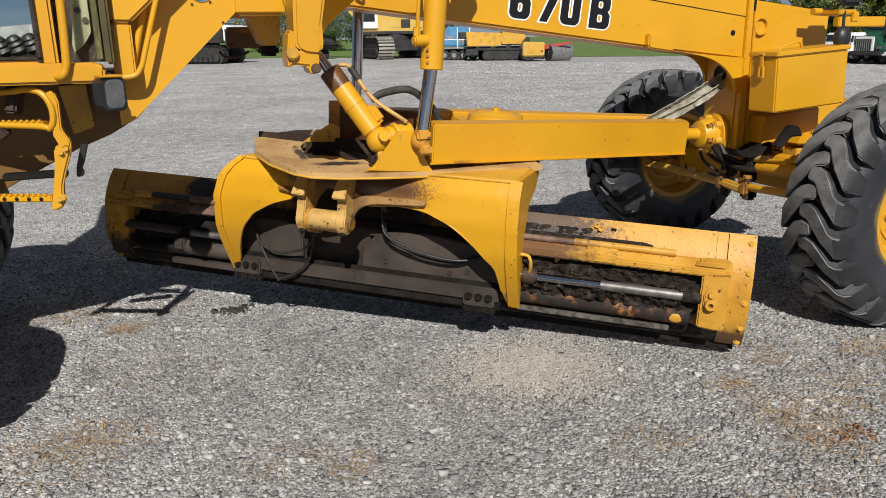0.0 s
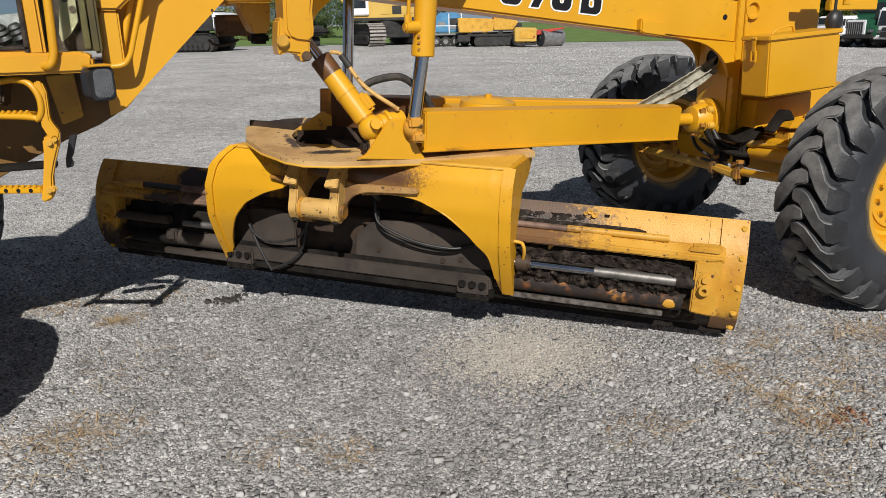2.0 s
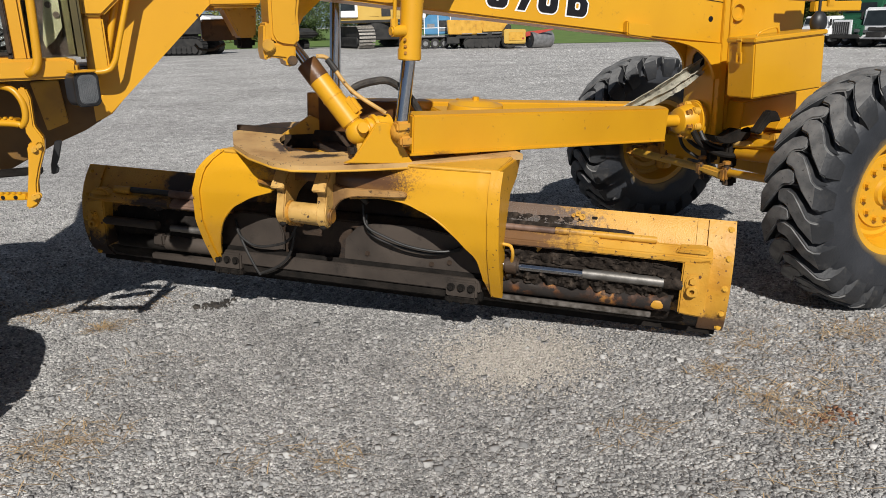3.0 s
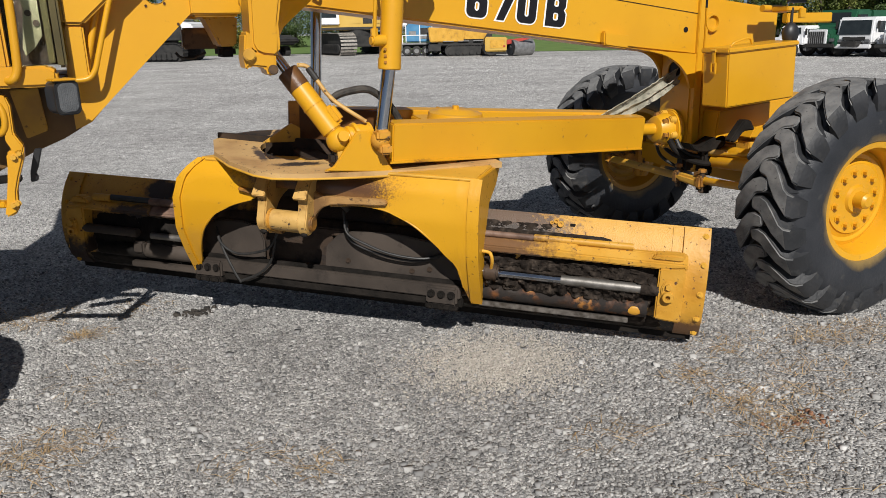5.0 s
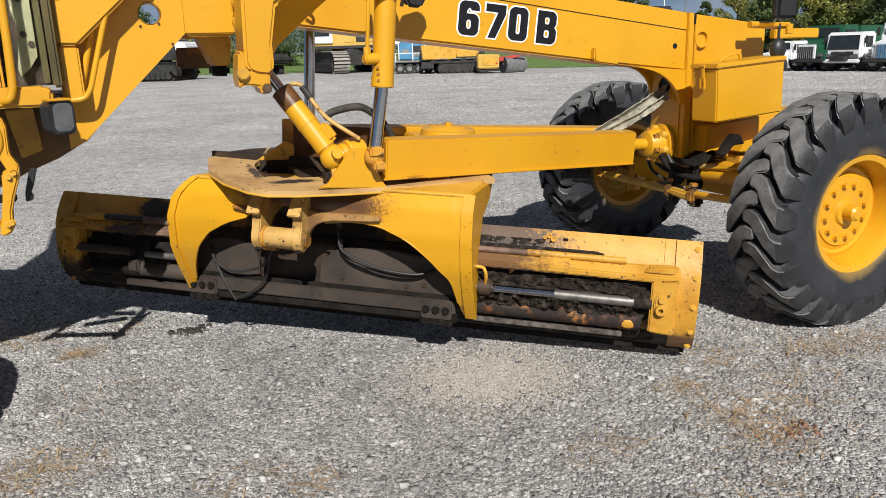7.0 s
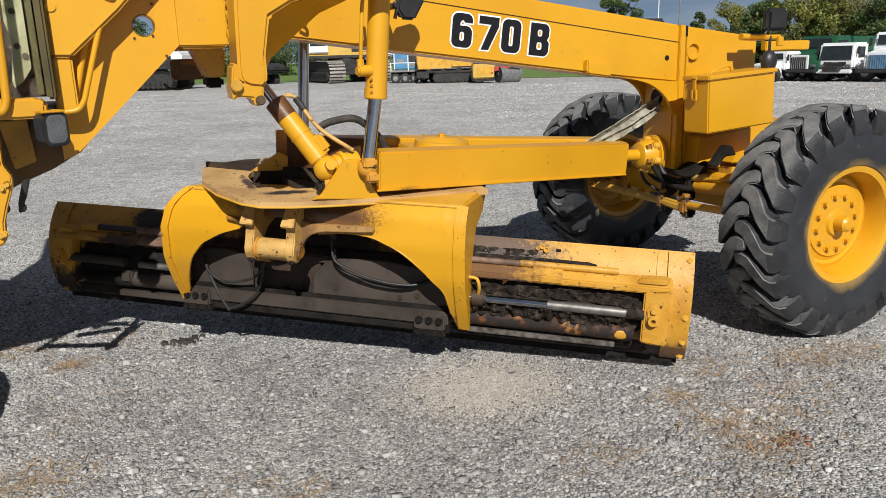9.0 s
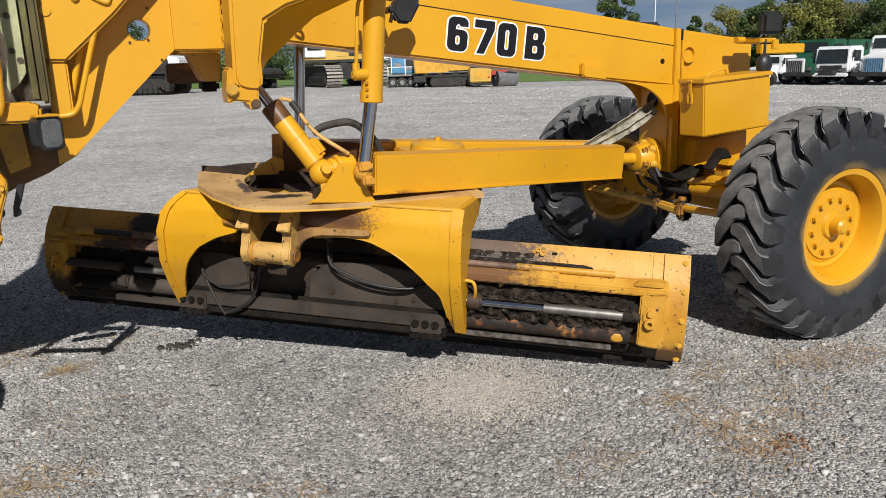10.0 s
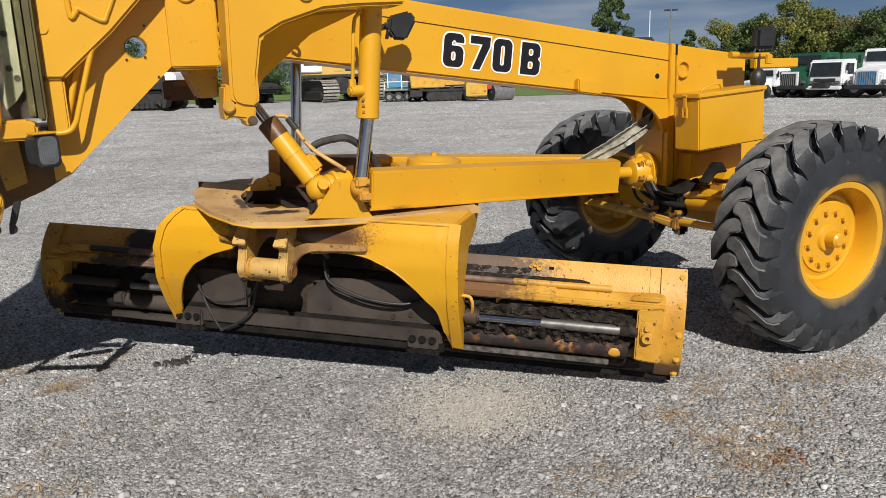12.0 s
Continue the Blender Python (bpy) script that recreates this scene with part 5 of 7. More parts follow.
part("dried_dirt", lumps(0.45, 1.3, 0.448, 0.505, 0.035, 19, 90, 8), mudmat, blade, "crumbs of dried dirt behind the guide bar")
part("paint_patch", ball((0.315, 0.128, 0.15), 0.03, s=(1.2, 0.25, 0.8)), bladepart, blade, "patch of bare yellow paint")
part("sleeve_end", rod((0.2, 0.14, 0.278), (0.3, 0.14, 0.278), 0.031, seg=18, bev=0.006), mudmat, blade, "dirt-caked rod end")
for u, z, r in ((0.757, 0.557, 0.013), (0.733, 0.545, 0.016), (0.78, 0.548, 0.01)):
    part("lug", lathe([(0.0, 0.012), (r * 0.5, 0.012), (r * 0.55, 0.02), (r, 0.02), (r, 0.0)], 16, Matrix.Translation((u, back(z), z)) @ pose(0, 0, 0, -80, 0, 0)), bladepart, blade)
part("slot", box((0.67, back(0.543), 0.543), (0.028, 0.008, 0.018), bev=0.002), greasemat, blade)

# carrier: two cheeks, a curved back wall with two arches, a central hook
CH = [(-0.22, 0.8), (0.34, 0.82), (0.39, 0.74), (0.40, 0.6), (0.37, 0.42), (0.3, 0.27), (0.23, 0.14), (0.2, 0.115), (0.12, 0.115), (0.1, 0.22), (0.14, 0.45), (0.05, 0.64), (-0.12, 0.7)]
SIDE = Matrix(((0, 0, 1, 0), (1, 0, 0, 0), (0, 1, 0, 0), (0, 0, 0, 1)))
carrier = part("blade_carrier", slab([(1.13, -0.22), (1.5, -0.22), (2.2, 0.12), (2.62, 0.22), (2.66, 0.33), (1.13, 0.33)], 0.795, 0.82, None, 0.005), worn, grader, "yellow steel blade carrier", B)
part("cheek", slab(CH, 1.115, 1.14, SIDE, 0.004), rimpaint, carrier)
CH2 = [(0.2, 0.76), (0.36, 0.7), (0.40, 0.6), (0.37, 0.42), (0.3, 0.27), (0.23, 0.14), (0.2, 0.115), (0.12, 0.115), (0.1, 0.22), (0.14, 0.45), (0.12, 0.66)]
part("cheek", slab(CH2, 2.775, 2.8, SIDE, 0.004), paint, carrier)


def wall_y(z):
    """The back wall's curve: full below the top, running in towards the foot."""
    pts = [(0.04, 0.17), (0.1, 0.2), (0.27, 0.3), (0.42, 0.37), (0.6, 0.4), (0.74, 0.39), (0.82, 0.34)]
    for a, b in zip(pts, pts[1:]):
        if a[0] <= z <= b[0]:
            return a[1] + (b[1] - a[1]) * (z - a[0]) / (b[0] - a[0])
    return pts[-1][1]


def arch_low(u):
    pts = [(1.13, 0.12), (1.165, 0.13), (1.19, 0.22), (1.22, 0.36), (1.34, 0.49), (1.45, 0.575), (1.58, 0.63), (1.72, 0.645), (1.88, 0.63), (1.95, 0.66), (2.05, 0.7), (2.25, 0.7), (2.33, 0.625), (2.45, 0.585), (2.575, 0.515), (2.65, 0.42), (2.71, 0.3), (2.745, 0.2), (2.765, 0.13), (2.87, 0.12)]
    for a, b in zip(pts, pts[1:]):
        if a[0] <= u <= b[0]:
            return a[1] + (b[1] - a[1]) * (u - a[0]) / (b[0] - a[0])
    return 0.12


def left_edge(z):
    """The wall's far edge, rounded off at the shoulder."""
    pts = [(0.1, 2.80), (0.4, 2.80), (0.6, 2.785), (0.7, 2.755), (0.76, 2.72), (0.82, 2.65)]
    for a, b in zip(pts, pts[1:]):
        if a[0] <= z <= b[0]:
            return a[1] + (b[1] - a[1]) * (z - a[0]) / (b[0] - a[0])
    return pts[-1][1] if z > 0.5 else 2.8


us = sorted(set([1.13 + 1.67 * i / 70 for i in range(71)] + [1.165, 1.19, 1.22, 2.72, 2.76, 2.78]))
grid = []
for i in range(13):
    row = []
    for u in us:
        lo = arch_low(u)
        z = lo + (0.82 - lo) * i / 12
        k = max(0.0, (u - 2.2) / 0.6)
        row.append((u + k * (left_edge(z) - 2.8), wall_y(z), z))
    grid.append(row)
part("back_wall", sheet(grid, 0.022), wallpaint, carrier, "yellow back wall with two arches")
part("flange", sheet([[(1.128 + d, wall_y(z) + 0.012, z) for d in (-0.03, 0.03)] for z in [0.12 + 0.7 * i / 16 for i in range(17)]], 0.02), rimpaint, carrier)
part("flange", sheet([[(left_edge(z) + d, wall_y(z) + 0.012, z) for d in (-0.03, 0.012)] for z in [0.12 + 0.7 * i / 16 for i in range(17)]], 0.02), rimpaint, carrier)
part("arch_rim", tube([(u, wall_y(arch_low(u)) - 0.005, arch_low(u)) for u in (1.19, 1.22, 1.34, 1.45, 1.58, 1.72, 1.88)], 0.006), wallpaint, carrier)
part("arch_rim", tube([(u, wall_y(arch_low(u)) - 0.005, arch_low(u)) for u in (2.745, 2.71, 2.65, 2.575, 2.45, 2.33)], 0.006), wallpaint, carrier)
part("top_seam", tube([(1.15, 0.345, 0.812), (2.0, 0.35, 0.812), (2.62, 0.345, 0.812)], 0.009), worn, carrier)
RIB = spline([(1.57, 0.677, 0), (1.6, 0.69, 0), (1.8, 0.686, 0), (1.93, 0.69, 0), (2.0, 0.71, 0), (2.03, 0.6, 0), (2.02, 0.5, 0), (1.985, 0.49, 0), (1.965, 0.55, 0), (1.935, 0.605, 0), (1.88, 0.638, 0), (1.8, 0.65, 0), (1.6, 0.662, 0), (1.57, 0.668, 0)], 3)
part("rib", slab([(p.x, p.y) for p in RIB], 0.385, 0.425, XZ, 0.006), ribmat, carrier, "dusty worn rib round the arch, toned down for part shade")
part("rib", slab([(2.28, 0.652), (2.39, 0.672), (2.395, 0.69), (2.29, 0.682)], 0.385, 0.425, XZ, 0.005), grimy, carrier)
EAR = spline([(0.2, 0.78, 0), (0.4, 0.785, 0), (0.465, 0.745, 0), (0.515, 0.69, 0), (0.507, 0.655, 0), (0.515, 0.605, 0), (0.53, 0.55, 0), (0.51, 0.5, 0), (0.47, 0.484, 0), (0.43, 0.505, 0), (0.4, 0.57, 0), (0.34, 0.63, 0), (0.2, 0.67, 0)], 4)
for u in (1.96, 2.186):
    part("hook_ear", slab([(p.x, p.y) for p in EAR], u, u + 0.05, SIDE, 0.006), hookmat, carrier)
    part("hook_lip", slab([(-0.036, -0.07), (0.036, -0.07), (0.034, 0.07), (-0.02, 0.076)], -0.01, 0.012, pose(u + 0.024, 0.5, 0.738, 131, 0, 0), 0.004), hookmat, carrier)
    part("hook_web", slab([(0.3, 0.77), (0.36, 0.76), (0.33, 0.62), (0.3, 0.6)], u + 0.05, u + 0.075, SIDE, 0.004), grimy, carrier)
part("pin", rod((1.94, 0.475, 0.548), (2.25, 0.475, 0.548), 0.026, bev=0.006), hookmat, carrier)
part("pin_sleeve", rod((2.0, 0.475, 0.553), (2.178, 0.475, 0.553), 0.052, seg=32, bev=0.01), hookmat, carrier)
part("sleeve_collar", rod((2.165, 0.475, 0.553), (2.183, 0.475, 0.553), 0.058, seg=28, bev=0.004), grimy, carrier)
part("pin_end", rod((1.938, 0.475, 0.548), (1.958, 0.475, 0.548), 0.04, seg=24, bev=0.006), grimy, carrier)
for u, w in ((1.98, 0.51), (1.99, 0.48), (2.205, 0.51), (2.215, 0.47)):
    part("grease_clod", ball((u, w, 0.493), 0.015, s=(1.3, 0.8, 0.8)), greasemat, carrier)
part("drip_edge", slab([(2.02, 0.492), (2.16, 0.497), (2.16, 0.507), (2.02, 0.502)], 0.46, 0.485, XZ, 0.002), hookmat, carrier)
# dark sheet closing off the arches, in place of the shade behind them
part("dark_backing_sheet", slab([(1.3, 0.5), (2.75, 0.5), (2.75, 0.9), (1.3, 0.9)], -0.02, 0.0, XZ, 0.003), oily, carrier)
# dark ear plates and hinge blocks
EAR1 = [(1.22, 0.08), (1.22, 0.27), (1.28, 0.37), (1.38, 0.425), (1.6, 0.45), (1.83, 0.445), (1.93, 0.415), (2.0, 0.34), (2.02, 0.08)]
EAR2 = [(2.38, 0.08), (2.38, 0.33), (2.41, 0.41), (2.5, 0.435), (2.64, 0.435), (2.74, 0.405), (2.8, 0.35), (2.8, 0.08)]
part("ear_plate", slab(EAR1, 0.165, 0.185, XZ, 0.006), greyplate, carrier, "dusty dark steel ear plate")
part("ear_plate", slab(EAR2, 0.165, 0.185, XZ, 0.006), greyplate, carrier, "dusty dark steel ear plate")
# black strip painted in as the shadow gap under the ear plates
part("slot", box((2.02, 0.19, 0.214), (1.62, 0.012, 0.026), bev=0.002), greasemat, carrier, "black strip standing in for the shadow gap above the foot bar")
# dark sheet stands in for the hook's shadow between the ear plates
part("shade_sheet", slab([(1.98, 0.1), (2.4, 0.1), (2.4, 0.4), (1.98, 0.4)], 0.12, 0.14, XZ, 0.004), oily, carrier)
part("foot_bar", box((2.02, 0.2, 0.165), (1.6, 0.035, 0.075), bev=0.006), greyplate, carrier)
part("foot_bar", box((2.02, 0.18, 0.1), (1.62, 0.04, 0.05), bev=0.006), greasemat, carrier)
for u in (1.32, 2.72):
    hb = part("hinge_block", box((u, 0.2, 0.145), (0.17, 0.075, 0.1), bev=0.01), greyplate, carrier)
    part("hinge_shoe", box((u, 0.19, 0.08), (0.18, 0.09, 0.03), bev=0.006), greasemat, carrier)
    bolts(carrier, "bolt", greasemat, [(u + d, 0.238, 0.155) for d in (-0.055, 0.0, 0.055)], (0, 1, 0), 0.015, 0.016)
    bolts(carrier, "bolt", greasemat, [(u + d, 0.236, 0.083) for d in (-0.06, 0.0, 0.06)], (0, 1, 0), 0.012, 0.014)
bolts(carrier, "bolt", oily, [(1.87, 0.186, 0.27), (1.5, 0.186, 0.25), (1.4, 0.186, 0.27)], (0, 1, 0), 0.01, 0.008)
part("hose", tube([(1.33, 0.19, 0.365), (1.43, 0.24, 0.345), (1.6, 0.26, 0.36), (1.74, 0.26, 0.4), (1.85, 0.25, 0.45), (1.88, 0.22, 0.56)], 0.0075), blackrub, carrier, "black hydraulic hose")
part("hose", tube([(1.34, 0.19, 0.35), (1.48, 0.22, 0.32), (1.68, 0.23, 0.345), (1.84, 0.22, 0.4), (1.87, 0.2, 0.5)], 0.0075), blackrub, carrier, "black hydraulic hose")
part("hose", tube([(2.68, 0.19, 0.39), (2.63, 0.23, 0.31), (2.53, 0.24, 0.26), (2.4, 0.25, 0.28), (2.3, 0.27, 0.33), (2.24, 0.27, 0.44)], 0.0075), blackrub, carrier, "black hydraulic hose")
part("hose", tube([(2.68, 0.19, 0.39), (2.62, 0.23, 0.28), (2.54, 0.25, 0.15), (2.5, 0.25, 0.09)], 0.0075), blackrub, carrier, "black hydraulic hose")
part("hose", tube([(2.5, 0.25, 0.1), (2.38, 0.25, 0.16), (2.3, 0.26, 0.25), (2.26, 0.27, 0.4)], 0.0075), blackrub, carrier, "black hydraulic hose")
part("hose_fitting", rod((1.845, 0.23, 0.57), (1.88, 0.235, 0.6), 0.017), hosegrey, carrier)
part("hose_fitting", rod((2.2, 0.3, 0.44), (2.28, 0.3, 0.44), 0.018), grimy, carrier)

# canvas sleeve round the hoses between pedestal and drawbar
def ribbon(pts, wide, seed):
    """A limp, frayed flat strip of canvas."""
    rng = random.Random(seed)
    path = spline(pts, 8)
    grid = []
    for i, p in enumerate(path):
        d = (path[min(i + 1, len(path) - 1)] - path[max(i - 1, 0)]).normalized()
        side = Vector((0.35, -0.2, 1.0)).normalized()
        side = (side - d * side.dot(d)).normalized()
        nrm = d.cross(side)
        row = []
        for k in (-2, -1, 0, 1, 2):
            fray = rng.uniform(-0.0035, 0.0035) if abs(k) == 2 else 0.0
            row.append(p + side * (wide * k / 4 + fray) + nrm * (0.014 * math.cos(k * 1.1) + 0.002 * math.sin(i * 0.5 + k)))
        grid.append(row)
    return sheet(grid, 0.006)


sl = part("hose_sleeve", ribbon([(-0.40, -0.02, 1.352), (-0.5, -0.02, 1.312), (-0.6, -0.02, 1.26), (-0.813, -0.01, 1.152), (-0.985, 0.0, 1.078), (-1.15, 0.02, 1.02)], 0.085, 2), canvas, grader, "frayed grey canvas sleeve over hydraulic hoses")
part("fold", ribbon([(-0.39, -0.045, 1.338), (-0.5, -0.05, 1.27), (-0.6, -0.05, 1.218), (-0.75, -0.045, 1.15), (-0.875, -0.03, 1.1), (-1.0, -0.02, 1.045)], 0.06, 3), canvas, sl)
part("inner_hose", tube([(-0.40, 0.02, 1.33), (-0.6, 0.02, 1.22), (-0.9, 0.03, 1.08), (-1.15, 0.04, 0.99)], 0.013), blackrub, sl)
part("bore", lathe([(0.06, 0.0), (0.075, 0.0), (0.075, 0.02), (0.06, 0.02)], 28, pose(-0.415, 0.0, 1.37, 0, 90, 0), closed=True), paint, pedestal)
part("bore_hole", rod((-0.407, 0.0, 1.37), (-0.39, 0.0, 1.37), 0.06, seg=24), blackpaint, pedestal, "dark bore through the pedestal")

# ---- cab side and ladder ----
# black block in place of the shade inside the cab
cab = part("cab", box((-5.2, 0.0, 2.02), (0.3, 0.9, 0.92), bev=0.02), fardark, grader, "black block standing in for the unlit cab interior")
part("roof", box((-4.75, 0.0, 3.0), (1.6, 1.3, 0.1), bev=0.03), paint, cab)
part("floor_sill", slab([(-5.2, 1.47), (-4.065, 1.466), (-4.047, 1.48), (-4.044, 1.527), (-4.076, 1.55), (-5.2, 1.554)], -0.56, -0.42, XZ, 0.012), paint, cab)
part("floor_sill", slab([(-5.2, 1.465), (-4.215, 1.465), (-4.215, 1.547), (-5.2, 1.547)], -0.52, -0.44, XZ, 0.012), worn, cab)
part("corner_post", box((-4.246, -0.5, 2.1), (0.06, 0.06, 1.12), bev=0.012), paint, cab)
part("front_post", box((-4.022, -0.47, 2.1), (0.035, 0.08, 1.12), bev=0.01), olive, cab, "dark olive post behind dusty glass")
part("glass_pane", box((-4.13, -0.482, 2.1), (0.18, 0.006, 1.1), bev=0), glass, cab, "dusty side window").visible_shadow = False
part("cream_board", slab([(-4.15, 2.7), (-4.16, 1.86), (-4.14, 1.78), (-4.165, 1.62), (-4.158, 1.59), (-4.12, 1.62), (-4.085, 1.67), (-4.08, 2.7)], -0.44, -0.43, XZ, 0), cream, cab, "dusty cream board behind the window")
part("inside_strip", slab([(-4.075, 1.56), (-4.075, 2.7), (-4.05, 2.7), (-4.05, 1.56)], -0.44, -0.43, XZ, 0), olive, cab)
part("inside_back", box((-4.12, -0.4, 2.1), (0.22, 0.01, 1.1), bev=0), oily, cab)
for x, z in ((-4.125, 1.76), (-4.1, 1.72), (-4.125, 1.9)):
    part("hole", rod((x, -0.447, z), (x, -0.435, z), 0.013, seg=16), oily, cab)
door = part("door", box((-4.75, -0.51, 1.54), (0.96, 0.05, 0.045), bev=0.01), paint, cab)
part("seal", box((-4.283, -0.52, 2.1), (0.018, 0.03, 1.1), bev=0.004), oily, door)
part("seal", box((-4.7, -0.52, 1.57), (0.85, 0.03, 0.016), bev=0.004), oily, door)
part("pane", box((-4.7, -0.5, 2.15), (0.82, 0.006, 1.14), bev=0), glass, door, "clear door window").visible_shadow = False
COWL = [(-4.005, 1.712), (-3.925, 1.71), (-3.71, 1.905), (-3.47, 2.16), (-3.47, 2.6), (-4.005, 2.6)]
cowl = part("cowl", slab(COWL, -0.44, -0.3, XZ, 0.012), paint, cab)
part("cowl_rib", tube([(-3.87, -0.443, 2.4), (-3.87, -0.445, 2.0), (-3.845, -0.445, 1.985), (-3.83, -0.445, 2.0), (-3.745, -0.445, 1.955), (-3.72, -0.445, 1.985), (-3.66, -0.445, 2.12)], 0.012), paint, cowl)
part("screw", rod((-3.98, -0.437, 1.92), (-3.98, -0.446, 1.92), 0.022), paint, cowl)
part("lower_post", box((-3.965, -0.38, 1.595), (0.078, 0.09, 0.225), bev=0.008), paint, cab)
part("grab_rail", tube([(-4.17, -0.58, 2.6), (-4.172, -0.58, 1.9), (-4.18, -0.58, 1.6), (-4.188, -0.58, 1.53), (-4.21, -0.575, 1.498), (-4.245, -0.52, 1.5)], 0.017, 12), paint, cab)
part("grab_rail", tube([(-3.74, -0.42, 2.0), (-3.814, -0.42, 1.795), (-3.88, -0.42, 1.59), (-3.905, -0.42, 1.52), (-3.945, -0.42, 1.484), (-4.05, -0.42, 1.484)], 0.0125, 12), paint, cab)
part("grab_rail", tube([(-3.79, -0.37, 2.0), (-3.87, -0.37, 1.76), (-3.925, -0.37, 1.57), (-3.95, -0.37, 1.49)], 0.015, 12), paint, cab)
part("under_panel", slab([(-4.27, 1.441), (-4.155, 1.446), (-4.141, 1.253), (-4.232, 1.221)], -0.21, -0.19, XZ, 0.004), worn, cab)
LAMP = pose(-4.022, -0.615, 1.424, 0, 0, 25) @ Matrix.Scale(0.88, 4)


def rounded(wide, high, r):
    """The outline of a rectangle with round corners about the origin."""
    out = []
    for cx, cz, a0 in ((1, 1, 0), (-1, 1, 90), (-1, -1, 180), (1, -1, 270)):
        for k in range(7):
            a = radians(a0 + 15 * k)
            out.append((cx * (wide / 2 - r) + r * math.cos(a), cz * (high / 2 - r) + r * math.sin(a)))
    return out


wl_ = part("work_lamp", slab(rounded(0.104, 0.15, 0.026), 0.0, 0.095, XZ, 0.008), greyplas, cab, "grey work lamp with ribbed lens", LAMP)
part("back_shell", slab(rounded(0.09, 0.136, 0.03), 0.09, 0.135, XZ, 0.014), greyplas, wl_)
part("bezel", slab(rounded(0.112, 0.158, 0.03), -0.026, 0.006, XZ, 0.006), blackplas, wl_, "black bezel")
part("lens", slab(rounded(0.088, 0.134, 0.03), -0.033, -0.02, XZ, 0.005), lens, wl_, "ribbed frosted glass lens")
for k in range(9):
    part("lens_rib", box((-0.032 + 0.008 * k, -0.0335, 0.0), (0.003, 0.003, 0.112 if 0 < k < 8 else 0.09), bev=0.001), lens, wl_)
part("bracket", box((-0.01, 0.0, 0.082), (0.11, 0.08, 0.012), bev=0.004), paint, wl_)
# far wall coloured black for the unlit interior
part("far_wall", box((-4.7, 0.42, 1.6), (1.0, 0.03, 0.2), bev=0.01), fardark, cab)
con = part("console", slab([(-4.9, 1.5), (-4.25, 1.5), (-4.28, 1.72), (-4.5, 1.70), (-4.9, 1.62)], -0.12, 0.1, XZ, 0.02), consolemat, cab, "grey control console")
for i in range(9):
    part("lever_boot", lathe([(0.0, 0.05), (0.02, 0.045), (0.03, 0.03), (0.026, 0.022), (0.036, 0.01), (0.03, 0.0), (0.042, -0.015), (0.03, -0.03), (0.0, -0.03)], 18, pose(-4.34 - 0.06 * (i % 5), -0.2 - 0.05 * (i // 5), 1.62 + 0.035 * (i // 5) - 0.006 * i, 15, -20, 0)), blackrub, con, "black rubber lever boot")
# boarding ladder
STRAP = [(-4.288, 1.408), (-4.274, 1.442), (-4.25, 1.434), (-4.239, 1.395), (-4.243, 1.282), (-4.215, 1.228), (-4.222, 1.17), (-4.255, 1.2), (-4.278, 1.256), (-4.272, 1.373)]
SP = [(-4.285, 1.2), (-4.27, 1.215), (-4.225, 1.222), (-4.222, 1.18), (-4.252, 1.1), (-4.27, 1.04), (-4.278, 0.95), (-4.31, 0.933), (-4.33, 0.938), (-4.315, 1.0), (-4.298, 1.085), (-4.288, 1.15)]
ladder = part("ladder", slab(SP, -0.53, -0.455, XZ, 0.008), paint, grader, "yellow boarding ladder with toothed treads")
TURN_IN = Matrix.Translation((-4.3, -0.52, 0)) @ pose(0, 0, 0, 0, 0, -24) @ Matrix.Translation((4.3, 0.52, 0))
part("side_plate", slab([(x - 0.43, z) for x, z in SP], -0.53, -0.515, XZ, 0.004), paint, ladder, "", TURN_IN)
part("upper_rail", slab(STRAP, -0.535, -0.475, XZ, 0.006), paint, ladder)
part("loop", tube([(-4.72, -0.52, 1.425), (-4.452, -0.52, 1.437), (-4.36, -0.52, 1.446), (-4.3, -0.52, 1.43), (-4.268, -0.52, 1.38), (-4.266, -0.52, 1.32), (-4.29, -0.52, 1.285), (-4.34, -0.52, 1.295), (-4.72, -0.52, 1.31)], 0.0135, 12), paint, ladder, "", TURN_IN)


def tread(z, x0, x1, parent):
    bm = box(((x0 + x1) / 2, -0.5, z), (x1 - x0, 0.05, 0.028), bev=0.004)
    n = int((x1 - x0) / 0.026)
    for i in range(n):
        box((x0 + 0.015 + i * 0.026, -0.522, z + 0.017), (0.013, 0.012, 0.012), bev=0.002, bm=bm)
    return part("tread", bm, paint, parent, "", TURN_IN)


tread(1.3, -4.73, -4.31, ladder)
tread(0.985, -4.73, -4.325, ladder)
for i in range(6):
    part("tread_hole", rod((-4.37 - 0.055 * i, -0.5265, 0.984), (-4.37 - 0.055 * i, -0.52, 0.984), 0.009, seg=12), blackpaint, ladder, "dark round hole", TURN_IN)
bolts(ladder, "bolt", worn, [(-4.258, -0.532, 1.185), (-4.236, -0.532, 1.2), (-4.29, -0.532, 0.985), (-4.275, -0.532, 0.99)], (0, -1, 0), 0.01, 0.016)
part("chain_hook", slab([(-4.16, 1.2), (-4.185, 1.12), (-4.2, 1.09), (-4.19, 1.085), (-4.195, 1.06), (-4.225, 1.055), (-4.22, 1.1), (-4.19, 1.2)], -0.42, -0.39, XZ, 0.004), blackplas, grader, "black steel hook")
part("far_tread", box((-4.4, -0.3, 1.06), (0.26, 0.06, 0.03), bev=0.005), greasemat, grader)
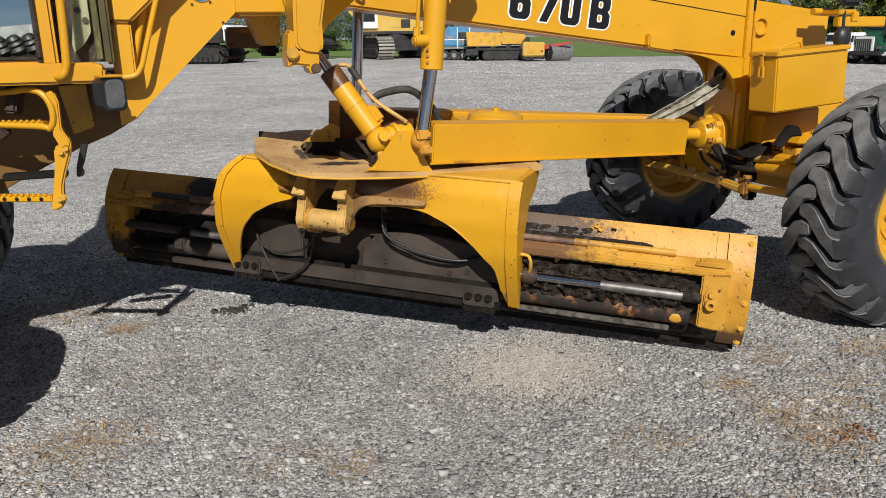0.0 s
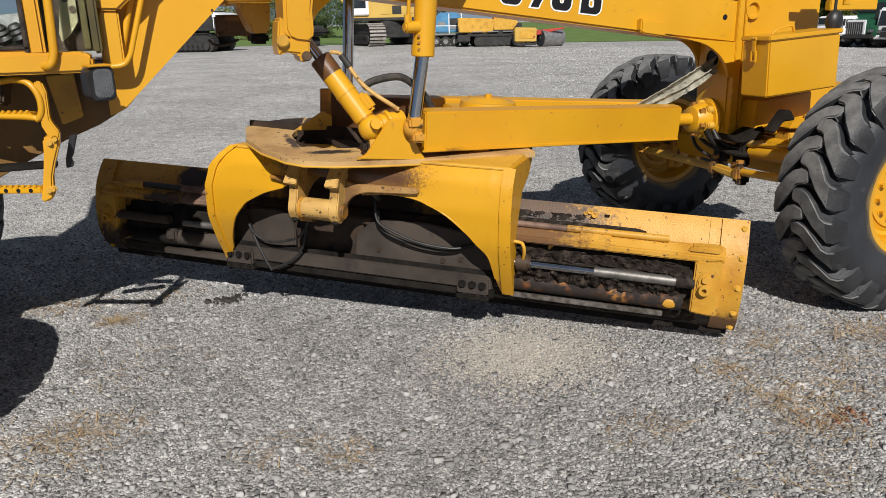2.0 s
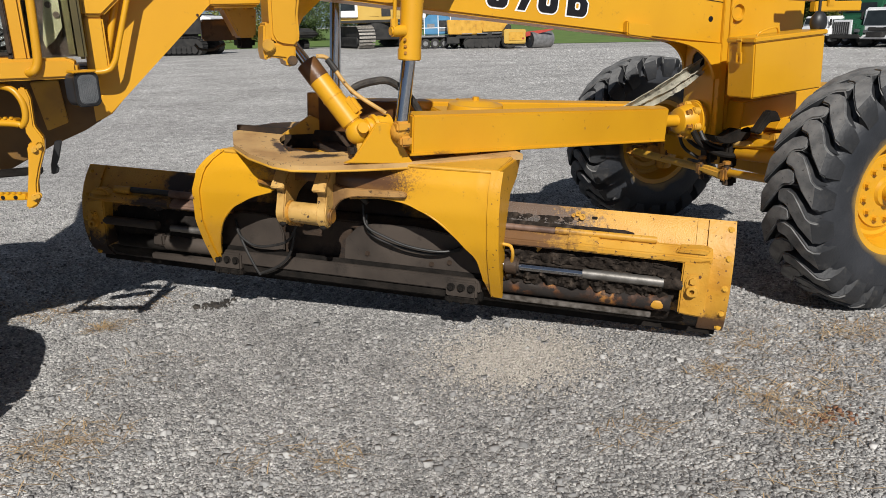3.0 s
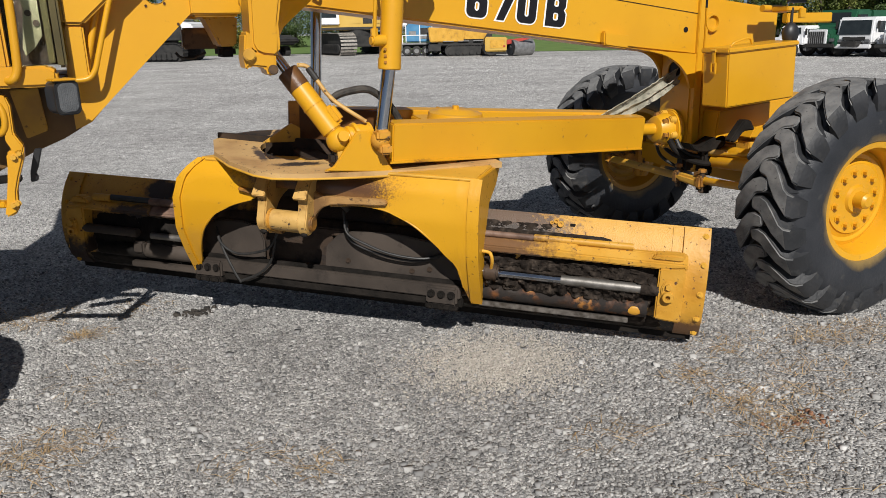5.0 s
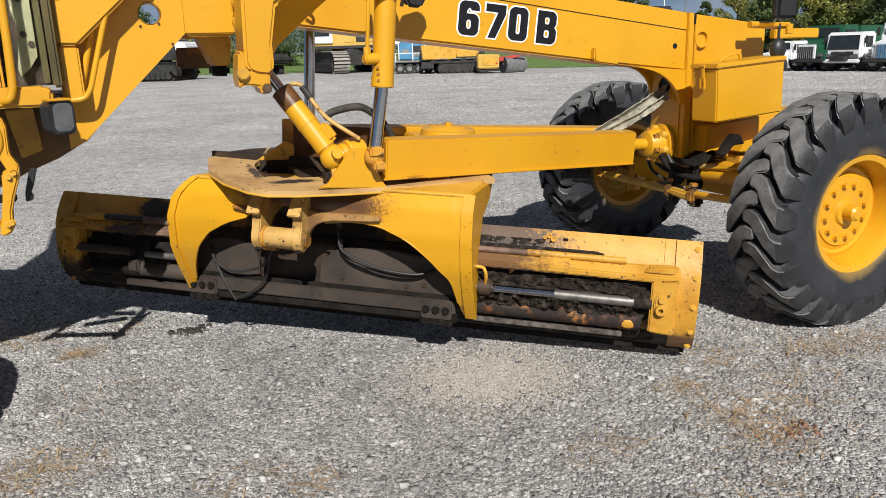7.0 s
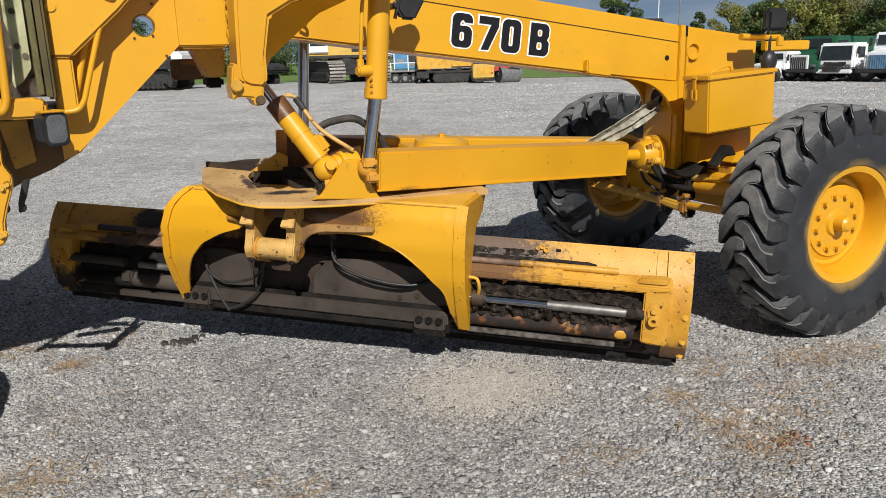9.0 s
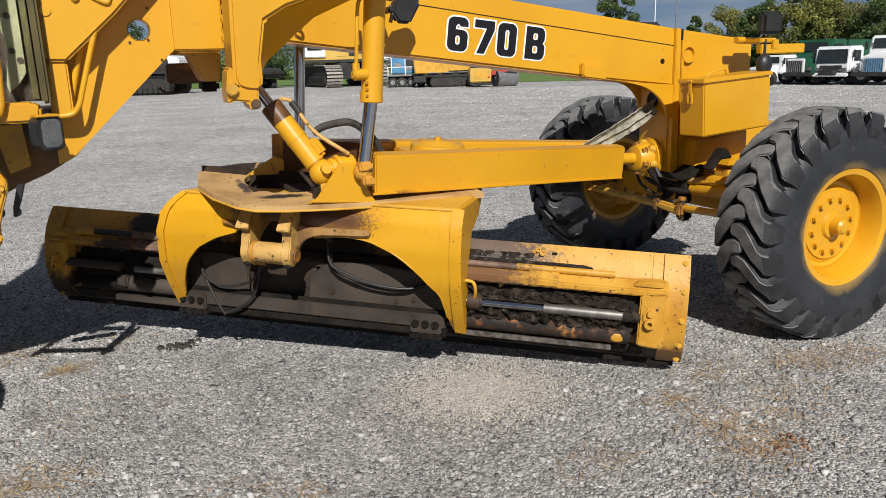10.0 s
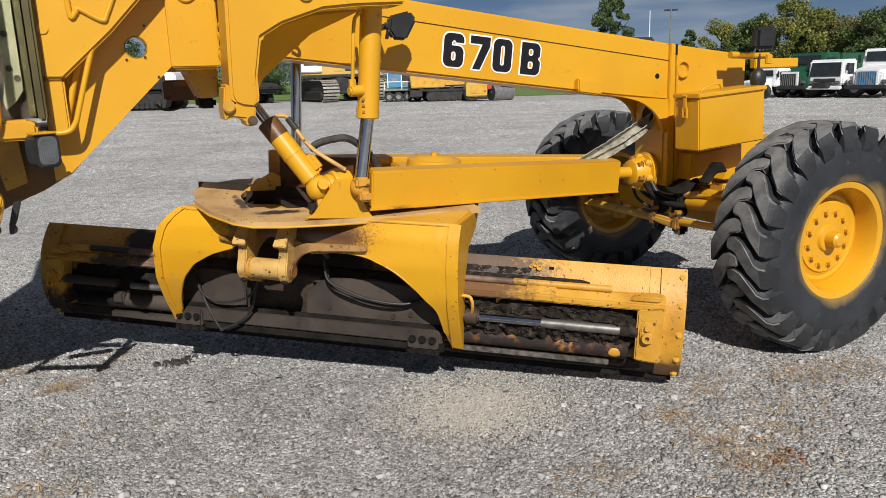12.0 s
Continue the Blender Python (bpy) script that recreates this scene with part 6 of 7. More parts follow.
for i, (x, y, z) in enumerate(((-4.62, -0.4, 1.36), (-4.5, -0.42, 1.3), (-4.68, -0.4, 1.25), (-4.42, -0.4, 1.4))):
    part("valve_block", box((0, 0, 0), (0.12, 0.08, 0.05), pose(x, y, z, 20 * i, 30 + 25 * i, 15 * i), 0.01), oily, cab, "oily valve block")
part("tandem_case", box((-5.6, 0.0, 0.7), (1.2, 1.6, 0.3), bev=0.04), oily, grader, "dark rear axle housing")


# ---- lettering on the beam ----
def arc(cx, cy, r, a0, a1, k=6):
    return [(cx + r * math.cos(radians(a0 + (a1 - a0) * i / k)), cy + r * math.sin(radians(a0 + (a1 - a0) * i / k))) for i in range(k + 1)]


def round_rect(x0, y0, x1, y1, r):
    return arc(x0 + r, y0 + r, r, 180, 270) + arc(x1 - r, y0 + r, r, 270, 360) + arc(x1 - r, y1 - r, r, 0, 90) + arc(x0 + r, y1 - r, r, 90, 180)


def grown(pts, g):
    """The outline pushed out by g along its mitres."""
    out, n = [], len(pts)
    for i in range(n):
        p, q, r = (Vector(pts[(i + d) % n]) for d in (-1, 0, 1))
        a, b = (q - p).normalized(), (r - q).normalized()
        na, nb = Vector((a.y, -a.x)), Vector((b.y, -b.x))
        m = na + nb
        m = m / max(0.35, m.dot(na)) if m.length > 1e-6 else na
        out.append(tuple(q + m * g))
    return out


HIGH, STEM, CR = 0.184, 0.049, 0.036


def glyph(ch):
    """Outline and holes of one heavy condensed character, counter-clockwise."""
    h, t, r = HIGH, STEM, CR
    if ch == "0":
        w = 0.124
        return round_rect(0, 0, w, h, r), [round_rect(t, 0.036, w - t, h - 0.036, 0.011)]
    if ch == "6":
        w = 0.126
        out = arc(r, r, r, 180, 270) + arc(w - r, r, r, 270, 360) + arc(w - r, 0.117 - r, r, 0, 90) + [(t, 0.117), (t, h - 0.05), (t + 0.012, h - 0.036), (w - t - 0.01, h - 0.036), (w - t, h - 0.048), (w, h - 0.048)]
        return out + arc(w - r, h - r, r, 0, 90) + arc(r, h - r, r, 90, 180), [round_rect(t, 0.034, w - t, 0.085, 0.014)]
    if ch == "7":
        w = 0.128
        return [(0.022, 0), (0.07, 0), (w, h - 0.05), (w, h), (0, h), (0, h - 0.042), (w - 0.05, h - 0.042)], []
    w = 0.132
    out = [(0, 0)] + arc(w - r, r, r, 270, 360) + [(w, 0.076), (w - 0.016, 0.095), (w - 0.004, 0.113)] + arc(w - 0.004 - r, h - r, r, 0, 90) + [(0, h)]
    return out, [round_rect(t, 0.034, w - t, 0.078, 0.012), round_rect(t, 0.11, w - t - 0.003, h - 0.034, 0.012)]


def lettering(name, ch, g, lift, m, mat, label):
    """One flat painted character, g wider all round than the plain one."""
    out, holes = glyph(ch)
    cu = bpy.data.curves.new(name, "CURVE")
    cu.dimensions, cu.fill_mode = "2D", "BOTH"
    for pts in [grown(out, g)] + [grown(q, -g) for q in holes]:
        sp = cu.splines.new("POLY")
        sp.points.add(len(pts) - 1)
        for p, (x, y) in zip(sp.points, pts):
            p.co = (x, y, 0, 1)
        sp.use_cyclic_u = True
    tmp = new("tmp", cu)
    bpy.context.view_layer.update()
    me = bpy.data.meshes.new_from_object(tmp.evaluated_get(bpy.context.evaluated_depsgraph_get()))
    bpy.data.objects.remove(tmp)
    bpy.data.curves.remove(cu)
    me.transform(Matrix.Translation((0, 0, lift)))
    me.materials.clear()
    me.materials.append(mat)
    return part(name, me, mat, beam, label, m)


LM = Matrix.Translation((-2.008, -0.1605, 1.731)) @ pose(0, 0, 0, 90, 6.6, 0)
for ch, dx in (("6", 0.0), ("7", 0.166), ("0", 0.317), ("B", 0.505)):
    mm = LM @ Matrix.Translation((dx, 0, 0))
    lettering("digit_outline", ch, 0.009, 0.001, mm, whitepaint, "white outline of a model number")
    lettering("digit", ch, 0.0, 0.004, mm, blackpaint, "black model number digit")

# ---- background yard ----
def facing(x, y, turn=0.0):
    """A pose on the ground whose local -y looks back to the camera."""
    a = math.degrees(math.atan2(y + 4.1, x + 3.8)) - 90
    return pose(x, y, 0, 0, 0, a + turn)


def track_unit(parent, x, length, high, y, wide, pads=True, steel=None):
    """One crawler track: rounded loop, pads and rollers."""
    r = high / 2
    loop = [(x - length / 2 + r + math.cos(a) * r, r + math.sin(a) * r) for a in [math.pi / 2 + i * math.pi / 10 for i in range(11)]]
    loop += [(x + length / 2 - r + math.cos(a) * r, r + math.sin(a) * r) for a in [-math.pi / 2 + i * math.pi / 10 for i in range(11)]]
    bm = slab(loop, y - wide * 0.36, y + wide * 0.36, XZ, 0)
    t = part("track", bm, fardark, parent, "steel crawler track")
    bm = bmesh.new()
    if pads:
        n = len(loop)
        pts = []
        for i in range(n):
            p, q = Vector(loop[i]), Vector(loop[(i + 1) % n])
            k = max(1, int((q - p).length / 0.2))
            pts += [(p + (q - p) * j / k, (q - p).normalized()) for j in range(k)]
        for p, d in pts:
            box((0, 0, 0), (0.15, wide * 1.12, 0.05), Matrix.Translation((p.x, y, p.y)) @ pose(0, 0, 0, 0, -math.degrees(math.atan2(d.y, d.x)), 0), 0, bm)
        part("track_belt", bm, steel or tracksteel, t, "worn steel track pads")
    k = max(3, int(length / 0.45))
    for i in range(k):
        part("roller", rod((x - length / 2 + r + (length - 2 * r) * i / (k - 1), y - wide / 2 - 0.08, r * 0.62), (x - length / 2 + r + (length - 2 * r) * i / (k - 1), y - wide / 2 + 0.02, r * 0.62), r * 0.42, seg=14), fardark, t)
    return t


def excavator(name, m, label, length, high, body, cabmat, steel=None, gauge=2.4, wide=0.6, turn=0.0, house=None):
    """A crawler machine: two tracks along local x and a house turned on top of them."""
    e = thing(name, label, "excavator", m)
    for y in (-gauge / 2, gauge / 2):
        track_unit(e, 0, length, high, y, wide, True, steel)
    part("undercarriage", box((0, 0, high * 0.6), (length * 0.5, gauge - wide, high * 0.5), bev=0.05), fardark, e)
    part("turntable", rod((0, 0, high * 0.8), (0, 0, high * 1.15), gauge * 0.38, seg=28), fardark, e)
    h = pose(0, 0, 0, 0, 0, turn)
    x0, x1 = house or (-length * 0.62, length * 0.5)
    z0, z1 = high * 1.12, high * 2.2
    span = x1 - x0
    part("house", slab([(x0 + 0.2, z0), (x1, z0), (x1, z1 - 0.5), (x1 - 0.4, z1), (x0 + 0.5, z1), (x0, z0 + 0.6)], -1.4, 1.4, XZ, 0.08), body, e, "", h)
    part("skirt", box(((x0 + x1) / 2, -1.42, z0 + 0.12), (span * 0.96, 0.06, 0.2), bev=0.02), fardark, e, "", h)
    part("counterweight", slab([(x1 - 0.1, z0 + 0.05), (x1 + 0.7, z0 + 0.2), (x1 + 0.75, z1 - 0.3), (x1 - 0.1, z1 - 0.1)], -1.35, 1.35, XZ, 0.1), cabmat, e, "", h)
    c = part("cab", slab([(x0 + 0.25, z0 + 0.4), (x0 + 1.9, z0 + 0.4), (x0 + 1.9, z1 + 0.9), (x0 + 0.6, z1 + 0.9), (x0 + 0.25, z0 + 1.2)], -1.62, -0.5, XZ, 0.06), cabmat, e, "", h)
    part("window", box((x0 + 1.15, -1.63, z0 + 1.35), (1.1, 0.03, 0.9), bev=0.02), farglass, c)
    part("boom", slab([(x0 + 1.2, z0 + 1.0), (x0 - 2.0, z1 + 3.0), (x0 - 2.6, z1 + 2.7), (x0 + 0.4, z0 + 0.8)], 0.0, 0.45, XZ, 0.03), body, e, "", h)
    for k in range(3):
        part("grille", box((x0 + span * (0.5 + 0.14 * k), -1.42, z0 + 0.75), (span * 0.11, 0.03, 0.6), bev=0.01), fardark if k == 1 else body, e, "", h)
    part("handrail", tube([(x0 + 2.1, -1.4, z1), (x0 + 2.1, -1.4, z1 + 0.5), (x1 - 0.6, -1.4, z1 + 0.5), (x1 - 0.6, -1.4, z1)], 0.03, 6, False), farsteel, e, "", h)
    return e


excavator("excavator", facing(13.4, 52.9, -69), "large yellow crawler excavator with white cab parked across the yard", 6.0, 1.6, paleyellow, farwhite, None, 3.7, 1.1, 69, (-3.2, 3.0))
dark_digger = excavator("excavator", facing(-0.6, 51.6, -30), "black and white crawler excavator parked across the yard", 4.2, 1.2, fardark, farwhite, fardark)
part("side_panel", box((2.14, -0.45, 2.32), (0.05, 1.5, 0.42), bev=0.01), farwhite, dark_digger, "white panel with dark bars")
for k in range(4):
    part("bar", box((2.17, -1.0 + 0.3 * k, 2.36), (0.02, 0.14, 0.16), bev=0), blackpaint, dark_digger)
excavator("excavator", facing(7.4, 56.0, -60), "small black digger at the far edge of the yard", 2.4, 0.7, fardark, fardark, fardark, 1.4, 0.4)


def far_wheel(parent, x, y, r, wide, s=-1):
    w = part("wheel", lathe([(0.0, -wide / 2), (r * 0.86, -wide / 2), (r, -wide * 0.32), (r, wide * 0.32), (r * 0.86, wide / 2), (r * 0.55, wide / 2), (r * 0.5, wide * 0.2), (0.0, wide * 0.2)], 24, pose(x, y, r, 90 if s < 0 else -90, 0, 0)), fardark, parent)
    part("rim", lathe([(0.0, 0.04), (r * 0.2, 0.03), (r * 0.25, 0.0), (r * 0.5, 0.03)], 18, pose(x, y + s * wide * 0.3, r, 90 if s < 0 else -90, 0, 0)), farsteel, w)


# low flat trailer with a blue machine
tr = thing("flatbed_trailer", "low black flatbed trailer with steel deck parked across the yard", "trailer", facing(16.5, 46.0, 2))
part("deck", box((0.0, 0, 0.8), (4.0, 2.3, 0.12), bev=0.02), farsteel, tr)
for y in (-0.7, 0.7):
    part("beam", box((0.0, y, 0.62), (3.8, 0.14, 0.24), bev=0.02), fardark, tr)
for x in (-1.6, -0.95, -0.3, 0.35, 1.0, 1.65):
    far_wheel(tr, x, -0.95, 0.33, 0.28)
for x in (-1.9, -0.7, 0.5, 1.7):
    part("stake", box((x, -1.12, 1.12), (0.05, 0.05, 0.56), bev=0), farwhite, tr)
part("side_rail", box((0.0, -1.12, 1.36), (3.7, 0.04, 0.05), bev=0), farwhite, tr)
part("toolbox", box((1.2, -1.05, 0.42), (0.8, 0.3, 0.3), bev=0.02), fardark, tr)
bl = thing("blue_compressor", "blue site compressor with white frame standing on the trailer", "compressor", facing(16.5, 46.0, 2) @ Matrix.Translation((-0.75, 0.1, 0.86)))
part("body", box((0, 0, 0.6), (1.75, 1.2, 1.1), bev=0.06), farblue, bl)
part("hood", slab([(-0.85, 1.1), (0.85, 1.1), (0.6, 1.36), (-0.6, 1.36)], -0.55, 0.55, XZ, 0.04), farblue, bl)
part("panel", box((-0.45, -0.61, 0.62), (0.5, 0.03, 0.3), bev=0.01), farsteel, bl)
part("panel", box((0.35, -0.61, 0.75), (0.5, 0.03, 0.45), bev=0.01), fardark, bl)
part("vent", box((0.35, -0.61, 0.35), (0.6, 0.03, 0.2), bev=0.01), farsteel, bl)
for x in (-0.9, 0.05, 0.9):
    part("post", box((x, -0.64, 0.65), (0.06, 0.06, 1.3), bev=0), farwhite, bl)
part("exhaust", rod((0.5, 0, 1.36), (0.5, 0, 1.75), 0.06, seg=10), fardark, bl)

# black and yellow tracked paver
pv = thing("paver", "yellow and black tracked road paver parked across the yard", "paver", facing(17.8, 43.4, 4))
track_unit(pv, 0.3, 3.0, 0.7, -1.0, 0.4, True, fardark)
track_unit(pv, 0.3, 3.0, 0.7, 1.0, 0.4, False)
part("chassis", box((0.1, 0, 0.85), (3.6, 2.1, 0.4), bev=0.05), fardark, pv)
part("hopper", slab([(-2.2, 0.9), (0.0, 0.9), (0.1, 1.75), (-2.3, 1.85)], -1.15, 1.15, XZ, 0.05), worn, pv, "worn yellow hopper")
part("engine_cover", slab([(0.05, 1.0), (1.75, 1.0), (1.75, 1.35), (1.45, 1.8), (0.1, 1.9)], -1.05, 1.05, XZ, 0.06), worn, pv)
part("fender", slab([(1.1, 0.7), (1.9, 0.75), (1.9, 1.45), (1.65, 1.5), (1.35, 1.1)], -1.12, -0.9, XZ, 0.04), fardark, pv)
part("screed", box((-1.9, 0, 0.55), (0.8, 2.5, 0.45), bev=0.04), fardark, pv)
part("canopy_post", rod((0.6, -0.9, 1.8), (0.6, -0.9, 2.7), 0.04, seg=8), fardark, pv)
for x in (-1.0, 0.0, 1.0):
    part("step", box((x, -1.13, 0.95), (0.7, 0.14, 0.05), bev=0), farsteel, pv)
for x in (-1.6, -1.0, -0.4):
    part("rib", box((x, -1.16, 1.35), (0.06, 0.04, 0.8), bev=0.01), worn, pv)

# roller with a smooth grey drum
ro = thing("road_roller", "yellow road roller with grey steel drum", "roller", facing(19.4, 39.9, 6))
part("chassis", slab([(-1.5, 0.3), (-0.15, 0.3), (-0.1, 1.15), (-1.5, 1.2)], -0.75, 0.75, XZ, 0.06), paleyellow, ro)
part("side_door", box((-0.75, -0.76, 0.75), (0.9, 0.03, 0.5), bev=0.02), worn, ro)
part("tail_lamp", box((-0.3, -0.77, 0.62), (0.14, 0.03, 0.1), bev=0.01), farred, ro)
part("belly", box((-0.8, 0, 0.3), (1.4, 1.2, 0.35), bev=0.03), fardark, ro)
part("drum", rod((0.12, -0.55, 0.52), (1.5, 0.2, 0.52), 0.52, seg=40, bev=0.02), farsteel, ro, "grey steel drum")
part("drum_side", lathe([(0.0, 0.06), (0.12, 0.06), (0.14, 0.02), (0.4, 0.0), (0.44, 0.03), (0.5, 0.03)], 28, Matrix.Translation((0.115, -0.553, 0.52)) @ Vector((-0.88, -0.48, 0)).to_track_quat("Z", "Y").to_matrix().to_4x4()), greyplas, ro)
part("yoke", slab([(-0.15, 0.7), (1.6, 1.08), (1.6, 1.16), (-0.15, 1.0)], -0.7, -0.6, XZ, 0.01), farred, ro)
part("scraper", box((0.85, -0.45, 0.12), (1.3, 0.05, 0.1), pose(0, 0, 0, 0, 0, 20), 0.01), fardark, ro)
far_wheel(ro, -1.1, -0.4, 0.5, 0.45)
far_wheel(ro, -1.1, 0.6, 0.5, 0.45, 1)


def truck(name, m, label, cabmat, wide, high, nose_, bonnet, grille, chass, body=None):
    """A lorry seen from its front quarter: local -y is its front."""
    t = thing(name, label, "truck", m)
    part("chassis", box((0, 2.6, 0.75), (wide * 0.42, 6.6, 0.3), bev=0.03), chass, t)
    if bonnet:
        c = part("cab", slab([(0.9, 0.8), (0.9, high * 0.72), (1.15, high), (2.5, high), (2.6, 0.8)], -wide / 2, wide / 2, YZ, 0.08), cabmat, t)
        part("bonnet", slab([(-0.75, 0.7), (-0.8, high * 0.5), (-0.6, high * 0.58), (0.95, high * 0.68), (0.95, 0.7)], -wide * 0.36, wide * 0.36, YZ, 0.08), nose_, t)
        part("grille_surround", box((0, -0.79, high * 0.4), (wide * 0.54, 0.08, high * 0.37), bev=0.03), farwhite, t)
        part("grille", box((0, -0.83, high * 0.4), (wide * 0.4, 0.05, high * 0.28), bev=0.02), grille, t)
        for i in range(9):
            part("grille_bar", box((wide * 0.42 * (i / 8 - 0.5), -0.86, high * 0.4), (0.03, 0.03, high * 0.28), bev=0), farsteel, t)
        part("windscreen", slab([(-wide * 0.4, high * 0.74), (wide * 0.4, high * 0.74), (wide * 0.38, high * 0.94), (-wide * 0.38, high * 0.94)], 0.86, 0.9, XZ @ pose(0, 0, 0), 0.01), farglass, t)
        for s in (-1, 1):
            part("fender", slab([(-0.7, 0.55), (-0.7, 1.0), (-0.5, 1.2), (0.3, 1.2), (0.6, 0.8), (0.6, 0.55)], s * wide * 0.36, s * wide * 0.5, YZ, 0.05), nose_, t)
    else:
        c = part("cab", slab([(0.0, 0.75), (-0.06, high * 0.52), (0.12, high * 0.97), (0.35, high), (1.7, high), (1.75, 0.75)], -wide / 2, wide / 2, YZ, 0.09), cabmat, t)
        part("windscreen", sheet([[(s * wide * k, -0.085 + (z - high * 0.56) * 0.19, z) for s in (-1, 0, 1)] for z, k in ((high * 0.56, 0.44), (high * 0.92, 0.41))], 0.02), farglass, t)
        part("grille", box((0, -0.07, high * 0.46), (wide * 0.62, 0.03, high * 0.1), bev=0.02), fardark, t)
        part("badge", box((0, -0.08, high * 0.5), (wide * 0.2, 0.03, 0.05), bev=0), farsteel, t)
    fy = -0.9 if bonnet else -0.12
    part("bumper", box((0, fy, 0.6), (wide, 0.22, 0.24), bev=0.05), chass if bonnet else farwhite, t)
    for s in (-1, 1):
        part("headlight", box((s * wide * 0.38, fy - 0.02 if not bonnet else -0.74, 0.9), (0.32, 0.12, 0.2), bev=0.04), lens, t)
        part("mirror", box((s * wide * 0.57, 0.2 if not bonnet else 0.95, high * 0.8), (0.16, 0.1, 0.45), bev=0.03), fardark, t)
        part("side_window", box((s * (wide / 2 + 0.003), 0.9 if not bonnet else 1.7, high * 0.75), (0.02, 0.8, high * 0.28), bev=0.01), farglass, t)
        for y in ((0.9, 4.4) if not bonnet else (0.0, 4.2, 5.4)):
            far_wheel(t, s * wide * 0.42, y, 0.5, 0.3, s)
        part("step", box((s * wide * 0.45, 1.6, 0.55), (0.25, 0.7, 0.3), bev=0.03), farsteel, t)
    if body:
        part("load_body", body[0], body[1], t)
    return t


truck("dump_truck", facing(29.45, 24.6, -32) @ Matrix.Scale(0.88, 4), "dark green dump truck with chrome grille", fargreen, 2.3, 2.55, fargreen, True, fardark, fardark,
      (slab([(2.8, 1.2), (2.6, 2.5), (6.4, 2.5), (6.6, 1.2)], -1.15, 1.15, YZ, 0.04), fargreen))
truck("box_truck", facing(29.4, 22.85, -26) @ Matrix.Scale(0.83, 4), "white cab-over truck with dark windscreen", farwhite, 2.1, 2.25, farwhite, False, fardark, fardark)
truck("flat_truck", facing(30.4, 20.95, -24) @ Matrix.Scale(0.86, 4), "white and blue bonneted truck with black bumper", farwhite, 2.3, 2.7, farwhite, True, farblue, fardark)
truck("pickup_truck", facing(27.6, 25.6, -40) @ Matrix.Scale(0.72, 4), "white bonneted truck with blue stripe", farwhite, 2.1, 2.1, farwhite, True, farwhite, fardark)


# ---- trees ----
def tree(x, y, high, wide, leaf, label, seed, low=0.15, clumps=None):
    rng = random.Random(seed)
    t = thing("tree", label, "tree", Matrix.Translation((x, y, 0)), group="trees along the yard")
    bm = tube([(0, 0, -0.2), (0.1, 0, high * 0.3), (0, 0.1, high * 0.62), (0.1, 0, high * 0.85)], lambda s: high * 0.022 * (1.15 - s))
    for i in range(9):
        a, z = rng.uniform(0, 6.283), high * rng.uniform(0.25, 0.7)
        r = wide * rng.uniform(0.25, 0.45)
        tube([(0, 0, z), (math.cos(a) * r * 0.5, math.sin(a) * r * 0.5, z + high * 0.07), (math.cos(a) * r, math.sin(a) * r, z + high * 0.17)], lambda s: high * 0.008 * (1.2 - s), 6, bm=bm)
    part("trunk", bm, bark, t)
    nr = np.random.default_rng(seed)
    n = (clumps or 46) + 26
    lobes = []
    for i in range(n):
        z = low + (1 - low) * nr.random()
        prof = math.sin(math.pi * min(1, max(0.04, (z - low * 0.4) / (1.06 - low * 0.4)))) ** 0.65
        a, r = nr.uniform(0, 6.283), wide * 0.5 * prof * nr.random() ** 0.45
        lobes.append((math.cos(a) * r, math.sin(a) * r, z * high, wide * nr.uniform(0.08, 0.17)))
    per = 165
    c = np.repeat(np.array(lobes), per, 0)
    d = nr.normal(size=(len(c), 3))
    d /= np.linalg.norm(d, axis=1)[:, None]
    p = c[:, :3] + d * (c[:, 3:] * nr.random((len(c), 1)) ** 0.4) * (1, 1, 0.8)
    s = nr.uniform(0.07, 0.155, (len(c), 1)) * (high / 8) ** 0.5
    u = nr.normal(size=(len(c), 3))
    u /= np.linalg.norm(u, axis=1)[:, None]
    w = np.cross(u, nr.normal(size=(len(c), 3)))
    w /= np.linalg.norm(w, axis=1)[:, None]
    v = np.stack([p - u * s, p + w * s * 0.6, p + u * s, p - w * s * 0.6], 1).reshape(-1, 3)
    me = bpy.data.meshes.new("crown")
    me.from_pydata(v.tolist(), [], np.arange(len(v)).reshape(-1, 4).tolist())
    me.materials.append(leaf)
    part("crown", me, leaf, t)
    return t


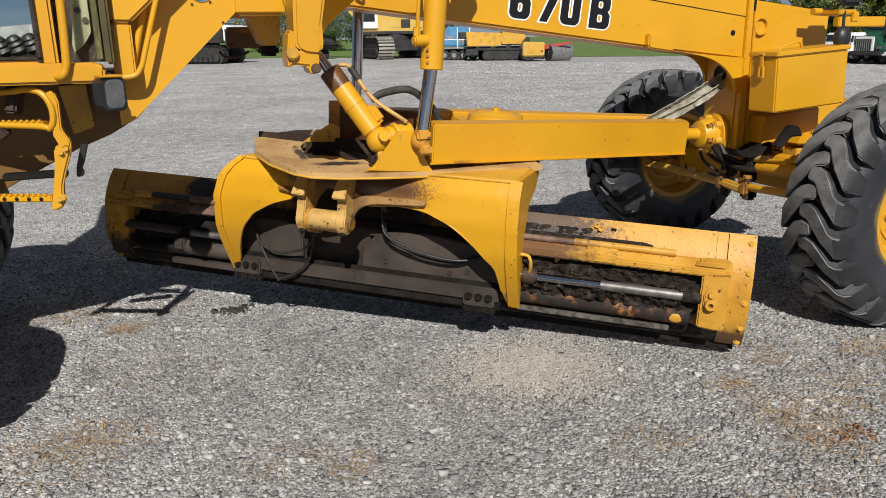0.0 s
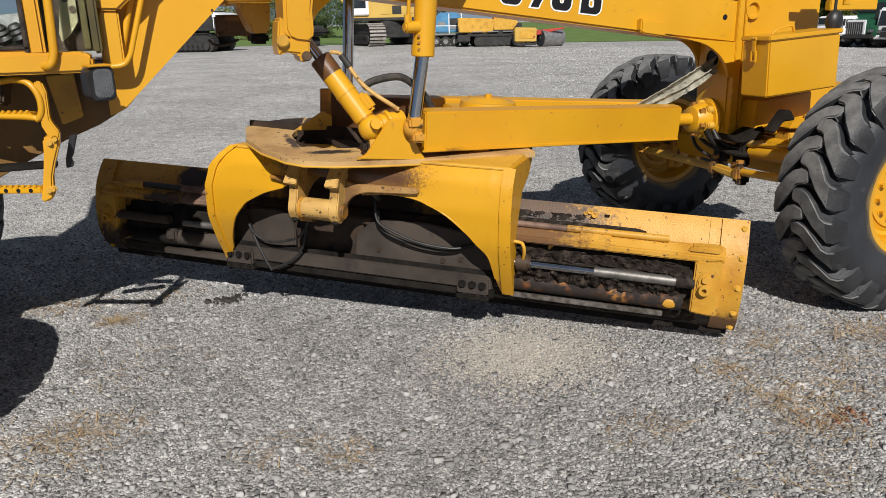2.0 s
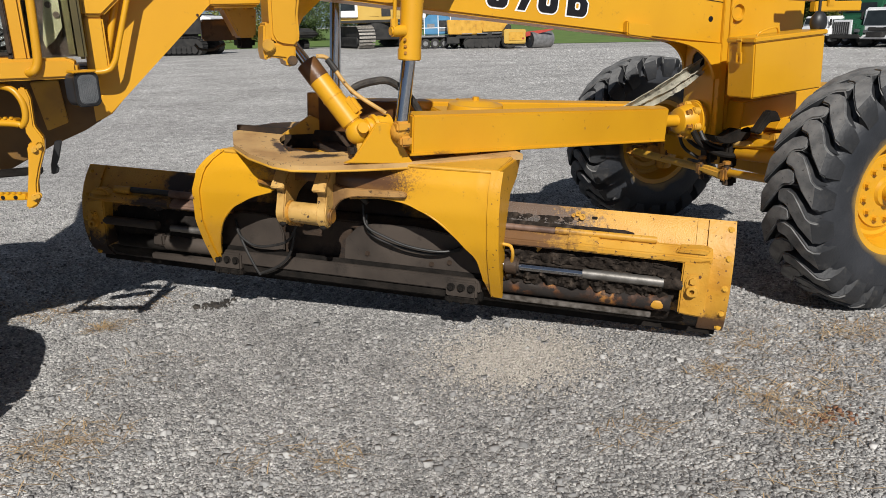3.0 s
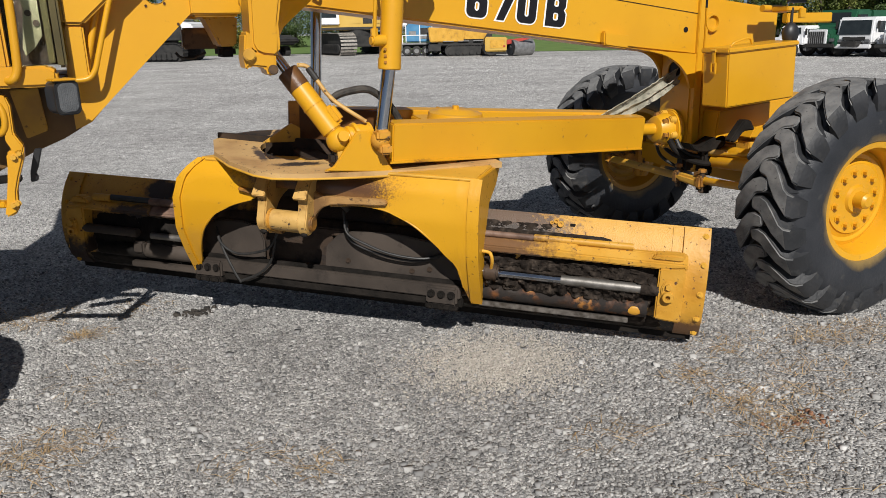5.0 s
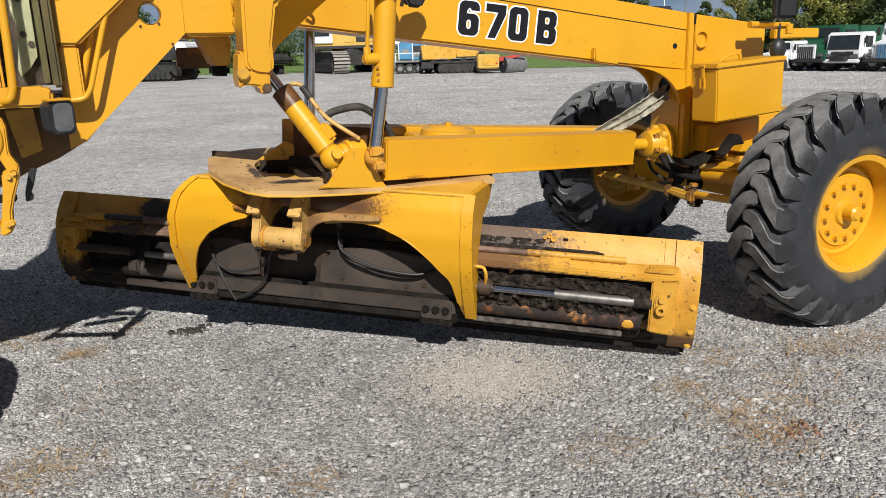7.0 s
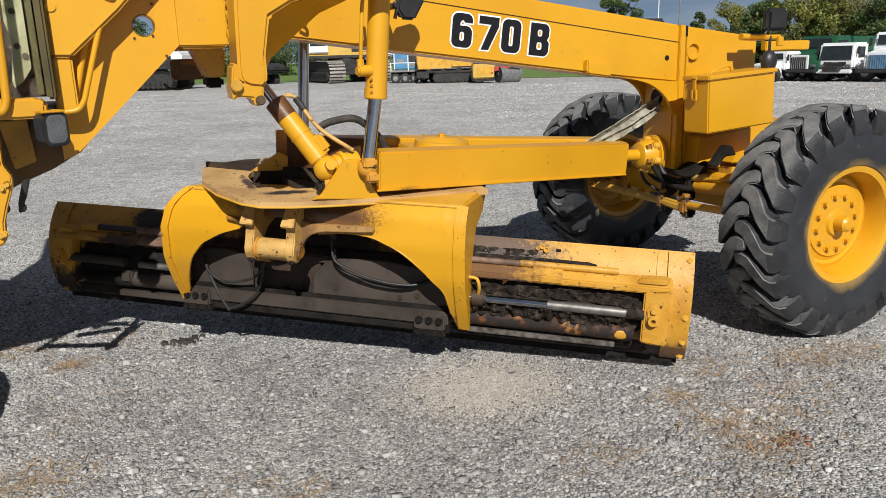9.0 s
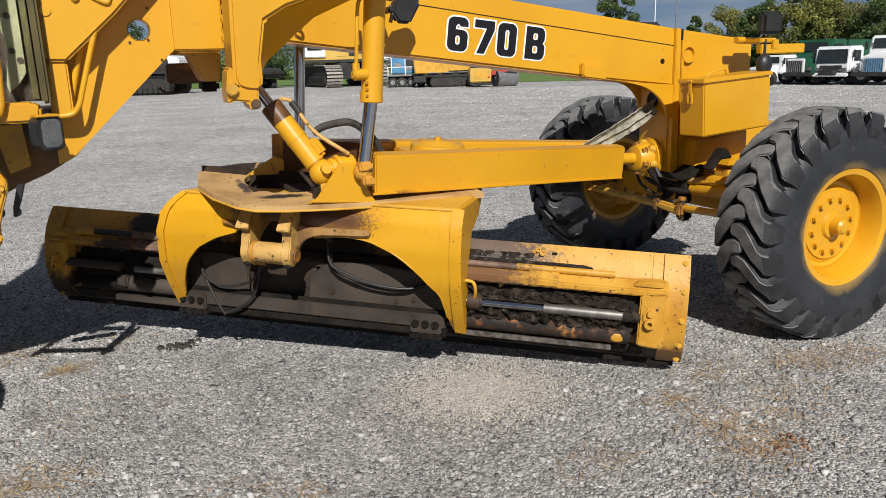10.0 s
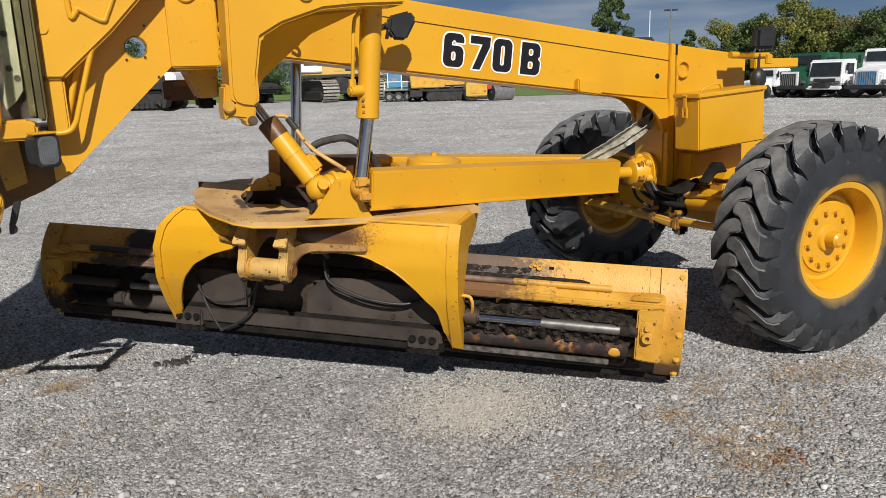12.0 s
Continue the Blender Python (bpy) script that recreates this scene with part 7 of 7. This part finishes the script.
TREES = [(47.0, 64.0, 9.2, 4.6, leafdark, 0.1), (56.6, 62.6, 5.6, 2.0, leafdark, 0.1), (57.7, 58.9, 6.6, 4.6, leafgold, 0.05), (60.5, 57.0, 6.2, 4.0, leafgold, 0.05),
         (54.2, 51.2, 6.3, 4.2, leafdark, 0.08), (54.9, 47.4, 7.0, 5.4, leafgold, 0.08), (57.5, 46.6, 6.3, 4.6, leafgold, 0.05), (61.0, 46.6, 5.5, 5.6, leafbrown, 0.02), (61.5, 44.2, 5.6, 5.4, leafbrown, 0.02), (58.2, 41.6, 6.0, 5.4, leafdark, 0.05),
         (63.5, 40.5, 6.2, 6.5, leafdark, 0.02), (66.0, 52.0, 6.0, 6.0, leafbrown, 0.02), (72.0, 60.0, 6.5, 6.5, leafdark, 0.02), (66.0, 62.0, 5.4, 5.0, leafbrown, 0.02),
         (16.4, 88.7, 7.0, 8.0, leafdark, 0.02), (9.0, 92.0, 8.0, 9.0, leafgold, 0.02), (23.0, 92.4, 7.0, 8.0, leafdark, 0.02), (-2.0, 95.0, 9.0, 9.0, leafdark, 0.02), (-12.0, 95.0, 9.0, 9.0, leafbrown, 0.02), (30.0, 94.0, 6.0, 8.0, leafbrown, 0.02)]
NAMES = {"dark_leaves": "dark green leafy tree behind the yard", "turning_leaves": "green tree with yellowing autumn leaves behind the yard", "brown_green_leaves": "dull brown-green tree behind the yard"}
for i, (x, y, h, w, leaf, lo) in enumerate(TREES):
    tree(x, y, h, w, leaf, NAMES[leaf.name], 20 + i, lo, 46 if w < 5.2 else 60)

# light mast and far mast
lm = thing("light_mast", "grey steel light mast with two flat lamps", "light mast", facing(68.1, 79.1))
part("pole", rod((0, 0, 0), (0, 0, 9.3), 0.12, 0.07, seg=10), farsteel, lm)
for s in (-1, 1):
    part("lamp_head", box((s * 0.5, 0, 9.35), (0.85, 0.35, 0.2), bev=0.04), fardark, lm)
fm = thing("radio_mast", "thin pale radio mast in the distance", "mast", facing(85.1, 104.1))
part("pole", rod((0, 0, 0), (0, 0, 11.5), 0.12, 0.08, seg=8), farwhite, fm)
